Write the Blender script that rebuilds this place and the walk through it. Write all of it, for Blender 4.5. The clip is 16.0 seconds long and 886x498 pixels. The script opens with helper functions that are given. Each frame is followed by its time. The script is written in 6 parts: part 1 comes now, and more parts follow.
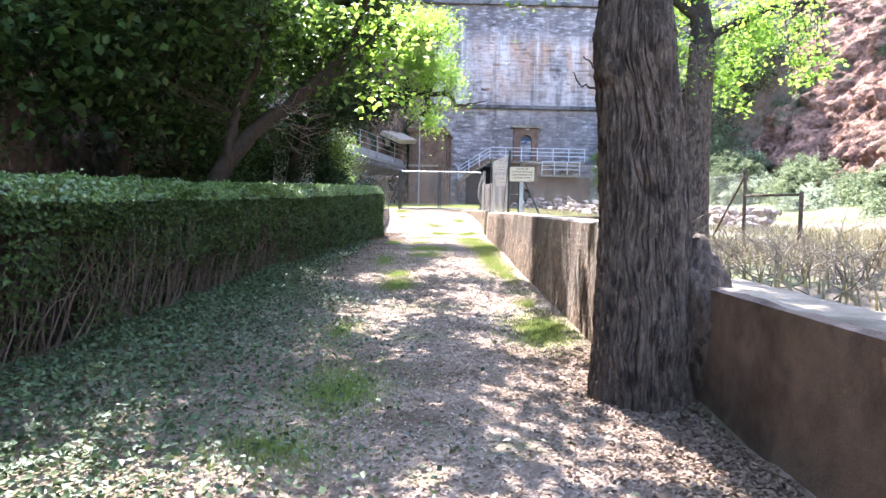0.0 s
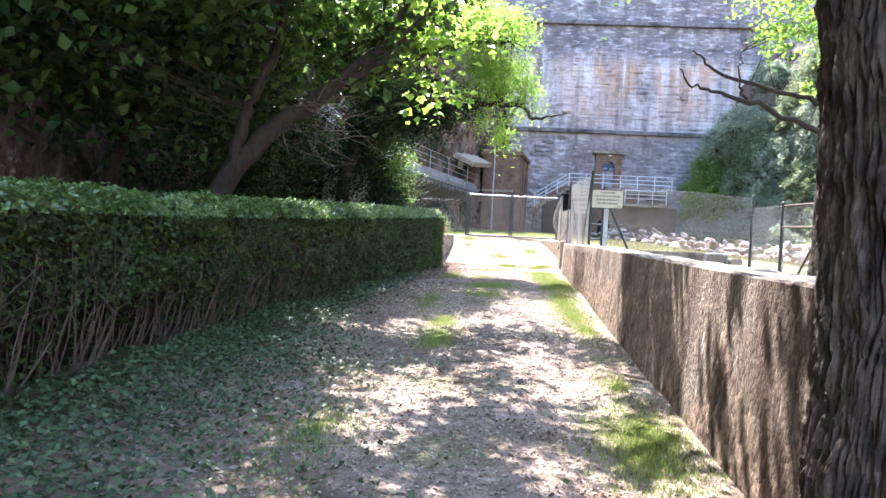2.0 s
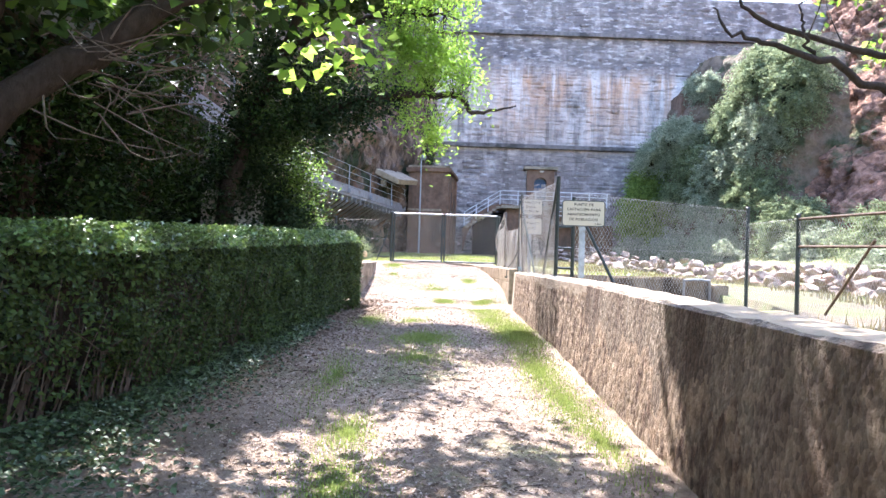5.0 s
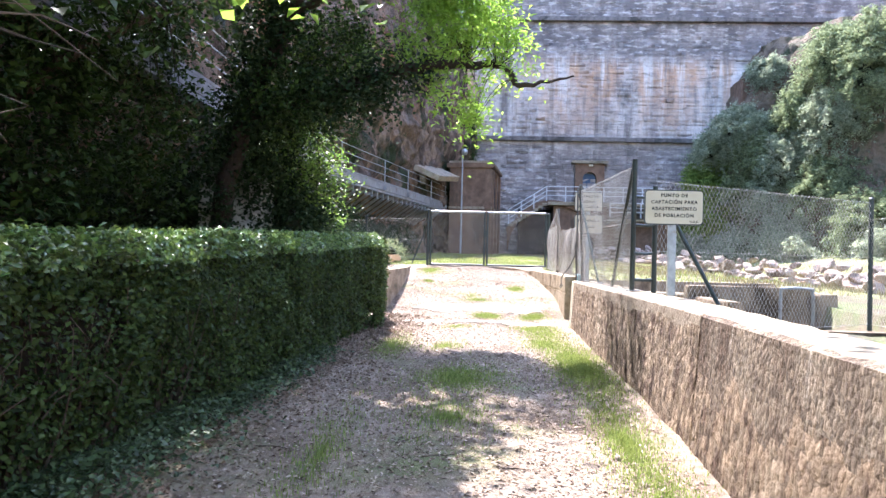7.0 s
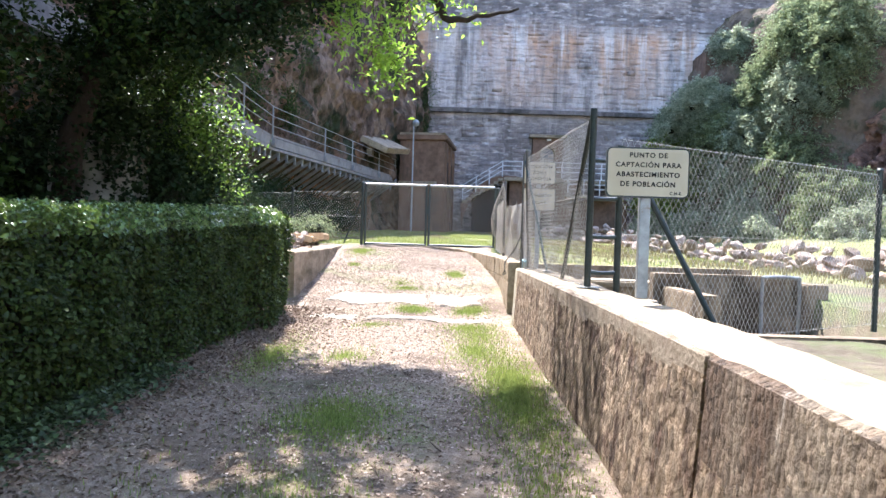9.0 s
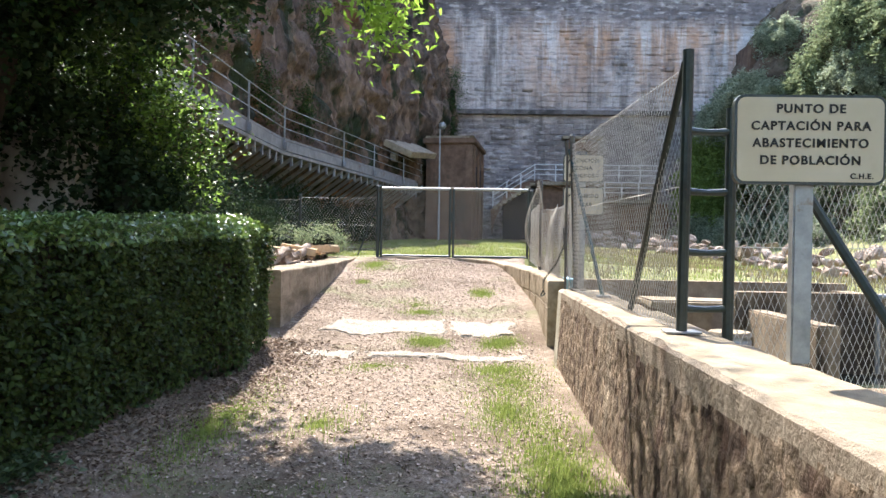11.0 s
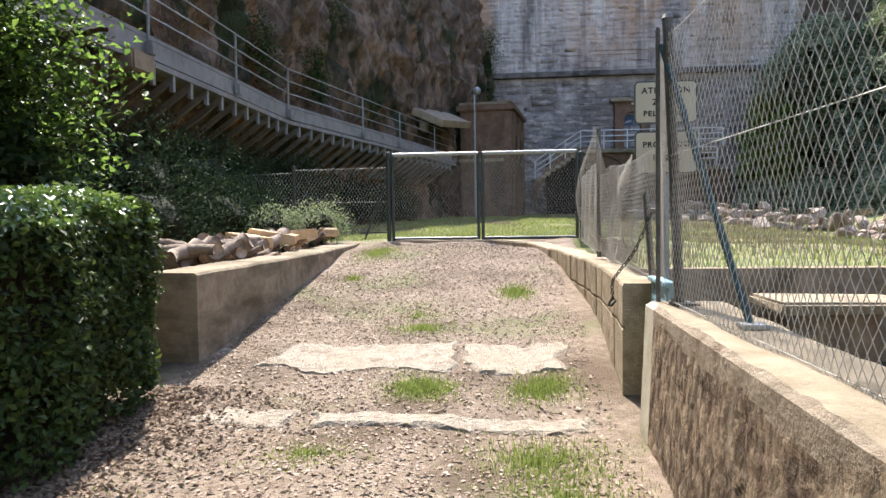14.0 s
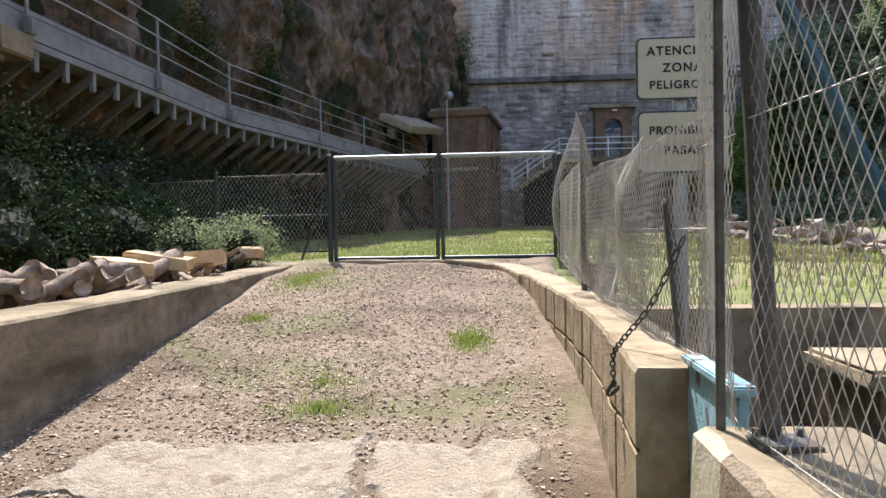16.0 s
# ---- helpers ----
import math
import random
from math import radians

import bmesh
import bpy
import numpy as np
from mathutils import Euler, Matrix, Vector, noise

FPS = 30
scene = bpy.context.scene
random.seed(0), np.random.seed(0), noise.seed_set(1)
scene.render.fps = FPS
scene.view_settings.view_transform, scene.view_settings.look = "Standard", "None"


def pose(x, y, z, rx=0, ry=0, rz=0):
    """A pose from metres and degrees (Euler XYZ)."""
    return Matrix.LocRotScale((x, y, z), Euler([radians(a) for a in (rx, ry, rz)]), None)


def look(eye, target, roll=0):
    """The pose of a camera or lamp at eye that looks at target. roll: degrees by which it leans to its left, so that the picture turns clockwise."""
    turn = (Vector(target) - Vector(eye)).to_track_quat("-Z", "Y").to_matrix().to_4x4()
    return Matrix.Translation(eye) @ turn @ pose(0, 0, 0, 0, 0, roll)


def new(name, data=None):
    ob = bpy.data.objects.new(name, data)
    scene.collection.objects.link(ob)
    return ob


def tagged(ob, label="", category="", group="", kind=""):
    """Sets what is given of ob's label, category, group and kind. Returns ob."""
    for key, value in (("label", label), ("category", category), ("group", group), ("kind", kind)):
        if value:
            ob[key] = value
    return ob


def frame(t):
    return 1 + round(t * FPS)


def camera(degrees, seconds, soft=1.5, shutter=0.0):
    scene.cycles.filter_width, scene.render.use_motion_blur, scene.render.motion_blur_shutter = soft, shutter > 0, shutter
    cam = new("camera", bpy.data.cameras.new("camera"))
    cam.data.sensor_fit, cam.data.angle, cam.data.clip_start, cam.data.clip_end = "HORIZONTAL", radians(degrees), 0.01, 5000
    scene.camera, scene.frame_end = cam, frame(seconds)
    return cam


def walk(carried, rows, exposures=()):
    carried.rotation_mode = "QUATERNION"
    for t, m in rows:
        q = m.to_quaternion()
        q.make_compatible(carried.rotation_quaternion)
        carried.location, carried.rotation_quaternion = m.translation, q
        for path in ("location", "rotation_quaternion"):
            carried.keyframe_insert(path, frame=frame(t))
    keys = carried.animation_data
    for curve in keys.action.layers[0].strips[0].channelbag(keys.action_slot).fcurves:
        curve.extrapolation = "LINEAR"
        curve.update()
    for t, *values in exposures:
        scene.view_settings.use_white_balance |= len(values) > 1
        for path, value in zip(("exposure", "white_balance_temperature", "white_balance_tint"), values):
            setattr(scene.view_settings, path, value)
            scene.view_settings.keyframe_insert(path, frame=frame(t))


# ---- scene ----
cam = camera(63.7, 16.0)
METRES, EYE, TILT, LEAN, TURN = 19.5, 1.5, 0.0, 0.0, -1.0
ROWS = [
    (0.0, 0.0, 0.0, 0.0, 0.06, -2.86, -1.13),
    (0.5, 0.0056, 0.0338, -0.0006, -2.5, -2.4, -1.75),
    (1.0, 0.0083, 0.0703, 0.0007, 1.88, -2.01, -1.89),
    (1.5, 0.0092, 0.1057, 0.0008, 3.91, -1.48, -2.46),
    (2.0, 0.0099, 0.1433, 0.0031, 6.18, -0.99, -3.12),
    (2.5, 0.0085, 0.1776, 0.0053, 7.11, -1.11, -3.03),
    (3.0, 0.0056, 0.2145, 0.0075, 7.45, -1.59, -2.61),
    (3.5, 0.0004, 0.2447, 0.0101, 6.66, -2.68, -1.95),
    (4.0, -0.0005, 0.2802, 0.0113, 3.15, -1.15, -1.96),
    (4.5, -0.0035, 0.3134, 0.0119, 0.94, -0.09, -2.06),
    (5.0, -0.0039, 0.3511, 0.0118, 0.26, 0.96, -1.81),
    (7.5, 0.0001, 0.5093, 0.0211, 4.22, 0.56, -1.32),
    (8.0, 0.0063, 0.5405, 0.022, 3.14, -0.56, -1.46),
    (8.5, 0.0157, 0.5693, 0.0227, 0.47, -1.06, -1.84),
    (11.0, 0.0264, 0.7111, 0.0265, 3.17, -0.51, -0.96),
    (11.5, 0.0275, 0.7372, 0.0271, 4.47, -0.14, -0.98),
    (12.0, 0.0303, 0.7671, 0.0272, 6.46, -0.25, -0.75),
    (12.5, 0.0326, 0.7942, 0.0274, 5.94, -1.22, -0.54),
    (13.0, 0.0331, 0.8235, 0.0277, 4.47, -1.99, -0.31),
    (13.5, 0.0316, 0.851, 0.0278, 6.56, -2.25, 0.27),
    (14.0, 0.0329, 0.8806, 0.0275, 6.73, -2.32, 0.8),
    (14.5, 0.0359, 0.9086, 0.0275, 6.57, -1.97, 1.25),
    (15.0, 0.0399, 0.9385, 0.0284, 5.02, -2.33, 1.13),
    (15.5, 0.0424, 0.9662, 0.0299, 4.75, -2.1, 1.6),
    (16.0, 0.0418, 0.9939, 0.0309, 5.15, -1.45, 1.01),
]
walk(cam, [(t, pose(0, 0, EYE, TILT, LEAN, TURN) @ pose(METRES * x, METRES * y, METRES * z, 90 + pitch, roll, yaw)) for t, x, y, z, yaw, pitch, roll in ROWS],
     exposures=[(0.0, 3.42, 5950, 20), (5.0, 3.28, 5950, 20), (8.0, 3.0, 5950, 18), (11.0, 2.43, 6350, 12), (13.0, 2.2, 6450, 12), (16.0, 1.83, 6450, 12)])

# world and sun: sun ahead and to the hedge side, above the dam
SUN_ELEV, SUN_AZ = 55.0, -16.5
world = bpy.data.worlds.new("world")
scene.world = world
world.use_nodes = True
wn = world.node_tree
sky = wn.nodes.new("ShaderNodeTexSky")
sky.sky_type, sky.sun_disc = "NISHITA", False
sky.sun_elevation, sky.sun_rotation = radians(SUN_ELEV), radians(SUN_AZ)
wn.links.new(sky.outputs[0], wn.nodes["Background"].inputs[0])
wn.nodes["Background"].inputs[1].default_value = 0.15
sun = new("sun", bpy.data.lights.new("sun", "SUN"))
sun.data.energy, sun.data.angle, sun.data.color = 3.0, radians(0.55), (1.0, 0.95, 0.87)
sun_dir = Vector((math.sin(radians(SUN_AZ)) * math.cos(radians(SUN_ELEV)), math.cos(radians(SUN_AZ)) * math.cos(radians(SUN_ELEV)), math.sin(radians(SUN_ELEV))))
sun.matrix_world = look(sun_dir * 60, (0, 0, 0))

rng = np.random.default_rng(7)


# ---- materials ----
def col(c):
    return (*c, 1.0)


def surface(name, low, high, scale=6.0, stretch=(1, 1, 1), rough=0.9, bump=0.4, bump_scale=40.0, bump_dist=0.02, patch=None, patch_scale=1.2, patch_at=(0.52, 0.62), patch_stretch=(1, 1, 1),
            island=0.0, random_ob=0.0, cells=0.0, cell_stretch=(1, 1, 1), metal=0.0, spec=0.25, second=None, second_scale=0.7, second_at=(0.55, 0.65), second_stretch=(1, 1, 1)):
    """A rough natural surface: two-tone grain, up to two kinds of stain and fine relief, at world size."""
    m = bpy.data.materials.new(name)
    m.use_nodes = True
    nt = m.node_tree
    b = nt.nodes["Principled BSDF"]
    tc = nt.nodes.new("ShaderNodeNewGeometry")

    def noise_at(sc, st, detail=6.0):
        mp = nt.nodes.new("ShaderNodeMapping")
        mp.inputs["Scale"].default_value = st
        nt.links.new(tc.outputs["Position"], mp.inputs[0])
        n = nt.nodes.new("ShaderNodeTexNoise")
        n.inputs["Scale"].default_value, n.inputs["Detail"].default_value, n.inputs["Roughness"].default_value = sc, detail, 0.65
        nt.links.new(mp.outputs[0], n.inputs["Vector"])
        return n.outputs["Fac"]

    def ramp(fac, a, z, c0=(0, 0, 0), c1=(1, 1, 1)):
        r = nt.nodes.new("ShaderNodeValToRGB")
        r.color_ramp.elements[0].position, r.color_ramp.elements[1].position = a, z
        r.color_ramp.elements[0].color, r.color_ramp.elements[1].color = col(c0), col(c1)
        nt.links.new(fac, r.inputs[0])
        return r.outputs[0]

    def mix(fac, a, c):
        x = nt.nodes.new("ShaderNodeMix")
        x.data_type = "RGBA"
        nt.links.new(fac, x.inputs["Factor"])
        nt.links.new(a, x.inputs["A"])
        x.inputs["B"].default_value = col(c)
        return x.outputs["Result"]

    out = ramp(noise_at(scale, stretch, 8.0), 0.3, 0.7, low, high)
    if patch:
        out = mix(ramp(noise_at(patch_scale, patch_stretch, 5.0), *patch_at), out, patch)
    if second:
        out = mix(ramp(noise_at(second_scale, second_stretch, 5.0), *second_at), out, second)
    cell_edge = None
    if cells:
        vo = nt.nodes.new("ShaderNodeTexVoronoi")
        vo.inputs["Scale"].default_value = cells
        cmap = nt.nodes.new("ShaderNodeMapping")
        cmap.inputs["Scale"].default_value = cell_stretch
        nt.links.new(tc.outputs["Position"], cmap.inputs[0])
        nt.links.new(cmap.outputs[0], vo.inputs["Vector"])
        cell_edge = vo.outputs["Distance"]
        mr = nt.nodes.new("ShaderNodeMapRange")
        mr.inputs["To Min"].default_value, mr.inputs["To Max"].default_value = 0.55, 1.35
        sp = nt.nodes.new("ShaderNodeSeparateColor")
        nt.links.new(vo.outputs["Color"], sp.inputs[0])
        nt.links.new(sp.outputs[0], mr.inputs["Value"])
        hs = nt.nodes.new("ShaderNodeHueSaturation")
        nt.links.new(mr.outputs[0], hs.inputs["Value"])
        nt.links.new(out, hs.inputs["Color"])
        out = hs.outputs[0]
    for amount, node, socket in ((island, "ShaderNodeNewGeometry", "Random Per Island"), (random_ob, "ShaderNodeObjectInfo", "Random")):
        if amount:
            g = nt.nodes.new(node)
            mr = nt.nodes.new("ShaderNodeMapRange")
            mr.inputs["To Min"].default_value, mr.inputs["To Max"].default_value = 1 - amount, 1 + amount
            nt.links.new(g.outputs[socket], mr.inputs["Value"])
            hs = nt.nodes.new("ShaderNodeHueSaturation")
            nt.links.new(mr.outputs[0], hs.inputs["Value"])
            nt.links.new(out, hs.inputs["Color"])
            out = hs.outputs[0]
    nt.links.new(out, b.inputs["Base Color"])
    b.inputs["Roughness"].default_value, b.inputs["Metallic"].default_value = rough, metal
    b.inputs["Specular IOR Level"].default_value = spec
    if bump:
        bp = nt.nodes.new("ShaderNodeBump")
        bp.inputs["Strength"].default_value, bp.inputs["Distance"].default_value = bump, bump_dist
        nt.links.new(noise_at(bump_scale, stretch, 6.0), bp.inputs["Height"])
        nt.links.new(bp.outputs[0], b.inputs["Normal"])
        if cell_edge is not None:
            b2 = nt.nodes.new("ShaderNodeBump")
            b2.invert = True
            b2.inputs["Strength"].default_value, b2.inputs["Distance"].default_value = 0.9, 0.35 / cells
            nt.links.new(cell_edge, b2.inputs["Height"])
            nt.links.new(bp.outputs[0], b2.inputs["Normal"])
            nt.links.new(b2.outputs[0], b.inputs["Normal"])
    return m


def leaf_mat(name, dark, light, through_it=0.35, gloss=0.35, spec=0.3):
    """Leaves: colour by leaf, some light let through, a waxy top."""
    m = bpy.data.materials.new(name)
    m.use_nodes = True
    nt = m.node_tree
    b = nt.nodes["Principled BSDF"]
    g = nt.nodes.new("ShaderNodeNewGeometry")
    r = nt.nodes.new("ShaderNodeValToRGB")
    r.color_ramp.elements[0].color, r.color_ramp.elements[1].color = col(dark), col(light)
    nt.links.new(g.outputs["Random Per Island"], r.inputs[0])
    nt.links.new(r.outputs[0], b.inputs["Base Color"])
    b.inputs["Roughness"].default_value, b.inputs["Specular IOR Level"].default_value = gloss, spec
    t = nt.nodes.new("ShaderNodeBsdfTranslucent")
    hs = nt.nodes.new("ShaderNodeHueSaturation")
    hs.inputs["Value"].default_value, hs.inputs["Hue"].default_value = 1.7, 0.485
    nt.links.new(r.outputs[0], hs.inputs["Color"])
    nt.links.new(hs.outputs[0], t.inputs["Color"])
    mx = nt.nodes.new("ShaderNodeMixShader")
    mx.inputs[0].default_value = through_it
    nt.links.new(b.outputs[0], mx.inputs[1])
    nt.links.new(t.outputs[0], mx.inputs[2])
    nt.links.new(mx.outputs[0], nt.nodes["Material Output"].inputs["Surface"])
    return m


# ---- mesh tools ----
def thing(name, label, category, group="", at=(0, 0, 0)):
    ob = new(name)
    ob.empty_display_size = 0.2
    ob.location = at
    return tagged(ob, label, category, group)


def mesh_of(name, verts, faces, material, smooth=False):
    me = bpy.data.meshes.new(name)
    if isinstance(faces, np.ndarray):
        n, k = faces.shape
        me.vertices.add(len(verts))
        me.vertices.foreach_set("co", np.asarray(verts, dtype=np.float32).ravel())
        me.loops.add(n * k)
        me.loops.foreach_set("vertex_index", faces.astype(np.int32).ravel())
        me.polygons.add(n)
        me.polygons.foreach_set("loop_start", np.arange(0, n * k, k, dtype=np.int32))
        me.polygons.foreach_set("loop_total", np.full(n, k, dtype=np.int32))
        me.update(calc_edges=True)
    else:
        me.from_pydata([tuple(v) for v in verts], [], faces)
    if smooth:
        me.polygons.foreach_set("use_smooth", np.ones(len(me.polygons), dtype=bool))
    me.materials.append(material)
    return me


def setting(name, verts, faces, material, smooth=False, label="", kind="structure"):
    return tagged(new(name, mesh_of(name, verts, faces, material, smooth)), label=label, kind=kind)


def part(name, bm, material, parent, label="", smooth=False):
    """Link a bmesh, a mesh or (verts, faces) as one mesh under a thing or a part."""
    if isinstance(bm, bmesh.types.BMesh):
        me = bpy.data.meshes.new(name)
        bm.to_mesh(me)
        bm.free()
        me.materials.append(material)
    elif isinstance(bm, tuple):
        me = mesh_of(name, bm[0], bm[1], material, smooth)
    else:
        me = bm
    if smooth:
        me.polygons.foreach_set("use_smooth", np.ones(len(me.polygons), dtype=bool))
    ob = new(name, me)
    ob.parent = parent
    return tagged(ob, label)


def block(size, at=(0, 0, 0), bevel=0.01, turn=None, rough_edges=0.0):
    """A bevelled box, size and centre in metres."""
    bm = bmesh.new()
    bmesh.ops.create_cube(bm, size=1.0)
    for v in bm.verts:
        v.co = Vector((v.co.x * size[0], v.co.y * size[1], v.co.z * size[2]))
    if bevel:
        bmesh.ops.bevel(bm, geom=bm.edges[:], offset=bevel, segments=2, affect="EDGES")
    if rough_edges:
        for v in bm.verts:
            v.co += Vector(rng.normal(0, rough_edges, 3))
    m = Matrix.Translation(at)
    if turn is not None:
        m = m @ turn
    bmesh.ops.transform(bm, matrix=m, verts=bm.verts)
    return bm


def tube(points, radii, seg=10, cap=True):
    """Verts and faces of a tapering tube along points."""
    p = np.asarray(points, dtype=float)
    r = np.broadcast_to(np.asarray(radii, dtype=float), (len(p),))
    d = np.gradient(p, axis=0)
    d /= np.linalg.norm(d, axis=1)[:, None] + 1e-9
    ref = np.where(np.abs(d[:, 2:3]) > 0.9, np.array([[1.0, 0, 0]]), np.array([[0, 0, 1.0]]))
    if np.abs(d[:, 2]).max() > 0.9:
        ref = np.tile(np.array([[0.31, 0.95, 0.05]]), (len(p), 1))
    a = np.cross(d, ref)
    a /= np.linalg.norm(a, axis=1)[:, None] + 1e-9
    b = np.cross(d, a)
    th = np.linspace(0, 2 * np.pi, seg, endpoint=False)
    v = p[:, None, :] + r[:, None, None] * (np.cos(th)[None, :, None] * a[:, None, :] + np.sin(th)[None, :, None] * b[:, None, :])
    n = len(p)
    faces = [(i * seg + j, i * seg + (j + 1) % seg, (i + 1) * seg + (j + 1) % seg, (i + 1) * seg + j) for i in range(n - 1) for j in range(seg)]
    if cap:
        faces += [tuple(range(seg)), tuple((n - 1) * seg + j for j in reversed(range(seg)))]
    return v.reshape(-1, 3), faces


def joined(pieces):
    vs, fs, k = [], [], 0
    for v, f in pieces:
        vs.append(np.asarray(v))
        fs += [tuple(i + k for i in q) for q in f]
        k += len(v)
    return np.vstack(vs), fs


def spline(points, n):
    """A smooth curve through points."""
    p = np.asarray(points, dtype=float)
    p = np.vstack([2 * p[0] - p[1], p, 2 * p[-1] - p[-2]])
    out = []
    for s in np.linspace(0, len(p) - 3 - 1e-6, n):
        i, t = int(s), s - int(s)
        a, b, c, d = p[i:i + 4]
        out.append(0.5 * (2 * b + (c - a) * t + (2 * a - 5 * b + 4 * c - d) * t * t + (3 * b - a - 3 * c + d) * t ** 3))
    return np.array(out)


def fbm(x, y, z, octaves=4, seed=0):
    """Smooth value noise on arrays, about -1 to 1."""
    g = np.random.default_rng(100 + seed).uniform(-1, 1, (32, 32, 32))
    tot, amp = np.zeros_like(x, dtype=float), 0.5
    for o in range(octaves):
        f = 2.0 ** o
        q = [np.asarray(c, dtype=float) * f + 7.3 * o for c in (x, y, z)]
        i = [np.floor(c).astype(int) for c in q]
        t = [c - k for c, k in zip(q, i)]
        t = [c * c * (3 - 2 * c) for c in t]
        acc = 0
        for dx in (0, 1):
            for dy in (0, 1):
                for dz in (0, 1):
                    w = (t[0] if dx else 1 - t[0]) * (t[1] if dy else 1 - t[1]) * (t[2] if dz else 1 - t[2])
                    acc = acc + w * g[(i[0] + dx) % 32, (i[1] + dy) % 32, (i[2] + dz) % 32]
        tot += amp * acc
        amp *= 0.55
    return tot * 1.4


def grid_faces(nu, nv):
    i = np.arange((nu - 1) * (nv - 1))
    a = (i // (nv - 1)) * nv + i % (nv - 1)
    return np.stack([a, a + nv, a + nv + 1, a + 1], 1)


def leaf_cards(centres, size, up=None, tilt=0.8, width=0.55, droop=0.15, spread=0.35):
    """Leaves as folded four-cornered blades, each an island of its own."""
    c = np.asarray(centres, dtype=float)
    n = len(c)
    nrm = rng.normal(0, 1, (n, 3)) * tilt + (np.array([[0, 0, 1.0]]) if up is None else up)
    nrm /= np.linalg.norm(nrm, axis=1)[:, None] + 1e-9
    a = np.cross(nrm, rng.normal(0, 1, (n, 3)))
    a /= np.linalg.norm(a, axis=1)[:, None] + 1e-9
    b = np.cross(nrm, a)
    s = (size * rng.uniform(1 - spread, 1 + spread, n))[:, None]
    fold = nrm * s * droop
    v = np.stack([c - a * s * 0.5, c + b * s * width * 0.5 + fold - a * s * 0.08, c + a * s * 0.5 - fold * 0.6, c - b * s * width * 0.5 + fold - a * s * 0.08], 1).reshape(-1, 3)
    k = np.arange(n)[:, None] * 4
    f = np.concatenate([k + np.array([[0, 1, 2]]), k + np.array([[0, 2, 3]])], 1).reshape(-1, 3)
    return v, f


def blades(roots, height, width=0.008, lean=0.35):
    """Grass: one bent two-piece blade a root."""
    r = np.asarray(roots, dtype=float)
    n = len(r)
    h = (height * rng.uniform(0.5, 1.3, n))[:, None]
    th = rng.uniform(0, 2 * np.pi, n)
    side = np.stack([np.cos(th), np.sin(th), np.zeros(n)], 1) * width
    out = np.stack([-np.sin(th), np.cos(th), np.zeros(n)], 1) * rng.uniform(0.1, 1.0, n)[:, None] * lean * h
    up = np.array([[0, 0, 1.0]]) * h
    v = np.stack([r - side, r + side, r + up * 0.55 + out * 0.4 + side * 0.7, r + up * 0.55 + out * 0.4 - side * 0.7, r + up * 0.95 + out], 1).reshape(-1, 3)
    k = np.arange(n)[:, None] * 5
    f = np.concatenate([k + np.array([[0, 1, 2]]), k + np.array([[0, 2, 3]]), k + np.array([[3, 2, 4]])], 1).reshape(-1, 3)
    return v, f


def wires(lines, r):
    """Three-sided wires along polylines of equal length, array (n, k, 3)."""
    p = np.asarray(lines, dtype=float)
    n, k, _ = p.shape
    d = np.gradient(p, axis=1)
    d /= np.linalg.norm(d, axis=2, keepdims=True) + 1e-9
    a = np.cross(d, np.array([0.35, 0.9, 0.2]))
    a /= np.linalg.norm(a, axis=2, keepdims=True) + 1e-9
    b = np.cross(d, a)
    ring = [np.cos(t) * a + np.sin(t) * b for t in (0, 2.094, 4.189)]
    v = np.stack([p + r * q for q in ring], 2).reshape(-1, 3)
    base = (np.arange(n)[:, None] * k + np.arange(k - 1)[None, :]).reshape(-1, 1) * 3
    f = np.concatenate([base + np.array([[j, (j + 1) % 3, 3 + (j + 1) % 3, 3 + j]]) for j in range(3)])
    return v, f


def chainlink(place, length, height, pitch=0.06, r=0.0016):
    """Diamond wire netting; place(u, v) maps metres along and up to the world."""
    nu, nv = max(2, int(2 * length / pitch)), max(2, int(height / (pitch * 0.72)))
    u = (np.arange(nu) + 0.5) * pitch / 2
    v = np.linspace(0, height, nv + 1)
    zig = np.where(np.arange(nv + 1) % 2 == 0, 0.25, -0.25)[None, :] * pitch * np.where(np.arange(nu) % 2 == 0, 1, -1)[:, None]
    uu, vv = np.clip(u[:, None] + zig, 0, length), np.broadcast_to(v[None, :], (nu, nv + 1))
    x, y, z = place(uu, vv)
    return wires(np.stack([x, y, z], 2), r)


def straight(a, b, foot=0.0):
    """A place() for a straight upright fence between two ground points."""
    a, b = np.array(a, dtype=float), np.array(b, dtype=float)
    ln = np.linalg.norm((b - a)[:2])
    return (lambda u, v: (a[0] + (b[0] - a[0]) * u / ln + 0.012 * np.sin(u * 5 + v * 3), a[1] + (b[1] - a[1]) * u / ln + 0.012 * np.cos(u * 4 - v * 5), a[2] + foot + (b[2] - a[2]) * u / ln + v)), ln


# ---- the materials of the place ----
M_ROAD = surface("road_earth", (0.155, 0.11, 0.076), (0.36, 0.285, 0.215), scale=14, bump=0.9, bump_scale=60, bump_dist=0.025, patch=(0.125, 0.088, 0.058), patch_scale=1.1, patch_at=(0.45, 0.64), second=(0.15, 0.155, 0.068), second_scale=0.7, second_at=(0.54, 0.70))
M_CONC = surface("weathered_concrete", (0.19, 0.15, 0.098), (0.40, 0.33, 0.235), scale=7, bump=0.7, bump_scale=60, patch=(0.12, 0.098, 0.06), patch_scale=1.3, patch_at=(0.48, 0.66), patch_stretch=(0.6, 0.6, 2.2), second=(0.13, 0.115, 0.05), second_scale=3.5, second_at=(0.58, 0.75))
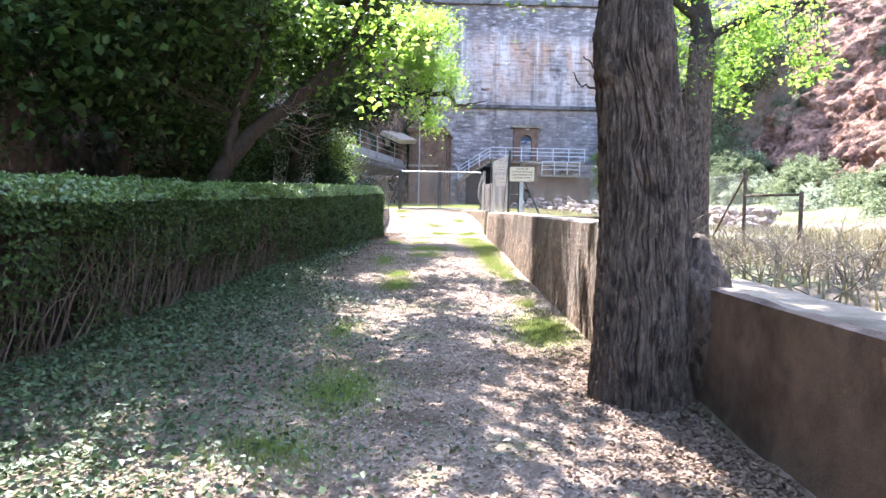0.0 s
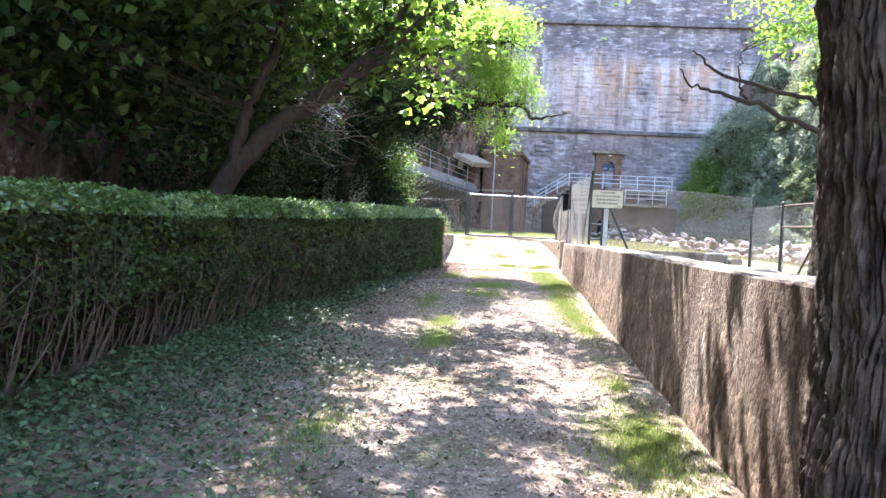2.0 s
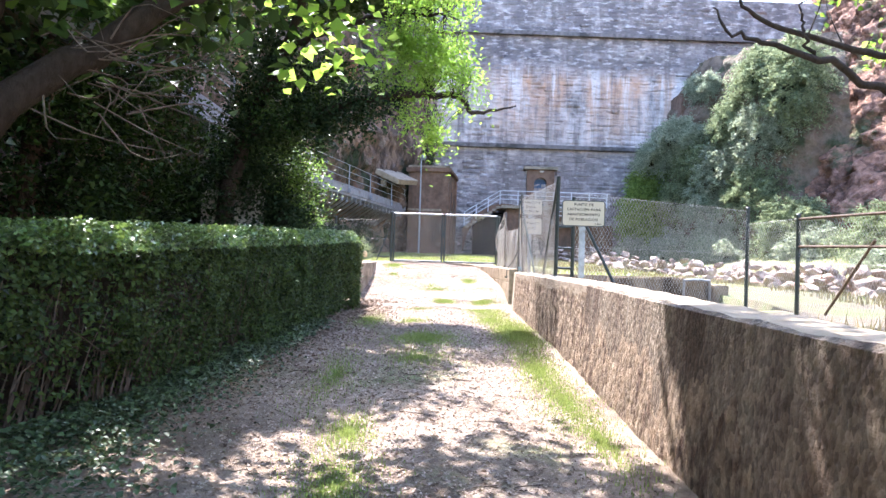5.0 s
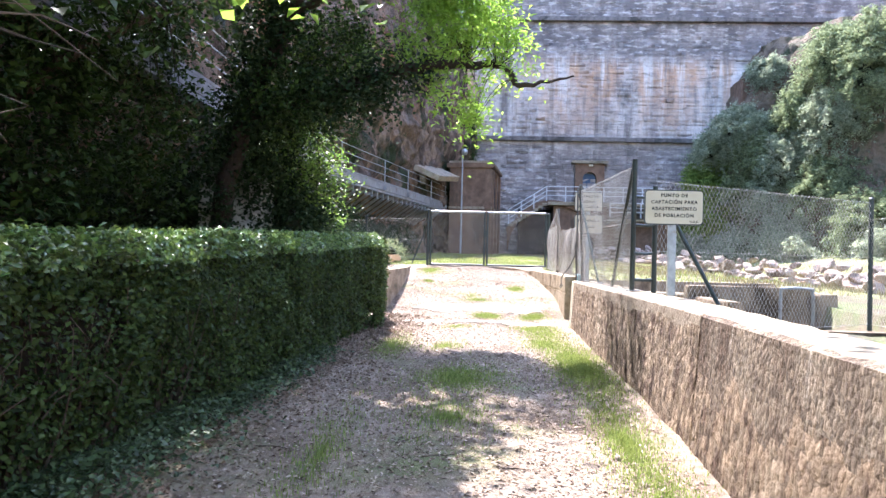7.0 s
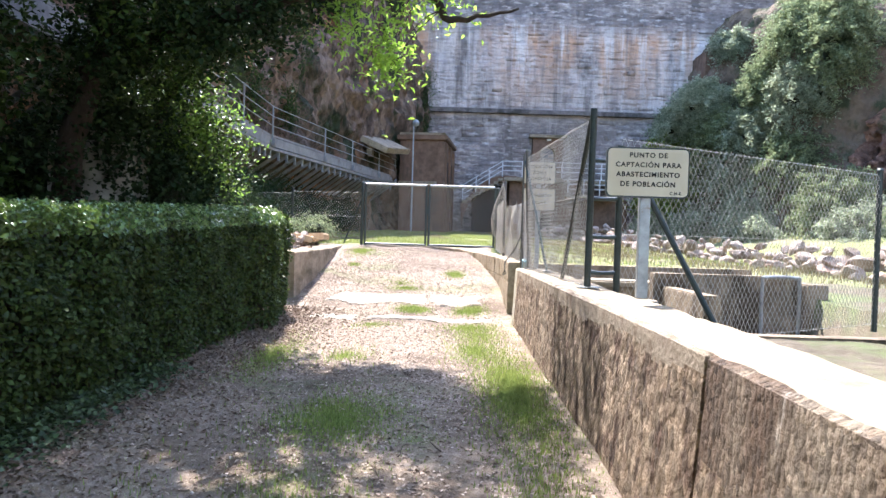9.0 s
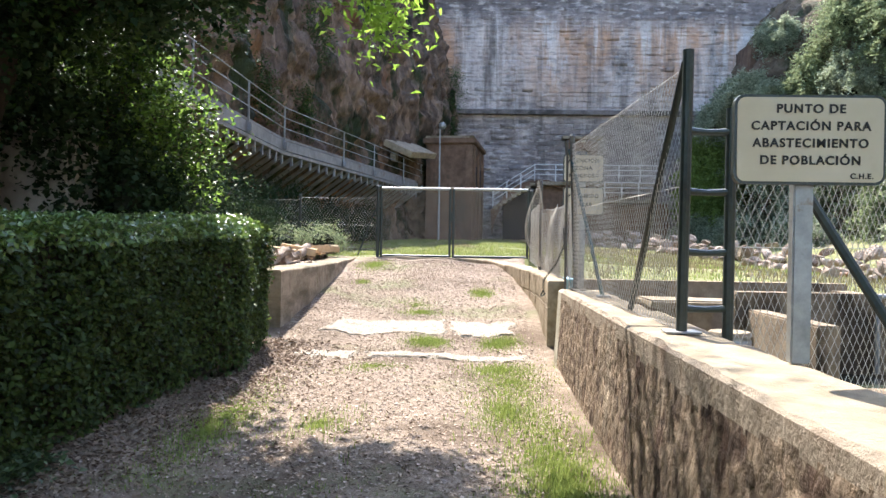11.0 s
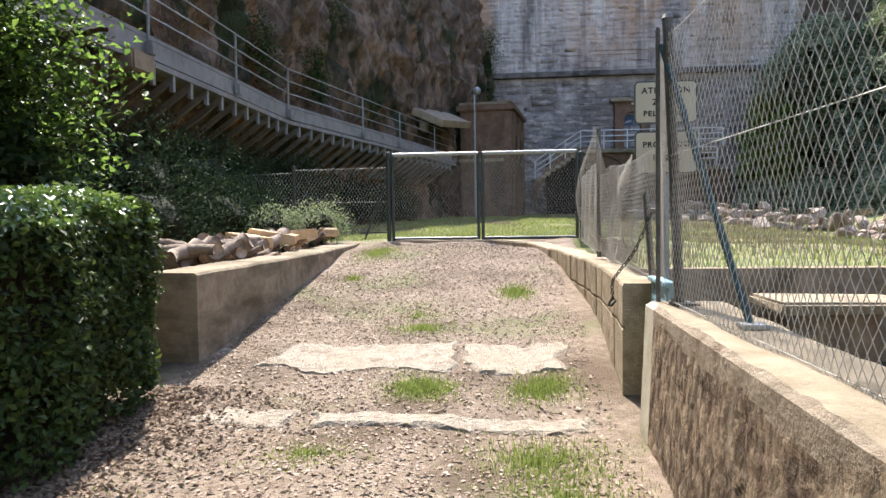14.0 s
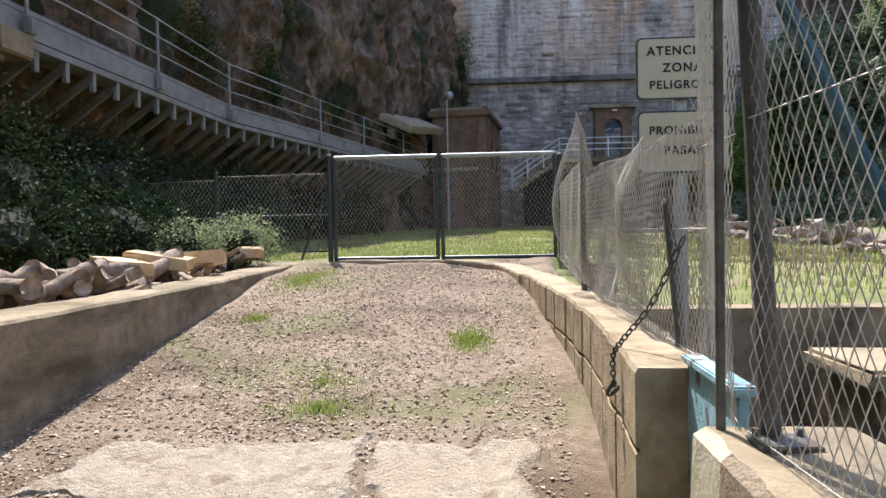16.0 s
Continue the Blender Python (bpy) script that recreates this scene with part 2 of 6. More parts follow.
M_WALL = surface("eroded_rubble", (0.165, 0.11, 0.068), (0.35, 0.265, 0.18), scale=11, bump=1.0, bump_scale=24, bump_dist=0.05, cells=17.0, cell_stretch=(1, 1, 0.7), patch=(0.085, 0.05, 0.032), patch_scale=6.0, patch_at=(0.50, 0.62), patch_stretch=(1, 1, 0.55), second=(0.34, 0.27, 0.19), second_scale=0.9, second_at=(0.55, 0.66), second_stretch=(1, 1.6, 0.5))
M_BAND = surface("wall_render", (0.21, 0.165, 0.115), (0.38, 0.31, 0.23), scale=8, bump=0.9, bump_scale=40, bump_dist=0.03, patch=(0.17, 0.12, 0.08), patch_scale=4, patch_at=(0.52, 0.64))
M_RENDER = surface("stained_wall_render", (0.14, 0.102, 0.069), (0.31, 0.252, 0.183), scale=12, bump=1.0, bump_scale=30, bump_dist=0.03, cells=38.0, cell_stretch=(1, 1, 0.6), patch=(0.10, 0.066, 0.043), patch_scale=2.0, patch_at=(0.42, 0.64), patch_stretch=(1, 1, 0.4), second=(0.50, 0.44, 0.36), second_scale=4.0, second_at=(0.63, 0.72), second_stretch=(1, 1, 0.10))
M_QUOIN = surface("wall_quoin", (0.38, 0.35, 0.26), (0.56, 0.52, 0.41), scale=4, bump=0.6, bump_scale=40, patch=(0.26, 0.23, 0.15), patch_scale=3, patch_at=(0.52, 0.7))
M_LOW = surface("shaded_brown_render", (0.15, 0.102, 0.07), (0.31, 0.22, 0.158), scale=3, bump=0.8, bump_scale=50, patch=(0.09, 0.06, 0.045), patch_scale=1.2, patch_at=(0.5, 0.7))
M_NET = surface("loose_net_wire", (0.34, 0.32, 0.29), (0.52, 0.50, 0.46), scale=8, rough=0.6, bump=0.0, metal=0.2)
M_COPE = surface("wall_coping", (0.225, 0.178, 0.118), (0.40, 0.325, 0.225), scale=4, bump=0.7, bump_scale=50, patch=(0.18, 0.145, 0.10), patch_scale=3.0, patch_at=(0.52, 0.7))
M_SLAB = surface("pale_slab", (0.29, 0.24, 0.18), (0.48, 0.42, 0.335), scale=16, bump=1.0, bump_scale=45, bump_dist=0.03, patch=(0.25, 0.19, 0.14), patch_scale=9, patch_at=(0.54, 0.68), second=(0.40, 0.33, 0.25), second_scale=2.0, second_at=(0.5, 0.65))
M_ROCK = surface("cliff_rock", (0.075, 0.05, 0.035), (0.29, 0.205, 0.145), scale=3.2, stretch=(1, 1, 0.55), bump=1.0, bump_scale=5, bump_dist=0.3, cells=1.5, cell_stretch=(1, 1, 0.6), patch=(0.33, 0.165, 0.08), patch_scale=0.28, patch_at=(0.55, 0.66), patch_stretch=(1, 1, 0.5), second=(0.030, 0.040, 0.016), second_scale=0.5, second_at=(0.50, 0.60), second_stretch=(1, 1, 0.45))
M_RED = surface("red_rock", (0.13, 0.06, 0.038), (0.44, 0.25, 0.165), scale=3.4, bump=1.0, bump_scale=4, bump_dist=0.4, cells=1.7, patch=(0.10, 0.055, 0.038), patch_scale=0.7, patch_at=(0.50, 0.64), second=(0.11, 0.12, 0.055), second_scale=0.35, second_at=(0.56, 0.66))
M_BARK = surface("bark", (0.060, 0.043, 0.031), (0.15, 0.112, 0.083), scale=26, stretch=(1, 1, 0.5), bump=1.0, bump_scale=60, bump_dist=0.02, cells=26.0, cell_stretch=(1, 1, 0.4), patch=(0.032, 0.022, 0.016), patch_scale=11, patch_at=(0.54, 0.66), patch_stretch=(1, 1, 0.35))
M_TWIG = surface("twig_bark", (0.05, 0.035, 0.025), (0.16, 0.115, 0.08), scale=14, bump=0.4)
M_LIMB = surface("dark_limb_bark", (0.022, 0.016, 0.011), (0.06, 0.044, 0.033), scale=18, stretch=(1, 1, 0.5), bump=0.9, bump_scale=40, bump_dist=0.02)
M_STEEL = surface("green_grey_paint", (0.022, 0.030, 0.027), (0.045, 0.058, 0.052), scale=20, rough=0.45, bump=0.15, patch=(0.10, 0.06, 0.035), patch_scale=9, patch_at=(0.66, 0.72), spec=0.5)
M_GALV = surface("galvanised_steel", (0.22, 0.23, 0.23), (0.40, 0.41, 0.40), scale=12, rough=0.5, bump=0.1, metal=0.6, patch=(0.2, 0.14, 0.09), patch_scale=7, patch_at=(0.64, 0.72))
M_WIRE = surface("netting_wire", (0.36, 0.345, 0.32), (0.56, 0.54, 0.50), scale=8, rough=0.55, bump=0.0, metal=0.3)
M_TEAL = surface("teal_paint", (0.022, 0.06, 0.068), (0.05, 0.105, 0.115), scale=10, rough=0.5, bump=0.2, patch=(0.16, 0.14, 0.11), patch_scale=11, patch_at=(0.6, 0.66))
M_BLUE = surface("flaking_blue_paint", (0.20, 0.40, 0.50), (0.34, 0.54, 0.62), scale=9, rough=0.6, bump=0.4, patch=(0.13, 0.10, 0.08), patch_scale=9, patch_at=(0.53, 0.58), patch_stretch=(1, 1, 0.5))
M_SIGN = surface("cream_sign", (0.52, 0.455, 0.32), (0.60, 0.535, 0.40), scale=2, rough=0.5, bump=0.05, patch=(0.44, 0.375, 0.25), patch_scale=2.4, patch_at=(0.6, 0.85))
M_BLACK = surface("black_lettering", (0.02, 0.02, 0.02), (0.035, 0.035, 0.035), scale=10, rough=0.6, bump=0)
M_PLASTER = surface("brown_render", (0.105, 0.062, 0.04), (0.22, 0.14, 0.092), scale=2.2, bump=0.4, bump_scale=20, patch=(0.09, 0.065, 0.045), patch_scale=0.9, patch_at=(0.52, 0.66), patch_stretch=(1, 1, 0.4))
M_LOG = surface("dry_log", (0.15, 0.11, 0.085), (0.42, 0.34, 0.27), scale=9, bump=0.8, bump_scale=30, random_ob=0.3)
M_CUT = surface("sawn_wood", (0.50, 0.34, 0.19), (0.72, 0.54, 0.34), scale=8, bump=0.2, random_ob=0.15)
M_BOULDER = surface("boulder", (0.185, 0.135, 0.10), (0.45, 0.365, 0.30), scale=2.5, bump=0.9, bump_scale=9, bump_dist=0.1, random_ob=0.3, patch=(0.36, 0.21, 0.14), patch_scale=0.9, patch_at=(0.58, 0.68))
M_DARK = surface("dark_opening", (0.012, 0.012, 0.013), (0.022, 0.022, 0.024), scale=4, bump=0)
M_WATER = surface("still_water", (0.03, 0.04, 0.03), (0.06, 0.07, 0.05), scale=2, rough=0.06, bump=0.1, bump_scale=8, spec=0.5)

# hedge leaves: a dark colour for shaded sides, a lighter one for the sunlit top
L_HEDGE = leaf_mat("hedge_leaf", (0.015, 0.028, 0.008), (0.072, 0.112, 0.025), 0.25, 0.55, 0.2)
L_HEDGE_LIT = leaf_mat("hedge_lit_leaf", (0.045, 0.095, 0.022), (0.17, 0.27, 0.06), 0.25, 0.30, 0.85)
# leaf of the shaded crowns: their shade is darkened into the colour
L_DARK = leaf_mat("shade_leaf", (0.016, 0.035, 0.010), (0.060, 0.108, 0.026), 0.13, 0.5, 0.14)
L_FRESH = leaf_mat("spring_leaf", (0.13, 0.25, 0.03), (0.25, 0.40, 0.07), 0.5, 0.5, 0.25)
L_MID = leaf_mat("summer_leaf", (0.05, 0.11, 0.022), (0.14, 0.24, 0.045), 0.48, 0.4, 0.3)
L_GREY = leaf_mat("grey_green_leaf", (0.12, 0.155, 0.095), (0.36, 0.40, 0.28), 0.4, 0.6, 0.2)
L_IVY = leaf_mat("ivy_leaf", (0.014, 0.030, 0.014), (0.05, 0.08, 0.038), 0.08, 0.7, 0.04)
L_LITTER = leaf_mat("fallen_leaf", (0.14, 0.10, 0.073), (0.40, 0.325, 0.25), 0.1, 0.8, 0.15)
L_GRASS = leaf_mat("grass_blade", (0.095, 0.145, 0.033), (0.24, 0.295, 0.085), 0.35, 0.55, 0.2)
L_MEADOW = leaf_mat("meadow_blade", (0.11, 0.17, 0.045), (0.27, 0.30, 0.10), 0.35, 0.6, 0.2)
L_STRAW = leaf_mat("dry_grass_blade", (0.10, 0.095, 0.045), (0.24, 0.21, 0.115), 0.3, 0.6, 0.15)
M_SLOPE = surface("slope_earth", (0.10, 0.075, 0.05), (0.26, 0.19, 0.13), scale=1.2, bump=1.0, bump_scale=4, bump_dist=0.3, patch=(0.05, 0.06, 0.028), patch_scale=0.6, patch_at=(0.50, 0.62))
L_BROWN = leaf_mat("dead_leaf", (0.13, 0.092, 0.066), (0.27, 0.20, 0.145), 0.05, 0.8, 0.12)
L_BRIGHT = leaf_mat("bright_shrub_leaf", (0.09, 0.15, 0.035), (0.21, 0.30, 0.075), 0.4, 0.55, 0.2)
M_OLD = surface("old_steel", (0.085, 0.083, 0.078), (0.19, 0.185, 0.175), scale=14, rough=0.55, bump=0.15, metal=0.3, patch=(0.13, 0.085, 0.055), patch_scale=9, patch_at=(0.58, 0.68))
M_MEADOW = surface("meadow_ground", (0.10, 0.12, 0.04), (0.24, 0.24, 0.095), scale=3, bump=0.8, bump_scale=40, bump_dist=0.03, patch=(0.22, 0.175, 0.115), patch_scale=0.45, patch_at=(0.52, 0.66))
M_FIELD = surface("field_ground", (0.065, 0.052, 0.034), (0.165, 0.132, 0.09), scale=4, bump=0.8, bump_scale=40, bump_dist=0.03, patch=(0.11, 0.13, 0.05), patch_scale=0.7, patch_at=(0.48, 0.62))
# bank ground, its colour darkened to carry the shade of the trees
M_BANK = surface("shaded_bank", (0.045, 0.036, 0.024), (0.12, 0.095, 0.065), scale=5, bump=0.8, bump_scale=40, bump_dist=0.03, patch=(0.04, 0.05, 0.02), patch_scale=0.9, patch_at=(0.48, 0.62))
M_PARA = surface("parapet_concrete", (0.255, 0.198, 0.13), (0.45, 0.37, 0.262), scale=6, bump=0.8, bump_scale=50, patch=(0.20, 0.155, 0.095), patch_scale=3.2, patch_at=(0.50, 0.66), second=(0.36, 0.25, 0.14), second_scale=2.5, second_at=(0.60, 0.76))
M_PALE = surface("pale_rail_paint", (0.50, 0.50, 0.48), (0.68, 0.67, 0.64), scale=6, rough=0.6, bump=0.1, patch=(0.3, 0.22, 0.16), patch_scale=3, patch_at=(0.6, 0.7))
M_BASIN = surface("basin_concrete", (0.18, 0.13, 0.085), (0.37, 0.29, 0.20), scale=4, bump=0.8, bump_scale=50, patch=(0.06, 0.045, 0.03), patch_scale=1.4, patch_at=(0.5, 0.66), patch_stretch=(1, 1, 0.5))
M_STRING = surface("string_course_stone", (0.10, 0.088, 0.08), (0.23, 0.20, 0.185), scale=3, bump=0.6, bump_scale=12, bump_dist=0.05, patch=(0.06, 0.055, 0.05), patch_scale=0.8, patch_at=(0.5, 0.62))
L_CREEP = leaf_mat("creeping_leaf", (0.022, 0.04, 0.016), (0.085, 0.125, 0.045), 0.15, 0.5, 0.3)
L_SLOPE = leaf_mat("slope_shrub_leaf", (0.085, 0.12, 0.06), (0.26, 0.31, 0.17), 0.35, 0.6, 0.2)

# ---- ground ----
ROAD_Y = [-80, -20, 0, 5, 8, 12, 16, 20, 21.4, 22.8, 24.3, 26, 28, 30, 33, 45, 60, 90]
ROAD_Z = [-1.6, -0.7, 0.05, 0.22, 0.32, 0.47, 0.66, 0.74, 0.79, 0.97, 1.17, 1.38, 1.58, 1.66, 1.72, 2.0, 2.3, 2.6]


def road_z(y):
    return np.interp(y, ROAD_Y, ROAD_Z)


def hedge_x(y):
    """The hedge's front face."""
    return np.interp(y, [-12, 0, 8.4, 12.4, 16.5, 20.5, 22], [-3.4, -3.0, -2.7, -2.32, -1.84, -1.49, -1.5])


def ground_z(x, y):
    x, y = np.asarray(x, dtype=float), np.asarray(y, dtype=float)
    z = road_z(y)
    left = np.interp(y, [-80, 0, 20, 22, 24, 26, 30, 60], [-1.3, 0.15, 0.8, 0.86, 1.2, 1.42, 1.62, 2.3])
    bank_k = np.clip((-1.55 - x) / 0.9, 0, 1)
    z = z * (1 - bank_k) + left * bank_k
    z = z + np.clip(-5.0 - x, 0, 30) * 0.25
    right = np.interp(y, [-80, 0, 8, 18, 26, 33, 45, 60, 90], [0.2, 0.7, 0.95, 1.0, 1.42, 1.55, 1.85, 2.3, 2.6])
    far = np.interp(y, [-80, 0, 8, 18, 26, 38, 50, 60], [0.2, 0.75, 0.95, 1.0, 1.15, 1.3, 1.95, 2.3])
    k = np.clip((x - 6.0) / 5.0, 0, 1)
    right = right * (1 - k) + far * k + np.clip(x - 15.0, 0, 20) * 0.22
    z = np.where((x > np.where(y < 5.8, 2.15, 1.9)) & (y < 30), right, z)
    k2 = np.clip((x - 2.2) / 3.0, 0, 1)
    z = np.where((x > 1.9) & (y >= 30), z * (1 - k2) + right * k2, z)
    pool = (x > 1.98) & (x < 6.15) & (y > 18.9) & (y < 24.75)
    z = np.where(pool, 0.42, z)
    return z


gx = np.concatenate([np.linspace(-90, -9, 18)[:-1], np.linspace(-9, 9, 150)[:-1], np.linspace(9, 90, 34)])
gy = np.concatenate([np.linspace(-90, -3, 20)[:-1], np.linspace(-3, 34, 308)[:-1], np.linspace(34, 64, 50)[:-1], np.linspace(64, 110, 8)])
GX, GY = np.meshgrid(gx, gy, indexing="ij")
GZ = ground_z(GX, GY)
rough_amt = np.where((GX > -1.9) & (GX < 1.7), 0.022, 0.06)
GZ = GZ + fbm(GX * 1.7, GY * 1.7, GX * 0, 4, 3) * rough_amt - 0.03 * np.exp(-((GX - 0.9) / 0.3) ** 2) - 0.03 * np.exp(-((GX + 0.6) / 0.3) ** 2)
setting("ground", np.stack([GX, GY, GZ], 2).reshape(-1, 3), grid_faces(len(gx), len(gy)), M_ROAD, True, "stony earth track strewn with dry leaves")
ground = bpy.data.objects["ground"]
for extra in (M_MEADOW, M_FIELD, M_BANK):
    ground.data.materials.append(extra)
cxm, cym = ((GX[:-1, :-1] + GX[1:, 1:]) / 2).ravel(), ((GY[:-1, :-1] + GY[1:, 1:]) / 2).ravel()
edge_n = fbm(cxm * 0.9, cym * 0.9, cxm * 0, 3, 8) * 0.6
kind_of = np.where(cxm > 2.0, 2, 0)
kind_of = np.where((cym > 30.3 + edge_n * 0.4) | ((cxm > 2.0) & (cym > 24.9) & (cxm < 11 + edge_n * 4)), 1, kind_of)
# index 3: the strip behind the hedge, with shade in its ground colour
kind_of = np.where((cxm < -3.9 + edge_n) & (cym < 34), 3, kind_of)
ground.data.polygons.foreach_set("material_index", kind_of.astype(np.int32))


def on_ground(x, y):
    return ground_z(x, y) - 0.03 * np.exp(-((x - 0.9) / 0.3) ** 2) - 0.03 * np.exp(-((x + 0.6) / 0.3) ** 2) + fbm(np.asarray(x) * 1.7, np.asarray(y) * 1.7, np.asarray(x) * 0, 4, 3) * np.where((x > -1.9) & (x < 1.7), 0.022, 0.06)


# ---- roadside wall: a low stretch, then a taller one from the tree on ----
def rough_wall(name, y0, y1, x_in, x_out, top, batter, amp, label, step=0.022, mats=None):
    """A wall along y whose road face is worn; x_in, x_out and top are functions of y."""
    ys = np.arange(y0, y1 + 1e-6, step)
    hs = np.linspace(-0.3, 1.0, 52)
    zt, zb = top(ys), ground_z(np.full_like(ys, 1.0), ys)
    rows = []
    for h in hs:
        z = zb + (zt - zb) * h
        x = x_in(ys) - batter * (1 - np.clip(h, 0, 1)) * np.interp(ys, [10, 21], [1, 0.35])
        n = fbm(ys * 2.2, z * 2.2, x * 0, 3, 11) * 0.25 + np.abs(fbm(ys * 9, z * 9, x * 0, 4, 12)) * 0.8
        fade = np.clip((0.98 - h) / 0.18, 0.10, 1) * np.clip((y1 - 0.24 - ys) / 0.12, 0.08, 1) * (1 - 0.55 * np.clip((14.40 - ys) / 0.06, 0, 1) * np.clip((h - 0.12) / 0.3, 0, 1))
        x = x + 0.02 * np.exp(-((ys - 14.43) / 0.014) ** 2) - 0.012 * (ys < 14.41) * (ys > y0 + 0.05)
        rows.append(np.stack([x + amp * (n * fade), ys, z], 1))
    k = 0.018
    rows.append(np.stack([x_in(ys) + 0.03 + fbm(ys * 9, ys * 0, ys * 0, 3, 14) * 0.02, ys, zt + k + fbm(ys * 4, ys * 0, ys * 0, 3, 13) * 0.012], 1))
    for f in (0.33, 0.66, 1.0):
        rows.append(np.stack([x_in(ys) * (1 - f) + x_out(ys) * f, ys, zt + k + fbm(ys * 4, ys * 0 + f * 3, ys * 0, 3, 13) * 0.012], 1))
    rows.append(np.stack([x_out(ys) + 0.01, ys, zt * 0 + np.minimum(zb, 0.3) - 0.2], 1))
    v = np.stack(rows, 0)
    nr, nyy = v.shape[:2]
    f = grid_faces(nr, nyy)
    ends = [tuple(j * nyy for j in range(nr)), tuple(j * nyy + nyy - 1 for j in reversed(range(nr)))]
    faces = [tuple(q) for q in f] + ends
    ob = setting(name, v.reshape(-1, 3), faces, (mats or (M_WALL, M_COPE, M_BAND, M_QUOIN, M_RENDER))[0], False, label)
    for extra in (mats or (M_WALL, M_COPE, M_BAND, M_QUOIN, M_RENDER))[1:]:
        ob.data.materials.append(extra)
    mi = np.zeros(len(faces), dtype=np.int32)
    mi[: len(f)] = np.where(np.arange(len(f)) // (nyy - 1) >= len(hs), 1, 0)
    if not mats:
        row, at_y = np.arange(len(f)) // (nyy - 1), ys[np.arange(len(f)) % (nyy - 1)]
        edge = len(hs) - 6 + np.round(fbm(at_y * 2.2, at_y * 0, at_y * 0, 4, 17) * 4)
        mi[: len(f)] = np.where((row < len(hs)) & (row > edge), 2, mi[: len(f)])
        low = len(hs) * 0.45 + fbm(at_y * 1.6, at_y * 0, at_y * 0, 5, 19) * 24
        mi[: len(f)] = np.where((row < len(hs)) & (at_y < 14.42) & (row > low), 4, mi[: len(f)])
        mi[: len(f)] = np.where((row < len(hs)) & (at_y > y1 - 0.27), 3, mi[: len(f)])
        mi[len(f):] = 3
    ob.data.polygons.foreach_set("material_index", mi)
    return ob


def wall_in(y):
    return np.interp(y, [5, 10, 21.4], [1.68, 1.69, 1.69])


def wall_top(y):
    return np.interp(y, [5, 7, 11, 15, 21.4], [1.40, 1.42, 1.46, 1.52, 1.53]) + 0 * y


rough_wall("wall_roadside", 5.7, 21.38, wall_in, lambda y: wall_in(y) + 0.42, wall_top, 0.10, 0.014, "low eroded rubble wall with a pale concrete coping")
rough_wall("wall_roadside_low", -12, 5.68, lambda y: 1.9 + 0 * y, lambda y: 2.35 + 0 * y, lambda y: np.interp(y, [-12, 5.7], [0.9, 1.03]), 0.0, 0.008, "low rendered wall beside the tree, brown and shaded", 0.08, (M_LOW, M_CONC))

# ---- ramp parapets: right one curves across the crest as a kerb ----
def parapet(name, line, width, tops, foot, label, jointed=1.0):
    p = spline(line, 460)
    d = np.gradient(p, axis=0)
    d /= np.linalg.norm(d, axis=1)[:, None]
    nrm = np.stack([-d[:, 1], d[:, 0]], 1)
    zt = np.interp(p[:, 1], *tops) if len(tops) == 2 else None
    zf = foot(p[:, 0], p[:, 1]) - 0.4
    # block courses: upright joints every 0.42 m and one level joint, raked back
    run = np.concatenate([[0], np.cumsum(np.linalg.norm(np.diff(p, axis=0), axis=1))])
    up = 0.024 * (np.abs((run + 0.08 * np.sin(run * 3.1)) % 0.42 - 0.21) < 0.016) * (run > 0.2) * jointed
    w = np.array([-0.5, -0.5, -0.5, -0.5, -0.5, -0.46, 0.46, 0.5, 0.5, 0.5, 0.5, 0.5]) * width
    hz = [None, -0.31, -0.295, -0.28, -0.02, 0.0, 0.0, -0.02, -0.28, -0.295, -0.31, None]
    rows = []
    for a, h in zip(w, hz):
        jig = fbm(p[:, 0] * 3 + a, p[:, 1] * 3, p[:, 0] * 0, 3, 21) * 0.012
        z = zf if h is None else zt + h + jig
        a = a - np.sign(a) * np.where(h == -0.295, 0.022 * jointed, up * (h not in (0.0, -0.02)) + 0.4 * up * (h in (0.0, -0.02)))
        rows.append(np.stack([p[:, 0] + nrm[:, 0] * a + jig, p[:, 1] + nrm[:, 1] * a, z], 1))
    v = np.stack(rows, 0)
    n = len(p)
    faces = [tuple(q) for q in grid_faces(12, n)] + [tuple(j * n for j in range(12)), tuple(j * n + n - 1 for j in reversed(range(12)))]
    return setting(name, v.reshape(-1, 3), faces, M_PARA if jointed else M_CONC, False, label)


parapet("parapet_right", [(1.79, 21.92), (1.84, 23.6), (1.74, 25.5), (1.56, 27.3), (1.2, 28.9), (0.55, 29.65), (-0.3, 29.95), (-1.2, 30.05)], 0.3, ([21, 26, 28, 29.5, 31], [1.60, 1.62, 1.63, 1.675, 1.69]), ground_z, "stained concrete parapet curving into a kerb at the crest")
parapet("parapet_left", [(-1.79, 22.55), (-1.75, 24.5), (-1.8, 26.5), (-1.93, 28.5), (-2.03, 30.2)], 0.46, ([22, 26, 30, 31], [1.645, 1.65, 1.655, 1.66]), ground_z, "stained concrete parapet beside the ramp", 0.0)

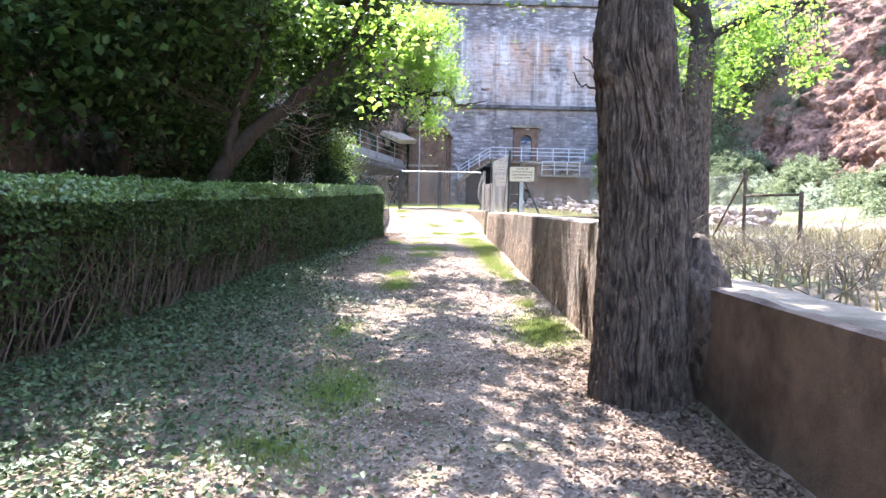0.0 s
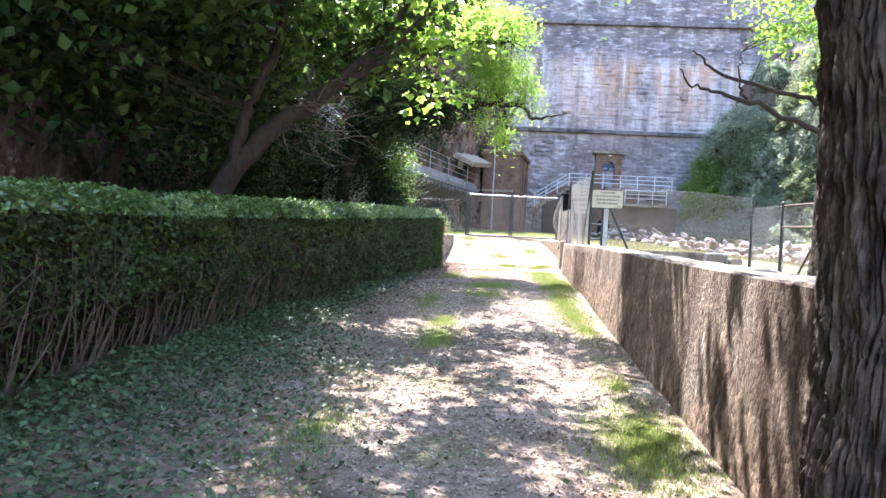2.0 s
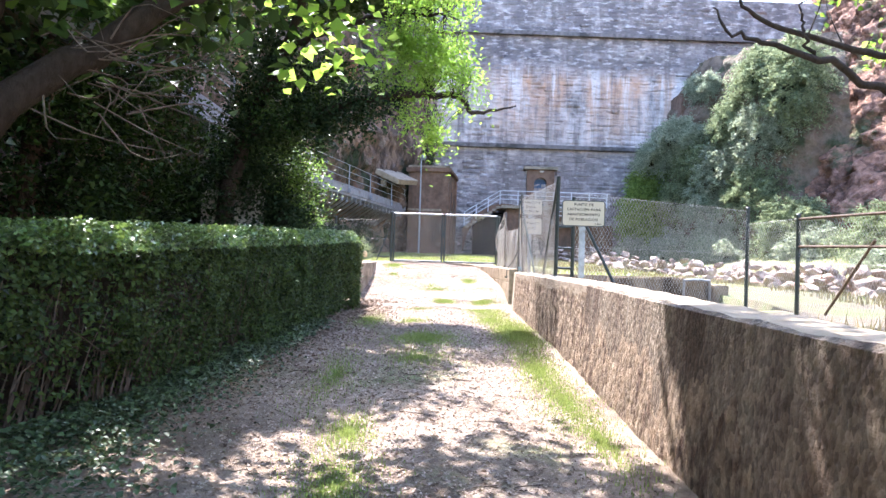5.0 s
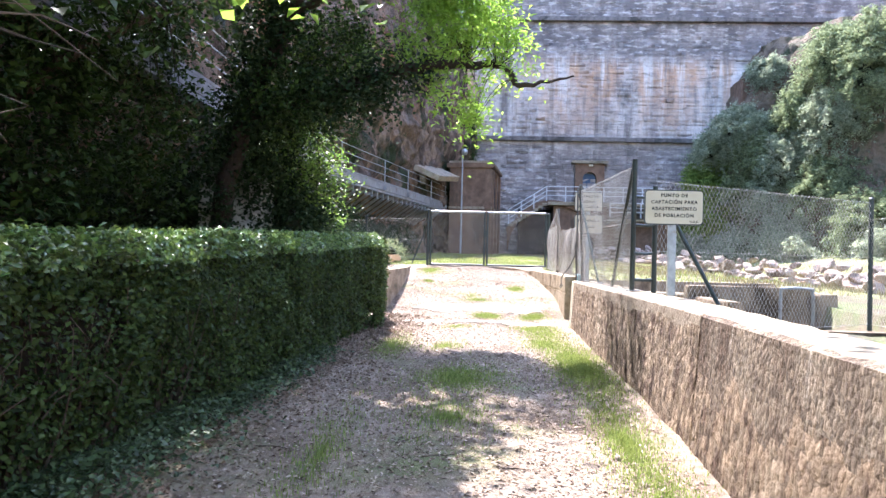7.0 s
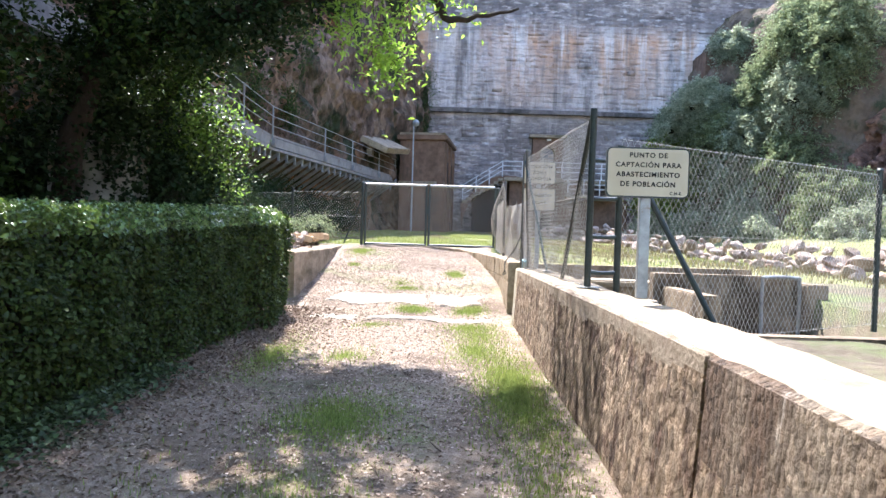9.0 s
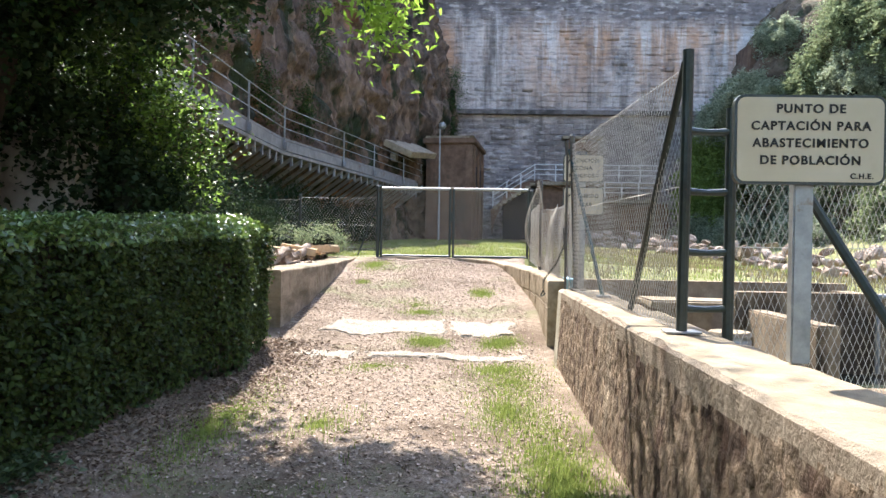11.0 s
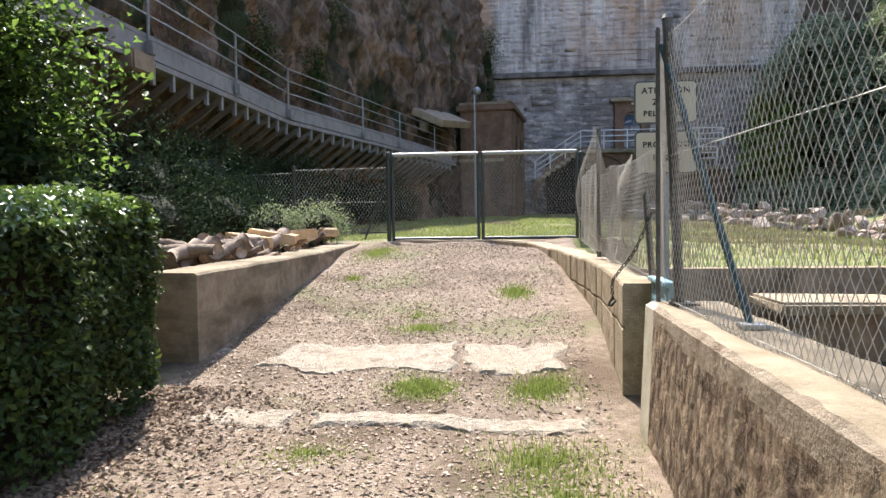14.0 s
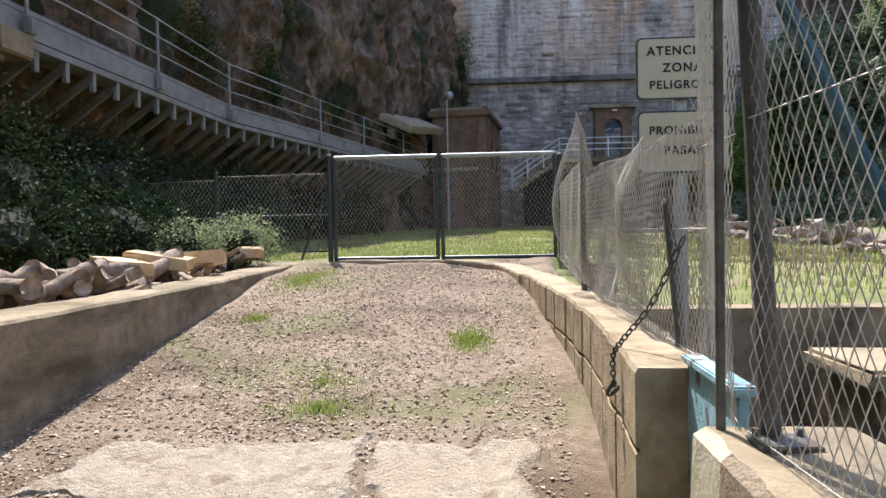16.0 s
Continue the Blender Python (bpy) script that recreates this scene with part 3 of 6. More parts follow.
# ---- intake basin beyond the wall ----
for nm, (x0, x1, y0, y1, z1) in {"basin_wall_far": (2.0, 6.4, 24.7, 25.0, 1.50), "basin_wall_cross": (3.9, 6.098, 22.4, 22.65, 1.49), "basin_wall_side": (6.1, 6.4, 22.1, 24.7, 1.40),
                                 "basin_wall_near": (2.12, 6.1, 18.72, 18.95, 1.05), "basin_wall_inner": (4.0, 4.22, 20.6, 22.4, 1.30), "basin_wall_ledge": (3.25, 4.0, 23.45, 24.05, 1.20)}.items():
    tagged(part(nm, block((x1 - x0, y1 - y0, z1 + 0.2), ((x0 + x1) / 2, (y0 + y1) / 2, (z1 - 0.2) / 2), 0.02, rough_edges=0.004), M_BASIN, None), "brown stained concrete wall of the water intake basin", kind="structure")
setting("water", [(2.1, 18.9, 0.55), (6.1, 18.9, 0.55), (6.1, 24.7, 0.55), (2.1, 24.7, 0.55)], [(0, 1, 2, 3)], M_WATER, False, "dark still water in the basin")

# ---- dam ----
DAM_Y = 60.0
def masonry_mat():
    """Grey dam stone: darker stages below and above, a pale stage between with rust and lime streaks."""
    m = surface("dam_masonry", (0.19, 0.162, 0.145), (0.60, 0.52, 0.465), scale=1.4, bump=0.9, bump_scale=7, bump_dist=0.1, island=0.2, random_ob=0.2, patch=(0.13, 0.115, 0.105), patch_scale=0.55, patch_at=(0.52, 0.68))
    nt = m.node_tree
    b = nt.nodes["Principled BSDF"]
    src = b.inputs["Base Color"].links[0].from_socket
    pos = nt.nodes.new("ShaderNodeNewGeometry").outputs["Position"]
    sep = nt.nodes.new("ShaderNodeSeparateXYZ")
    nt.links.new(pos, sep.inputs[0])

    def streaks(sx, sz, lo, hi, shift):
        mp = nt.nodes.new("ShaderNodeMapping")
        mp.inputs["Scale"].default_value, mp.inputs["Location"].default_value = (sx, 0.05, sz), (shift, 0, 0)
        nt.links.new(pos, mp.inputs[0])
        n = nt.nodes.new("ShaderNodeTexNoise")
        n.inputs["Scale"].default_value, n.inputs["Detail"].default_value, n.inputs["Roughness"].default_value = 1.0, 6.0, 0.6
        nt.links.new(mp.outputs[0], n.inputs["Vector"])
        r = nt.nodes.new("ShaderNodeMapRange")
        r.inputs["From Min"].default_value, r.inputs["From Max"].default_value = lo, hi
        nt.links.new(n.outputs["Fac"], r.inputs["Value"])
        return r.outputs[0]

    def band(points):
        r = nt.nodes.new("ShaderNodeMapRange")
        r.inputs["From Min"].default_value, r.inputs["From Max"].default_value = 0, 25
        nt.links.new(sep.outputs["Z"], r.inputs["Value"])
        c = nt.nodes.new("ShaderNodeValToRGB")
        for i, (z, v) in enumerate(points):
            e = c.color_ramp.elements[i] if i < 2 else c.color_ramp.elements.new(z / 25)
            e.position, e.color = z / 25, (v, v, v, 1)
        nt.links.new(r.outputs[0], c.inputs[0])
        return c.outputs[0]

    def both(a, c):
        x = nt.nodes.new("ShaderNodeMath")
        x.operation = "MULTIPLY"
        nt.links.new(a, x.inputs[0])
        nt.links.new(c, x.inputs[1])
        return x.outputs[0]

    for fac, colour in ((both(streaks(0.5, 0.16, 0.42, 0.60, 3), band([(9.9, 0.15), (10.6, 0.9), (15.6, 0.9), (16.6, 0.15)])), (0.68, 0.60, 0.54)),
                        (both(streaks(0.45, 0.10, 0.43, 0.58, 11), band([(10.2, 0.0), (12.0, 0.6), (15.4, 1.0), (16.9, 0.0)])), (0.56, 0.34, 0.21)),
                        (both(streaks(0.8, 0.08, 0.54, 0.64, 23), band([(0.5, 0.5), (10.0, 0.6), (15.8, 0.95), (17.6, 0.4)])), (0.74, 0.68, 0.62)),
                        (both(streaks(0.9, 0.10, 0.52, 0.64, 37), band([(0.5, 0.5), (10.0, 0.8), (15.8, 0.85), (16.5, 0.7)])), (0.15, 0.13, 0.115)),
                        (both(streaks(0.6, 0.7, 0.34, 0.56, 51), band([(9.0, 0.7), (11.0, 0.0), (15.6, 0.0), (17.0, 1.0)])), (0.15, 0.13, 0.125)),
                        (both(streaks(1.3, 4.0, 0.53, 0.62, 67), band([(9.0, 0.5), (11.0, 0.25), (15.6, 0.25), (17.0, 0.6)])), (0.66, 0.60, 0.55)),
                        (both(streaks(1.1, 3.4, 0.52, 0.60, 91), band([(9.0, 0.5), (11.0, 0.35), (15.6, 0.35), (17.0, 0.6)])), (0.12, 0.105, 0.10)),
                        (both(streaks(0.5, 0.05, 0.46, 0.64, 83), band([(9.0, 0.5), (11.0, 0.35), (15.6, 0.3), (17.0, 0.6)])), (0.20, 0.172, 0.16))):
        x = nt.nodes.new("ShaderNodeMix")
        x.data_type = "RGBA"
        nt.links.new(fac, x.inputs["Factor"])
        nt.links.new(src, x.inputs["A"])
        x.inputs["B"].default_value = col(colour)
        src = x.outputs["Result"]
    nt.links.new(src, b.inputs["Base Color"])
    return m


M_MASON = masonry_mat()


def dam_face(x, z):
    return DAM_Y + np.interp(z, [0, 10.3, 10.31, 18.9, 18.91, 40], [-0.55, -0.35, 0.0, 0.1, 0.35, 0.9]) + 0 * x


dz = np.array([0, 10.3, 10.31, 18.9, 18.91, 22.2])
dxs = np.linspace(-12, 40, 27)
DX, DZ = np.meshgrid(dxs, dz, indexing="ij")
setting("dam_wall", np.vstack([np.stack([DX, dam_face(DX, DZ), DZ], 2).reshape(-1, 3), [(-12, 68, 22.2), (40, 68, 22.2)]]), [tuple(q) for q in grid_faces(len(dxs), 6)] + [tuple([len(dxs) * 6 + 1, len(dxs) * 6] + [i * 6 + 5 for i in range(len(dxs))])], M_MASON, False, "high masonry dam wall, grey with pale and rusty streaks")
for nm, z in (("dam_ledge_lower", 10.4), ("dam_ledge_upper", 19.0)):
    tagged(part(nm, block((52, 0.85, 0.3), (14, dam_face(8, z - 0.2) + 0.08, z), 0.03), M_STRING, None), "projecting stone string course on the dam", kind="structure")

# ---- cliffs ----
def cliff(name, line, heights, lean, amp, material, nu, nv, label, seed):
    """A rock face above a plan line; lean gives the push outwards (to the right of the line) by height."""
    p = spline(line, nu)
    d = np.gradient(p, axis=0)
    d /= np.linalg.norm(d, axis=1)[:, None]
    out = np.stack([d[:, 1], -d[:, 0]], 1)
    zz = np.linspace(heights[0], heights[1], nv)
    push = np.interp(zz, *lean)
    X = p[:, 0:1] + out[:, 0:1] * push[None, :]
    Y = p[:, 1:2] + out[:, 1:2] * push[None, :]
    Z = np.broadcast_to(zz[None, :], X.shape)
    n = fbm(X * 0.22, Y * 0.22, Z * 0.16, 3, seed) * 1.0 + (np.abs(fbm(X * 0.8, Y * 0.8, Z * 0.55, 5, seed + 1)) - 0.25) * 0.8 + (0.3 - np.abs(fbm(X * 1.9, Y * 1.9, Z * 1.5, 4, seed + 5))) * 0.5
    X = X + out[:, 0:1] * n * amp
    Y = Y + out[:, 1:2] * n * amp
    Z = Z + fbm(X * 0.5, Y * 0.5, Z * 0.5, 3, seed + 2) * 0.35
    return setting(name, np.stack([X, Y, Z], 2).reshape(-1, 3), grid_faces(nu, nv), material, False, label)


cliff("cliff_left", [(-11, -40), (-9.5, 0), (-8.2, 20), (-7.2, 30), (-6.9, 37), (-6.0, 43), (-4.6, 49), (-2.6, 54), (-1.6, 57.5), (-1.5, 62)], (-1, 20), ([-1, 2, 4, 5.2, 9, 12, 20], [0.9, 0.5, -0.2, 0.6, 0.8, 0.4, -1.0]), 0.85, M_ROCK, 300, 120, "brown limestone cliff with ochre patches and hanging plants", 31)
cliff("cliff_right", [(17.6, 62), (18.4, 56), (21, 48), (23, 38), (22, 28), (21, 16), (22, 0), (24, -40)], (0, 34), ([0, 3, 10, 18, 34], [2.0, 0.6, -4.0, -9.0, -18.0]), 1.5, M_RED, 330, 150, "red rock cliff with loose faces", 41)
cliff("slope_right", [(13.8, 61), (14.5, 56.5), (16.6, 51), (19.2, 47.5), (23.5, 46)], (0.5, 17), ([0, 2.5, 8, 13, 17], [0.8, 0.0, -2.2, -3.6, -5.5]), 0.8, M_SLOPE, 120, 60, "overgrown earth slope against the dam", 47)
# buttress stub of the dam showing above the slope
tagged(part("dam_buttress", block((4.4, 2.0, 14.4), (19.7, 59.0, 7.2), 0.1, rough_edges=0.05), M_PLASTER, None), "brown stone buttress at the end of the dam", kind="structure")


# ---- dam masonry: courses of stones, darker below and in the uppermost stage ----
def stone_row(x0, x1, z, h, out):
    x = x0 - rng.uniform(0, 0.6)
    while x < x1:
        w = rng.uniform(0.35, 1.25)
        out.append((x + w / 2, z + h / 2, w - 0.035, h - 0.035, rng.uniform(0.003, 0.016)))
        x += w


stones, z = [], 1.6
while z < 21.85:
    h = rng.uniform(0.2, 0.38)
    if 10.2 < z + h and z < 10.6:
        z = 10.55
    if 18.8 < z + h and z < 19.2:
        z = 19.15
    stone_row(-3.0, 24.0, z, h, stones)
    z += h
S = np.array(stones)
near = (np.abs(S[:, 0] - 8.0) < 3.4) & (S[:, 1] < 12.2) & (S[:, 1] > 5.8)
near_idx = np.flatnonzero(near)[:300]
mask = np.zeros(len(S), bool)
mask[near_idx] = True
R = S[~mask]
corner = np.array([[-1, -1], [1, -1], [1, 1], [-1, 1]]) * 0.5
bx = R[:, 0, None] + corner[None, :, 0] * R[:, 2, None]
bz = R[:, 1, None] + corner[None, :, 1] * R[:, 3, None]
by = dam_face(bx, R[:, 1, None] + 0 * bz)
fx = R[:, 0, None] + corner[None, :, 0] * (R[:, 2, None] - 0.06) + rng.normal(0, 0.03, bx.shape)
fz = R[:, 1, None] + corner[None, :, 1] * (R[:, 3, None] - 0.06) + rng.normal(0, 0.03, bx.shape)
fy = by - R[:, 4, None] + rng.normal(0, 0.012, bx.shape)
V = np.stack([np.concatenate([bx, fx], 1), np.concatenate([by + 0.02, fy], 1), np.concatenate([bz, fz], 1)], 2).reshape(-1, 3)
k = np.arange(len(R))[:, None] * 8
F = np.concatenate([k + np.array([q]) for q in ([4, 5, 6, 7], [0, 1, 5, 4], [1, 2, 6, 5], [2, 3, 7, 6], [3, 0, 4, 7])], 0)
tagged(new("masonry", mesh_of("masonry", V, F, M_MASON)), "courses of grey dam stones with pale streaks", kind="stuff")

# ---- doorway house on the dam, its landing, stairs and rails ----
portal = thing("portal", "brown stone doorway with an arched opening on the dam", "doorway", at=(7.72, 59.3, 5.9))


def arch_wall(width, height, depth, open_w, open_h, at):
    """A wall panel with a round-arched opening, centred on x, foot at z."""
    r = open_w / 2
    sp = open_h - r
    arc = [(r * math.cos(a), sp + r * math.sin(a)) for a in np.linspace(0, math.pi, 13)]
    inner = [(r, 0)] + arc + [(-r, 0)]
    outer = [(width / 2, 0)] + [(width / 2 if i < 4 else (-width / 2 if i > 8 else (6 - i) / 2 * width / 2), height if 3 <= i <= 9 else sp + (height - sp) * (i if i < 6 else 12 - i) / 3) for i in range(13)] + [(-width / 2, 0)]
    bm = bmesh.new()
    layers = []
    for y in (0, depth):
        layers.append(([bm.verts.new((x, y, z)) for x, z in inner], [bm.verts.new((x, y, z)) for x, z in outer]))
    for i in range(len(inner) - 1):
        bm.faces.new((layers[0][0][i], layers[0][0][i + 1], layers[0][1][i + 1], layers[0][1][i]))
        bm.faces.new((layers[1][0][i], layers[1][1][i], layers[1][1][i + 1], layers[1][0][i + 1]))
        bm.faces.new((layers[0][0][i], layers[1][0][i], layers[1][0][i + 1], layers[0][0][i + 1]))
        bm.faces.new((layers[0][1][i], layers[0][1][i + 1], layers[1][1][i + 1], layers[1][1][i]))
    bmesh.ops.recalc_face_normals(bm, faces=bm.faces)
    bmesh.ops.transform(bm, matrix=Matrix.Translation(at), verts=bm.verts)
    return bm


part("surround", arch_wall(2.0, 2.75, 0.45, 0.95, 2.2, (0, -0.15, 0)), M_PLASTER, portal)
part("cornice", block((2.5, 0.75, 0.2), (0, 0.0, 2.86), 0.03), M_CONC, portal, "projecting stone cornice")
pd = part("door", block((0.95, 0.06, 2.2), (0, 0.28, 1.1), 0.01), surface("blue_door_paint", (0.05, 0.08, 0.13), (0.09, 0.13, 0.19), bump=0.1), portal, "dark blue door")
part("rail", block((0.9, 0.03, 0.05), (0, 0.235, 1.0), 0.008), M_GALV, pd, "grey cross rail")
part("lamp", block((0.28, 0.2, 0.12), (0.05, -0.3, 2.62), 0.03), M_SIGN, portal, "small pale lamp")

landing = thing("landing", "stone landing on a rubble block under the dam door", "landing", at=(8.6, 57.9, 2.1))
part("block", arch_wall(4.6, 3.5, 2.0, 1.0, 1.5, (-1.2, -0.4, 0)), M_PLASTER, landing, "brown rubble block with a low arched door")
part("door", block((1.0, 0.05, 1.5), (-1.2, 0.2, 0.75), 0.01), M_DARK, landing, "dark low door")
part("side_block", block((3.2, 1.6, 2.6), (2.6, 0.6, 1.2), 0.05), M_PLASTER, landing)
part("deck", block((7.4, 2.6, 0.22), (-0.2, 0.4, 3.6), 0.03), M_CONC, landing, "pale concrete landing deck")
part("lower_deck", block((3.2, 1.8, 0.16), (1.6, -0.5, 2.55), 0.03), M_CONC, landing)


def rail_run(parent, a, b, n, h=1.0, rows=3, mat=M_GALV, r=0.03):
    a, b = np.array(a, float), np.array(b, float)
    for i in range(n):
        q = a + (b - a) * i / (n - 1)
        part("post", tube([q, q + [0, 0, h]], r, 6), mat, parent)
    for j in range(rows):
        o = np.array([0, 0, h * (1 - 0.3 * j)])
        part("rail", tube([a + o, b + o], r * 0.85, 6), mat, parent)


rails = thing("stair_railing", "grey steel tube railing along the stairs and landing", "railing")
rail_run(rails, (4.6, 57.3, 5.85), (12.2, 57.3, 5.85), 7, mat=M_PALE, r=0.036)
rail_run(rails, (2.1, 57.3, 4.25), (4.6, 57.3, 5.85), 4, mat=M_PALE, r=0.036)
rail_run(rails, (8.7, 56.6, 4.75), (11.7, 56.6, 4.75), 4, mat=M_PALE, r=0.036)

stairs = thing("arch_stairs", "stone stairs rising on a half arch to the landing", "stairs", at=(2.1, 57.3, 2.1))
for i in range(9):
    part("step", block((0.31, 1.5, 0.19), (0.15 + 0.28 * i, 0.7, 2.1 + 0.18 * i), 0.015), M_CONC, stairs)
# half arch that carries the flight
arcpts = [(2.0 + 3.0 * math.cos(a), 0.4 + 3.1 * math.sin(a)) for a in np.linspace(math.pi, math.pi / 2 - 0.9, 14)]
bm = bmesh.new()
rows_ = []
for y in (0.0, 1.4):
    lo = [bm.verts.new((x + 1.0, y, zz)) for x, zz in arcpts]
    hi = [bm.verts.new((x + 0.9, y, max(zz + 0.35, min(2.0 + 0.64 * (x + 1.0), 3.6)))) for x, zz in arcpts]
    rows_.append((lo, hi))
for i in range(len(arcpts) - 1):
    (l0, h0), (l1, h1) = rows_
    for q in ((l0[i], l0[i + 1], h0[i + 1], h0[i]), (l1[i], h1[i], h1[i + 1], l1[i + 1]), (l0[i], l1[i], l1[i + 1], l0[i + 1]), (h0[i], h0[i + 1], h1[i + 1], h1[i])):
        bm.faces.new(q)
bmesh.ops.recalc_face_normals(bm, faces=bm.faces)
part("arch", bm, M_PLASTER, stairs, "brown masonry arch under the flight")
# near-black panel behind the arch, in place of the shade inside it
part("recess", block((3.6, 0.1, 3.4), (2.5, 1.75, 1.6), 0.02), M_DARK, stairs, "dark panel painted as the shade under the arch")

# ---- valve house at the end of the gallery ----
house = thing("valve_house", "brown rendered valve house with a flat cornice", "building", at=(-0.45, 53.0, 2.0))
house.rotation_euler = (0, 0, radians(-7))
part("wall", block((2.6, 5.0, 5.5), (0, 2.5, 2.75), 0.03), M_PLASTER, house)
part("cornice", block((2.95, 5.35, 0.3), (0, 2.5, 5.6), 0.05), M_PLASTER, house)
part("roof", block((2.7, 5.1, 0.14), (0, 2.5, 5.82), 0.03), M_CONC, house, "pale flat roof")
for i in range(3):
    part("pilaster", block((0.14, 0.45, 5.3), (1.36, 0.35 + 2.0 * i, 2.7), 0.02), M_PLASTER, house)
part("pilaster", block((0.4, 0.14, 5.3), (1.1, -0.06, 2.7), 0.02), M_PLASTER, house)
for i in range(2):
    part("window", block((0.08, 0.7, 1.5), (1.31, 1.35 + 2.0 * i, 3.6), 0.02), M_DARK, house, "dark tall window")
part("band", block((2.72, 5.1, 0.16), (0, 2.5, 3.0), 0.03), M_CONC, house)

awning = thing("concrete_awning", "pale concrete canopy slab on the cliff above the gallery", "canopy", at=(-2.35, 50.3, 6.75))
part("slab", block((1.6, 3.6, 0.32), (0, 0, 0), 0.03, Euler((radians(6), radians(24), radians(-14))).to_matrix().to_4x4()), M_COPE, awning)
part("bracket", block((0.3, 3.0, 0.9), (-0.75, 0.2, -0.25), 0.04), M_CONC, awning)

pole = thing("lamp_post", "slender grey lamp post with a round glass globe", "street lamp", at=(-0.95, 52.2, 2.05))
part("pole", tube([(0, 0, -0.1), (0, 0, 6.1)], [0.06, 0.04], 8), M_GALV, pole)
bm = bmesh.new()
bmesh.ops.create_uvsphere(bm, u_segments=14, v_segments=10, radius=0.2)
bmesh.ops.transform(bm, matrix=Matrix.Translation((0.12, 0, 6.25)), verts=bm.verts)
part("globe", bm, M_GALV, pole, "dull pale globe", True)

# ---- gallery walkway bracketed to the cliff ----
gallery = thing("walkway", "grey steel and concrete walkway bracketed to the cliff", "walkway")
gl = np.array([(-5.2, 4.0), (-5.2, 14.0), (-5.2, 26.0), (-5.2, 36.2), (-4.2, 41.1), (-3.5, 44.6), (-2.64, 49.0), (-1.95, 52.6)])


def along(line, offset):
    d = np.gradient(line, axis=0)
    d /= np.linalg.norm(d, axis=1)[:, None]
    return line + np.stack([-d[:, 1], d[:, 0]], 1) * offset


def ribbon(line, out0, out1, z0, z1):
    """A beam along a plan line between two offsets and heights."""
    a, b = along(line, out0), along(line, out1)
    n = len(line)
    v = np.vstack([np.c_[a, np.full(n, z0)], np.c_[b, np.full(n, z0)], np.c_[b, np.full(n, z1)], np.c_[a, np.full(n, z1)]])
    f = [tuple(k % 4 * n + i for k, i in ((j, i), (j + 1, i), (j + 1, i + 1), (j, i + 1))) for j in range(4) for i in range(n - 1)] + [tuple(j * n for j in (0, 3, 2, 1)), tuple(j * n + n - 1 for j in range(4))]
    return v, f


M_BEAM = surface("grey_walkway_steel", (0.17, 0.168, 0.168), (0.31, 0.305, 0.30), scale=3, rough=0.6, bump=0.15, patch=(0.15, 0.10, 0.07), patch_scale=2.0, patch_at=(0.6, 0.75))
part("fascia", ribbon(gl, 0.0, 0.10, 4.86, 5.17), M_BEAM, gallery, "grey steel edge beam")
part("lower_flange", ribbon(gl, -0.04, 0.2, 4.72, 4.82), M_BEAM, gallery)
part("kerb", ribbon(gl, 0.04, 0.2, 5.2, 5.27), M_BEAM, gallery)
part("deck", ribbon(gl, 0.08, 1.5, 4.9, 5.02), M_CONC, gallery, "concrete walkway deck")
seg = np.linalg.norm(np.diff(gl, axis=0), axis=1)
cum = np.concatenate([[0], np.cumsum(seg)])
inner = along(gl, 1.35)
mid = along(gl, 0.03)


def at_len(line, s):
    return np.array([np.interp(s, cum, line[:, 0]), np.interp(s, cum, line[:, 1])])


def bar(a, b, w, h):
    """A flat bar from a to b."""
    a, b = Vector(a), Vector(b)
    d = b - a
    m = d.to_track_quat("Y", "Z").to_matrix().to_4x4()
    return block((w, d.length, h), (a + b) / 2, 0.006, m)


s = 19.2
while s < cum[-1] - 0.3:
    a, b = at_len(mid, s), at_len(inner, s)
    part("strut", bar((*a, 4.66), (*b, 3.75), 0.07, 0.12), M_BEAM, gallery)
    part("hanger", bar((*at_len(along(gl, 0.02), s), 4.82), (*at_len(along(gl, 0.025), s), 4.42), 0.10, 0.07), M_BEAM, gallery)
    s += 0.72
for y in (17.2, 21.0, 24.9, 28.7, 32.5, 36.15, 41.1, 44.6, 49.0, 52.3):
    q = np.array([np.interp(y, gl[:, 1], gl[:, 0]) + 0.06, y])
    p_ = part("post", tube([(*q, 4.85), (*q, 6.22)], 0.028, 8), M_GALV, gallery)
    part("shoe", block((0.12, 0.16, 0.24), (q[0] + 0.04, q[1], 4.98), 0.02), M_BEAM, p_)
for h in (6.2, 5.87, 5.54):
    part("rail", tube([(x + 0.06, y, h) for x, y in gl], 0.016, 6), M_GALV, gallery)
part("end_block", block((0.9, 0.7, 0.34), (-5.45, 28.3, 4.66), 0.03), M_COPE, gallery, "pale concrete end block")

# ---- boulders along the bank ----
def boulder_mesh(name, seed):
    bm = bmesh.new()
    bmesh.ops.create_icosphere(bm, subdivisions=2, radius=0.5)
    g = np.random.default_rng(seed)
    planes = g.normal(0, 1, (9, 3))
    planes /= np.linalg.norm(planes, axis=1)[:, None]
    cut = g.uniform(0.19, 0.38, 9)
    for v in bm.verts:
        for n_, c_ in zip(planes, cut):
            d = v.co.dot(Vector(n_)) - c_
            if d > 0:
                v.co -= Vector(n_) * d
        v.co += Vector(g.normal(0, 0.012, 3))
    me = bpy.data.meshes.new(name)
    bm.to_mesh(me)
    bm.free()
    me.materials.append(M_BOULDER)
    return me


rock_meshes = [boulder_mesh("boulder", s_) for s_ in range(6)]
bank = np.array([(6.6, 53.0), (8.3, 48.0), (10.0, 42.5), (10.9, 37.0), (10.9, 32.0), (10.8, 28.0), (10.8, 23)])
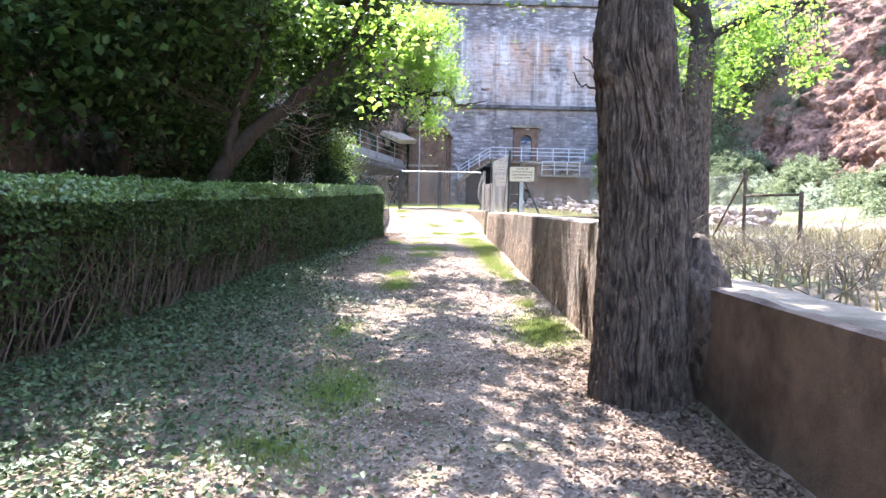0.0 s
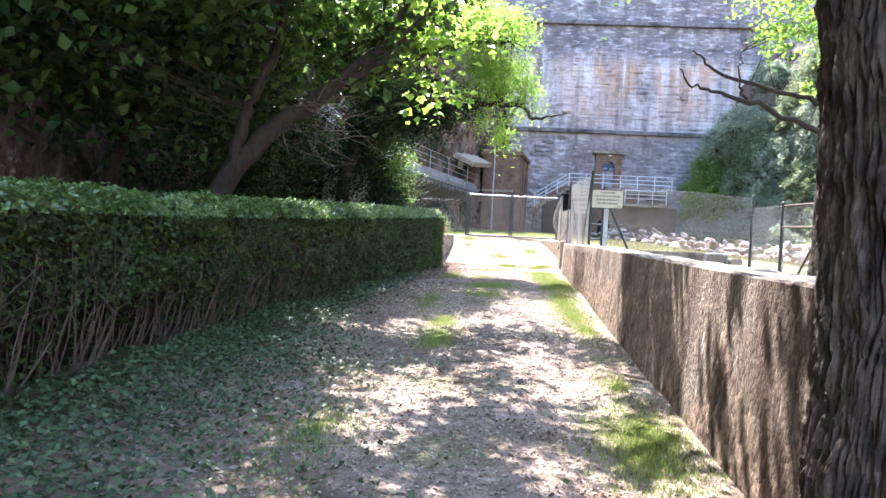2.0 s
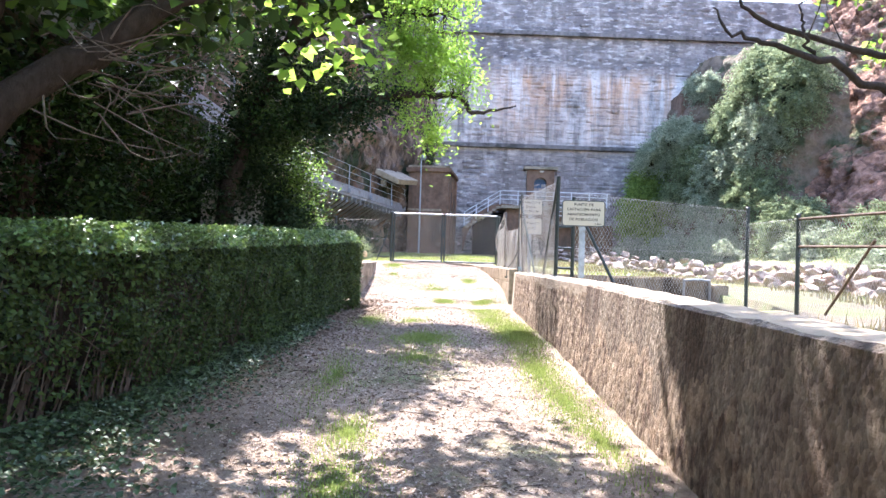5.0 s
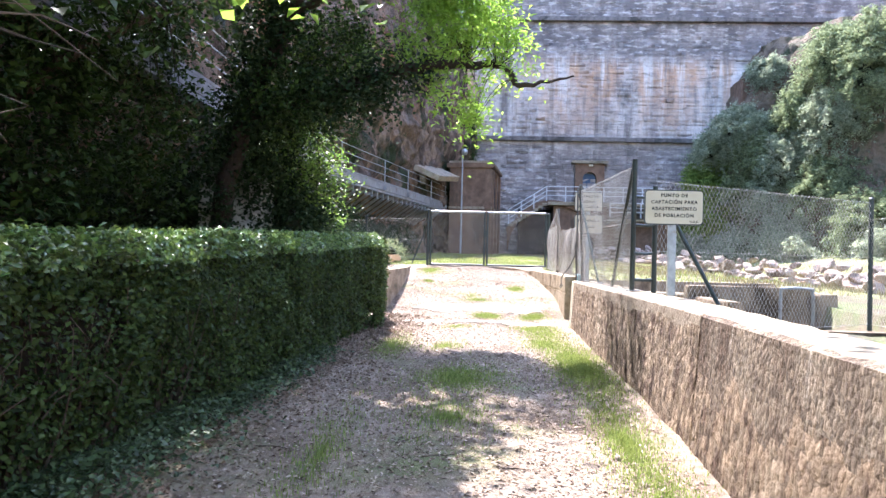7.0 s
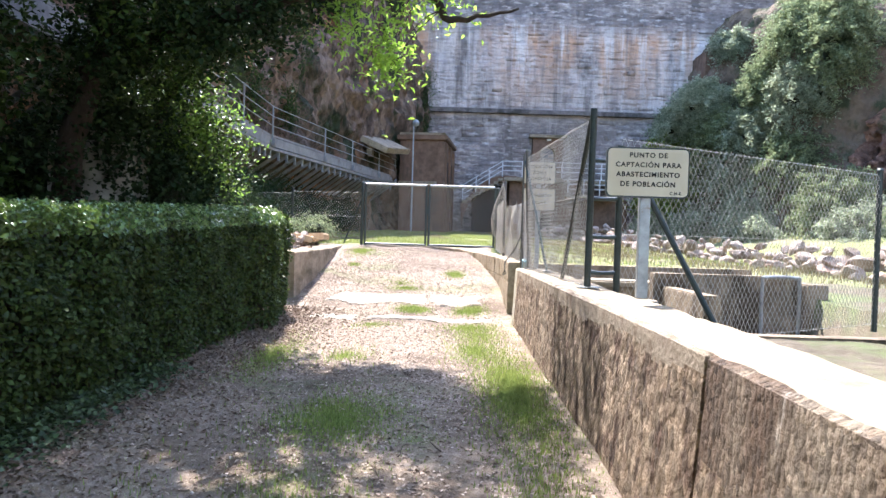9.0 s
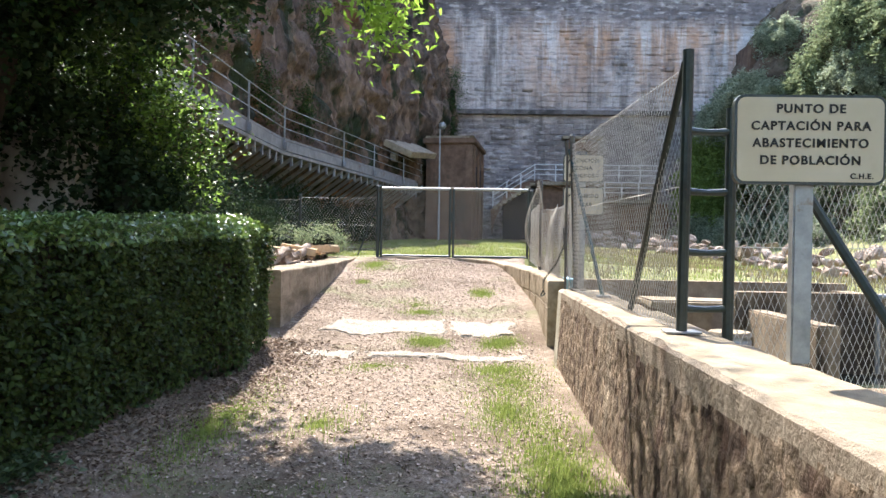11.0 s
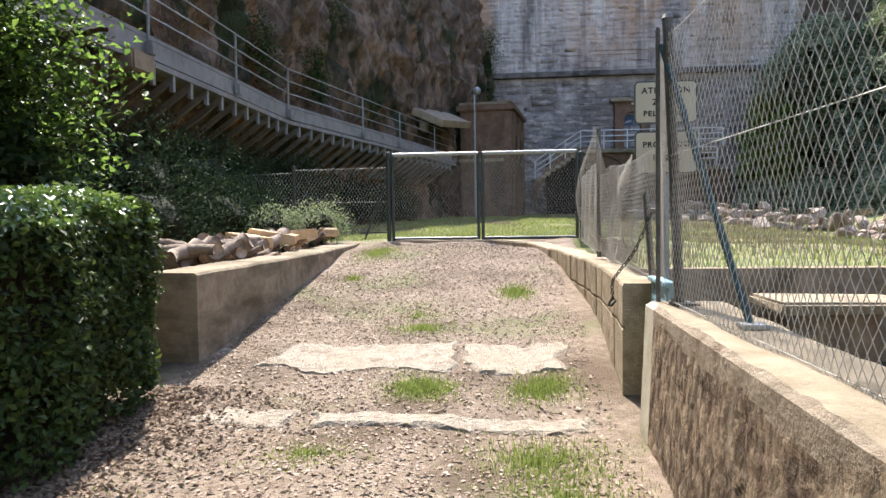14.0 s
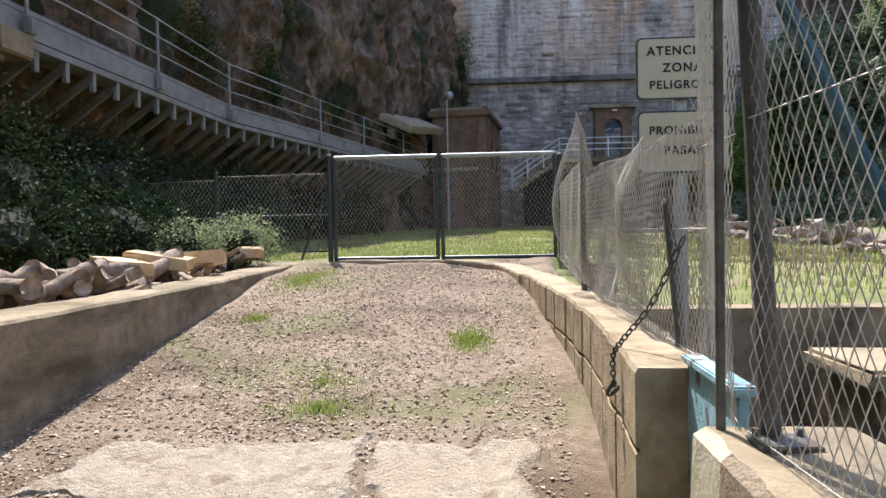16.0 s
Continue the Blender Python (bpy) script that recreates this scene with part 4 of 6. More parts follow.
for i in range(298):
    t_ = rng.uniform(0, len(bank) - 1.001)
    q = bank[int(t_)] * (1 - t_ % 1) + bank[int(t_) + 1] * (t_ % 1)
    tier = rng.choice([0, 0, 1, 1, 2])
    off = rng.normal(0, 0.6) + tier * 0.6
    x_, y_ = q[0] + off * 0.85, q[1] + off * 0.5
    sz = rng.uniform(0.3, 0.75)
    ob = new("boulder", rock_meshes[i % 6])
    ob.location = (x_, y_, float(ground_z(x_, y_)) + sz * 0.16 + tier * 0.26)
    ob.rotation_euler = (rng.normal(0, 0.25), rng.normal(0, 0.25), rng.uniform(0, 6.28))
    ob.scale = (sz * rng.uniform(0.8, 1.5), sz, sz * rng.uniform(0.5, 0.8))
    tagged(ob, "angular pale and reddish boulder in the bank", "boulder", "boulders of the bank")

# ---- slabs across the foot of the ramp ----
def flat_slab(name, x0, x1, y0, y1, label, seed, rise=0.02, worn=0.16):
    """A thin worn concrete strip bedded in the track."""
    n = 90
    xs = np.linspace(x0, x1, n)
    e0 = y0 + fbm(xs * 2.5, xs * 0, xs * 0, 4, seed) * worn
    e1 = y1 + fbm(xs * 2.5, xs * 0 + 5, xs * 0, 4, seed) * worn
    rows = []
    for f in np.linspace(0, 1, 16):
        y = e0 * (1 - f) + e1 * f
        lo, hi = (float(fbm(np.array([f * 2.2]), np.array([k_ * 4.0]), np.array([0.0]), 4, seed + 3)[0]) * worn * 2.5 for k_ in (1, 2))
        ends = np.minimum(xs - x0 - 0.06 - lo, x1 - 0.02 - xs + hi * 0.3) + fbm(xs * 9, y * 9, xs * 0, 3, seed + 5) * 0.05
        worn_edge = np.clip(np.minimum(ends, np.minimum(f, 1 - f) * (y1 - y0) + fbm(xs * 11, y * 11, xs * 0, 3, seed + 7) * 0.04) / 0.05, -1, 1)
        z = on_ground(xs, y) - 0.02 + (0.02 + rise) * worn_edge + fbm(xs * 5, y * 5, xs * 0, 4, seed + 9) * 0.016
        rows.append(np.stack([xs, y, z - (0.08 if f in (0.0, 1.0) else 0)], 1))
    v = np.stack(rows, 0)
    faces = [tuple(q) for q in grid_faces(16, n)] + [tuple(j * n for j in range(16)), tuple(j * n + n - 1 for j in reversed(range(16)))]
    return setting(name, v.reshape(-1, 3), faces, M_SLAB, False, label)


flat_slab("pavement_slab", -1.14, 0.55, 22.40, 23.12, "pale worn concrete slab across the track", 61)
flat_slab("pavement_slab_2", 0.53, 1.36, 22.42, 23.08, "pale worn concrete slab across the track", 62)
flat_slab("pavement_strip", -0.38, 1.42, 21.30, 21.60, "narrow worn concrete strip across the track", 63, rise=0.02, worn=0.06)
flat_slab("pavement_strip_2", -1.22, -0.42, 21.34, 21.66, "broken end of the concrete strip", 64, worn=0.06)
flat_slab("pavement_footing", 1.30, 1.62, 8.3, 9.4, "flat stone footing at the wall", 65)

# ---- double gate ----
gate_y = 30.15


def gate_leaf(x0, x1, z0, z1, label):
    g = thing("gate_leaf", label, "gate", "leaves of the double gate", at=((x0 + x1) / 2, gate_y, z0))
    w, h = x1 - x0, z1 - z0
    for sx in (-1, 1):
        part("stile", tube([(sx * w / 2, 0, 0), (sx * w / 2, 0, h)], 0.03, 8), M_STEEL, g)
    part("top_rail", tube([(-w / 2, 0, h), (w / 2, 0, h)], 0.032, 8), M_GALV, g, "pale worn top tube")
    part("bottom_rail", tube([(-w / 2, 0, 0.04), (w / 2, 0, 0.04)], 0.03, 8), M_STEEL, g)
    f, ln = straight((-w / 2, 0, 0.04), (w / 2, 0, 0.04))
    part("netting", chainlink(f, ln, h - 0.05, 0.06, 0.0018), M_WIRE, g, "rusty chain-link netting")
    return g


gl_ = gate_leaf(-1.28, 0.29, 1.66, 3.24, "green steel gate leaf with chain-link netting, closed")
gate_leaf(0.37, 2.06, 1.66, 3.24, "green steel gate leaf with chain-link netting, sagging shut")
part("latch", block((0.09, 0.07, 0.22), (0.82, -0.03, 0.95), 0.01), M_STEEL, gl_)


def fence_post(at, h, r=0.032, mat=None, label="green steel fence post", lean=(0, 0)):
    p = thing("fence_post", label, "post", "fence posts", at=at)
    part("shaft", tube([(0, 0, -0.08), (lean[0], lean[1], h)], r, 10), mat or M_STEEL, p)
    part("cap", tube([(lean[0], lean[1], h), (lean[0], lean[1], h + 0.025)], [r * 1.25, r * 0.7], 10), mat or M_STEEL, p)
    return p


fence_post((-1.36, gate_y, 1.62), 1.66, 0.04)
fence_post((2.14, gate_y, 1.62), 1.6, 0.04)
fence_post((-3.2, 30.3, 1.62), 1.45)
brace = thing("brace", "slanted steel brace propping the gate post", "brace", at=(-1.4, 30.15, 1.7))
part("tube", tube([(0, 0, 1.1), (-0.42, 0.02, 0.0)], 0.02, 8), M_STEEL, brace)
part("tie", tube([(0, 0, 0.12), (-0.5, 0.02, 0.12)], 0.014, 6), M_STEEL, brace)


def net(a, b, h, name="fence_netting", label="rusty chain-link netting stretched between posts", pitch=0.058, r=0.0017, foot=0.0):
    f, ln = straight(a, b, foot)
    ob = thing(name, label, "netting", "chain-link netting")
    part("mesh", chainlink(f, ln, h, pitch, r * 1.15), M_WIRE, ob)
    for hh in (0.02, h * 0.55, h - 0.01):
        part("line_wire", wires(np.array([[np.array(a) + [0, 0, hh + foot], np.array(b) + [0, 0, hh + foot]]], dtype=float), 0.0025), M_WIRE, ob)
    return ob


net((-3.2, 30.3, 1.62), (-1.38, gate_y, 1.62), 1.4, pitch=0.07)
net((-6.4, 30.9, 1.6), (-3.2, 30.3, 1.62), 1.35, pitch=0.07)

# netting along the right parapet, torn and crumpled near the gate
fence_post((1.86, 25.1, 1.58), 1.42, 0.026, M_OLD, "weathered grey steel fence post")
fence_post((1.92, 22.35, 1.58), 0.62, 0.022, M_OLD, "leaning grey steel sign post", (-0.03, 0.12))
net((1.9, 21.95, 1.6), (1.88, 25.1, 1.6), 0.9, pitch=0.05)
net((1.88, 25.1, 1.6), (2.12, 30.1, 1.64), 1.1, pitch=0.06)
block_ = thing("concrete_block", "small pale concrete block beside the netting", "block", at=(2.15, 26.3, 1.5))
part("body", block((0.3, 0.3, 0.3), (0, 0, 0.12), 0.02), M_CONC, block_)


def crumple(u, v):
    """A slack sheet of netting, bellied out over the track by its post, peaked at the post and sinking to a level edge."""
    a, h = u / 2.6, v / 1.2
    top = 3.06 - 0.56 * np.clip(a / 0.34, 0, 1) ** 1.25
    low = 1.66
    belly = np.sin(np.pi * np.clip(h * 1.05, 0, 1)) * np.exp(-((a - 0.06) / 0.13) ** 2)
    x = 1.83 - 0.20 * belly - 0.05 * np.sin(np.pi * h) * np.sin(a * 9) + 0.03 * fbm(a * 5, h * 3, a * 0, 3, 91)
    y = 25.15 - 2.55 * a + 0.05 * fbm(a * 4, h * 4, a * 0 + 3, 3, 92)
    return x, y, low + (top - low) * h + 0.02 * np.sin(9 * a + 4 * h)


loose = thing("loose_netting", "crumpled loose sheet of chain-link netting hanging from the fence", "netting", "chain-link netting")
part("mesh", chainlink(crumple, 2.6, 1.2, 0.045, 0.0017), M_NET, loose)

# ---- fence on the wall: posts, braces, netting ----
end_post = fence_post((1.755, 21.33, 1.53), 1.55, 0.013, M_OLD, "thin weathered steel end post on the wall")
fence_post((1.86, 21.25, 1.53), 1.6, 0.028, M_OLD, "weathered grey steel post with a base plate", (-0.07, 0.0))
plate = thing("base_plate", "bolted steel base plate under the post", "plate", at=(1.87, 21.2, 1.556))
part("plate", block((0.15, 0.12, 0.012), (0, 0, 0), 0.003), M_OLD, plate)
for sx in (-1, 1):
    part("bolt", tube([(sx * 0.055, 0.04, 0), (sx * 0.055, 0.04, 0.025)], 0.009, 6), M_OLD, plate)
tb = thing("brace", "slanted teal steel brace on the wall", "brace", at=(1.975, 20.4, 1.54))
part("tube", tube([(0, 0, 0), (-0.2, 0.92, 1.46)], 0.018, 10), M_TEAL, tb)
part("foot", block((0.12, 0.1, 0.02), (0, -0.02, 0.015), 0.004), M_GALV, tb)
net((1.80, 21.25, 1.55), (1.95, 17.85, 1.53), 1.5, pitch=0.055, r=0.0017)


def folded(u, v):
    """Slack netting gathered on the end post."""
    s = u / 0.5
    return 1.915 + 0.03 * np.sin(s * 8) + 0.05 * s, 22.15 + 0.07 * np.cos(s * 8) - 0.1 * s, 1.6 + v * (1 - 0.04 * s)


net((1.92, 22.1, 1.6), (1.80, 21.33, 1.55), 1.45, pitch=0.05)
gathered = thing("loose_netting", "slack netting gathered in folds on the end post", "netting", "chain-link netting")
part("mesh", chainlink(folded, 0.5, 1.5, 0.055, 0.0017), M_WIRE, gathered)
db = thing("brace", "slanted dark steel brace between ladder and wall", "brace", at=(1.93, 19.1, 1.54))
part("tube", tube([(0, 0, 0), (0.0, -1.25, 1.5)], 0.022, 8), M_STEEL, db)

# blue sluice plate in the gap between wall and parapet
sluice = thing("sluice_plate", "flaking pale blue steel sluice plate in the gap", "sluice gate", at=(1.84, 21.66, 0.8))
part("plate", block((0.035, 0.52, 0.83), (0, 0, 0.415), 0.004), M_BLUE, sluice)
part("cap", block((0.07, 0.56, 0.03), (0, 0, 0.84), 0.006), M_BLUE, sluice)

# chain with hook on the parapet
chain = thing("chain", "rusty steel chain hanging over the parapet to a hook", "chain", at=(0, 0, 0))
pts = spline([(1.86, 22.1, 2.06), (1.77, 22.24, 1.80), (1.67, 22.32, 1.645), (1.632, 22.34, 1.57), (1.635, 22.34, 1.45)], 25)
for i in range(24):
    a, b = pts[i], pts[i + 1]
    c, d = (a + b) / 2, (b - a)
    ln = np.linalg.norm(d)
    th = np.linspace(0, 2 * np.pi, 9)
    side = np.cross(d / ln, [0.3, 1, 0.2] if i % 2 else [1, 0.1, 0.4])
    side /= np.linalg.norm(side)
    ring = [c + d / ln * math.cos(t_) * ln * 0.68 + side * math.sin(t_) * 0.010 for t_ in th]
    part("link", tube(ring, 0.0036, 5, False), M_STEEL, chain)
part("hook", tube(spline([(1.64, 22.34, 1.47), (1.61, 22.36, 1.42), (1.63, 22.40, 1.40), (1.66, 22.36, 1.44)], 8), 0.009, 6), M_STEEL, chain)

# ---- stile ladder ----
ladder = thing("stile_ladder", "dark green steel stile ladder fixed to the wall top", "ladder", at=(1.92, 17.8, 1.53))
part("tall_stile", tube([(0, 0, 0), (0.01, 0, 1.56)], 0.030, 10), M_STEEL, ladder)
part("short_stile", tube([(0.26, 0.03, -0.95), (0.26, 0.03, 1.25)], 0.030, 10), M_STEEL, ladder)
part("base_plate", block((0.19, 0.14, 0.010), (0, 0, 0.022), 0.003), M_GALV, ladder)
for h in (0.15, 0.46, 0.79, 1.12):
    part("rung", tube([(0.0, 0, h), (0.13, 0.015, h - 0.006), (0.26, 0.03, h)], [0.022, 0.017, 0.022], 8), M_STEEL, ladder)


# ---- signs ----
def words(text, size, material, parent, at, align="CENTER"):
    cu = bpy.data.curves.new("lettering", "FONT")
    cu.body, cu.size, cu.align_x, cu.align_y, cu.extrude, cu.offset = text, size, align, "CENTER", 0.0015, size * 0.024
    cu.space_character = 1.18
    tmp = new("lettering", cu)
    dg = bpy.context.evaluated_depsgraph_get()
    me = bpy.data.meshes.new_from_object(tmp.evaluated_get(dg))
    bpy.data.objects.remove(tmp)
    me.materials.clear()
    me.materials.append(material)
    ob = new("lettering", me)
    ob.parent = parent
    ob.matrix_basis = Matrix.Translation(at) @ Euler((radians(90), 0, 0)).to_matrix().to_4x4()
    return ob


def rounded_board(w, h, t, r):
    bm = bmesh.new()
    pts = []
    for cx, cz, a0 in ((w / 2 - r, h / 2 - r, 0), (-w / 2 + r, h / 2 - r, 90), (-w / 2 + r, -h / 2 + r, 180), (w / 2 - r, -h / 2 + r, 270)):
        pts += [(cx + r * math.cos(radians(a0 + k)), cz + r * math.sin(radians(a0 + k))) for k in (0, 22.5, 45, 67.5, 90)]
    f = [bm.verts.new((x, 0, z)) for x, z in pts]
    b = [bm.verts.new((x, t, z)) for x, z in pts]
    bm.faces.new(list(f))
    bm.faces.new(list(reversed(b)))
    for i in range(len(f)):
        bm.faces.new((f[i], b[i], b[(i + 1) % len(f)], f[(i + 1) % len(f)]))
    bmesh.ops.recalc_face_normals(bm, faces=bm.faces)
    return bm


def sign(at, w, h, lines, label, yaw=0.0, post=None):
    s = thing("sign", label, "sign", at=at)
    s.rotation_euler = (0, 0, radians(yaw))
    part("rim", rounded_board(w, h, 0.03, 0.05 * w / 0.85 + 0.005), M_STEEL, s, "dark raised rim")
    bd = part("board", rounded_board(w - 0.022, h - 0.022, 0.02, 0.045 * w / 0.85), M_SIGN, s, "cream enamel board")
    bd.location = (0, -0.004, 0)
    for text, size, x, z, al in lines:
        words(text, size, M_BLACK, bd, (x, -0.003, z), al)
    if post:
        part("post", block((0.08, 0.05, post), (0.0, 0.065, -h / 2 - post / 2 + 0.25), 0.006), M_GALV, s, "grey steel post")
    return s


sign((2.115, 16.78, 2.455), 0.60, 0.36, [("PUNTO DE", 0.049, 0, 0.122, "CENTER"), ("CAPTACIÓN PARA", 0.049, 0, 0.053, "CENTER"), ("ABASTECIMIENTO", 0.049, 0, -0.016, "CENTER"), ("DE POBLACIÓN", 0.049, 0, -0.085, "CENTER"), ("C.H.E.", 0.030, 0.25, -0.146, "RIGHT")], "cream sign with black capitals on a grey steel post", 0, 0.98)
sign((2.33, 23.92, 3.09), 0.56, 0.385, [("ATENCIÓN", 0.075, 0, 0.105, "CENTER"), ("ZONA", 0.075, 0, 0.0, "CENTER"), ("PELIGROSA", 0.07, 0, -0.105, "CENTER")], "small cream warning sign behind the netting", 0, 2.9)
sign((2.33, 23.90, 2.63), 0.56, 0.385, [("PROHIBIDO", 0.07, 0, 0.07, "CENTER"), ("PASAR", 0.075, 0, -0.055, "CENTER")], "small cream prohibition sign behind the netting")

# ---- fence from the sign round the intake and back along the field ----
posts = [(2.2, 17.85, 1.0), (6.0, 20.35, 1.02), (6.0, 18.45, 1.02), (6.0, 16.1, 1.0), (6.0, 13.6, 0.98), (6.0, 11.5, 0.95)]
for i, q in enumerate(posts[1:]):
    fence_post(q, (1.9, 1.65, 1.6, 1.45, 1.0)[i], 0.035, M_TWIG if i > 1 else M_STEEL, "brown rusty steel fence post" if i > 1 else "green steel fence post")
for i in range(5):
    net(posts[i], posts[i + 1], (1.85, 1.6, 1.55, 1.4, 0.95)[i], pitch=0.075, r=0.002)
for a, b in (((6.0, 18.45, 2.6), (6.0, 16.1, 2.55)), ((6.0, 18.45, 2.15), (6.0, 16.1, 2.1)), ((6.0, 13.6, 1.95), (6.0, 11.5, 1.92)), ((6.0, 13.6, 2.35), (6.0, 15.1, 1.1)), ((2.2, 17.1, 2.35), (2.62, 16.6, 1.3)), ((6.0, 16.4, 2.2), (6.0, 17.6, 1.1))):
    rb = thing("fence_rail", "brown rusty steel fence rail or stay", "rail", "fence rails", at=a)
    part("tube", tube([(0, 0, 0), tuple(np.array(b) - np.array(a))], 0.022, 8), M_TWIG if a[0] > 5 else M_STEEL, rb)

# pipes and slabs in the basin
pp = thing("pipe_rail", "pale steel hoop on the basin wall", "rail", at=(5.5, 22.3, 1.48))
part("tube", tube(spline([(0, 0, -0.9), (0, 0, -0.1), (0.06, 0, 0), (0.5, 0, 0), (0.56, 0, -0.1), (0.56, 0, -0.9)], 24), 0.028, 8), M_GALV, pp)
ls = thing("cover_slab", "broad pale slab laid over the basin ledge", "slab", at=(3.75, 23.75, 1.2))
part("slab", block((1.2, 0.85, 0.1), (0, 0, 0.05), 0.02, rough_edges=0.008), M_COPE, ls)
cs = thing("cover_slab", "loose pale slab on the basin ledge", "slab", at=(2.9, 21.6, 0.88))
part("slab", block((0.8, 0.6, 0.12), (0, 0, 0.06), 0.02, rough_edges=0.006), M_COPE, cs)
part("support", block((0.5, 0.4, 0.7), (0, 0, -0.35), 0.02), M_CONC, cs)

# ---- wood pile behind the left parapet ----
def log_mesh(seed):
    g = np.random.default_rng(seed)
    n = 9
    bend = g.uniform(-0.06, 0.06)
    p = np.stack([np.linspace(-0.5, 0.5, n), bend * np.sin(np.linspace(0, 3.1, n)) + g.normal(0, 0.006, n), g.normal(0, 0.006, n)], 1)
    return mesh_of("log", *tube(p, 0.062 * (1 + g.normal(0, 0.1, n)), 9), M_LOG, True)


log_meshes = [log_mesh(s_) for s_ in range(5)]
for i in range(90):
    y_ = rng.uniform(23.9, 26.6) if i < 64 else rng.uniform(27.2, 29.8)
    x_ = rng.uniform(-2.75, -2.12)
    sc = rng.uniform(0.6, 1.2)
    lay = rng.choice([0, 1, 2, 3])
    ob = new("log", log_meshes[i % 5])
    sc = sc if i < 64 else sc * 0.6
    ob.scale = (sc * rng.uniform(0.5, 0.9), sc * rng.uniform(0.7, 1.3), sc * rng.uniform(0.7, 1.3))
    ob.rotation_euler = (0, rng.uniform(-0.45, 0.45), rng.uniform(0, 3.14))
    ob.location = (x_, y_, max(float(ground_z(x_, y_)), 1.46) + 0.06 + 0.085 * lay)
    tagged(ob, "dry grey-brown cut log on the heap", "log", "logs of the wood heap")
for i, (x_, y_, sx, sy, rz) in enumerate(((-2.3, 26.5, 0.62, 0.42, 12), (-2.45, 26.0, 0.5, 0.4, -35), (-2.2, 27.1, 0.6, 0.34, 30), (-2.3, 27.6, 0.45, 0.3, -8), (-2.2, 29.0, 0.3, 0.25, 20))):
    cut = thing("sawn_block", "pale freshly sawn block on the wood heap", "wood block", "sawn blocks of the wood heap", at=(x_, y_, 1.85 - 0.03 * (i % 2)))
    part("block", block((sx, sy, 0.13), (0, 0, 0), 0.012, Euler((radians(rng.uniform(-14, 14)), radians(rng.uniform(-14, 14)), radians(rz))).to_matrix().to_4x4(), 0.006), M_CUT, cut)

# pale tank beside the ladder foot
tk = thing("water_tank", "small pale metal tank in the basin", "tank", at=(3.3, 20.9, 0.5))
part("body", tube([(0, 0, -0.1), (0, 0, 0.62), (0, 0, 0.66)], [0.2, 0.2, 0.17], 18), M_GALV, tk, "", True)
part("lid", tube([(0, 0, 0.66), (0, 0, 0.70)], [0.21, 0.19], 18), M_COPE, tk, "pale lid")
fs = thing("flat_stone", "flat pale stone lying beside the slab", "stone", at=(-1.42, 22.9, 0.95))
part("stone", block((0.22, 0.15, 0.05), (0, 0, 0.0), 0.015, rough_edges=0.006), M_SLAB, fs)

# ---- hedge ----
def hedge_top(y):
    return np.interp(y, [-12, 0, 8.4, 12.4, 20.5, 22.5], [1.25, 1.56, 1.76, 1.88, 2.19, 2.2])


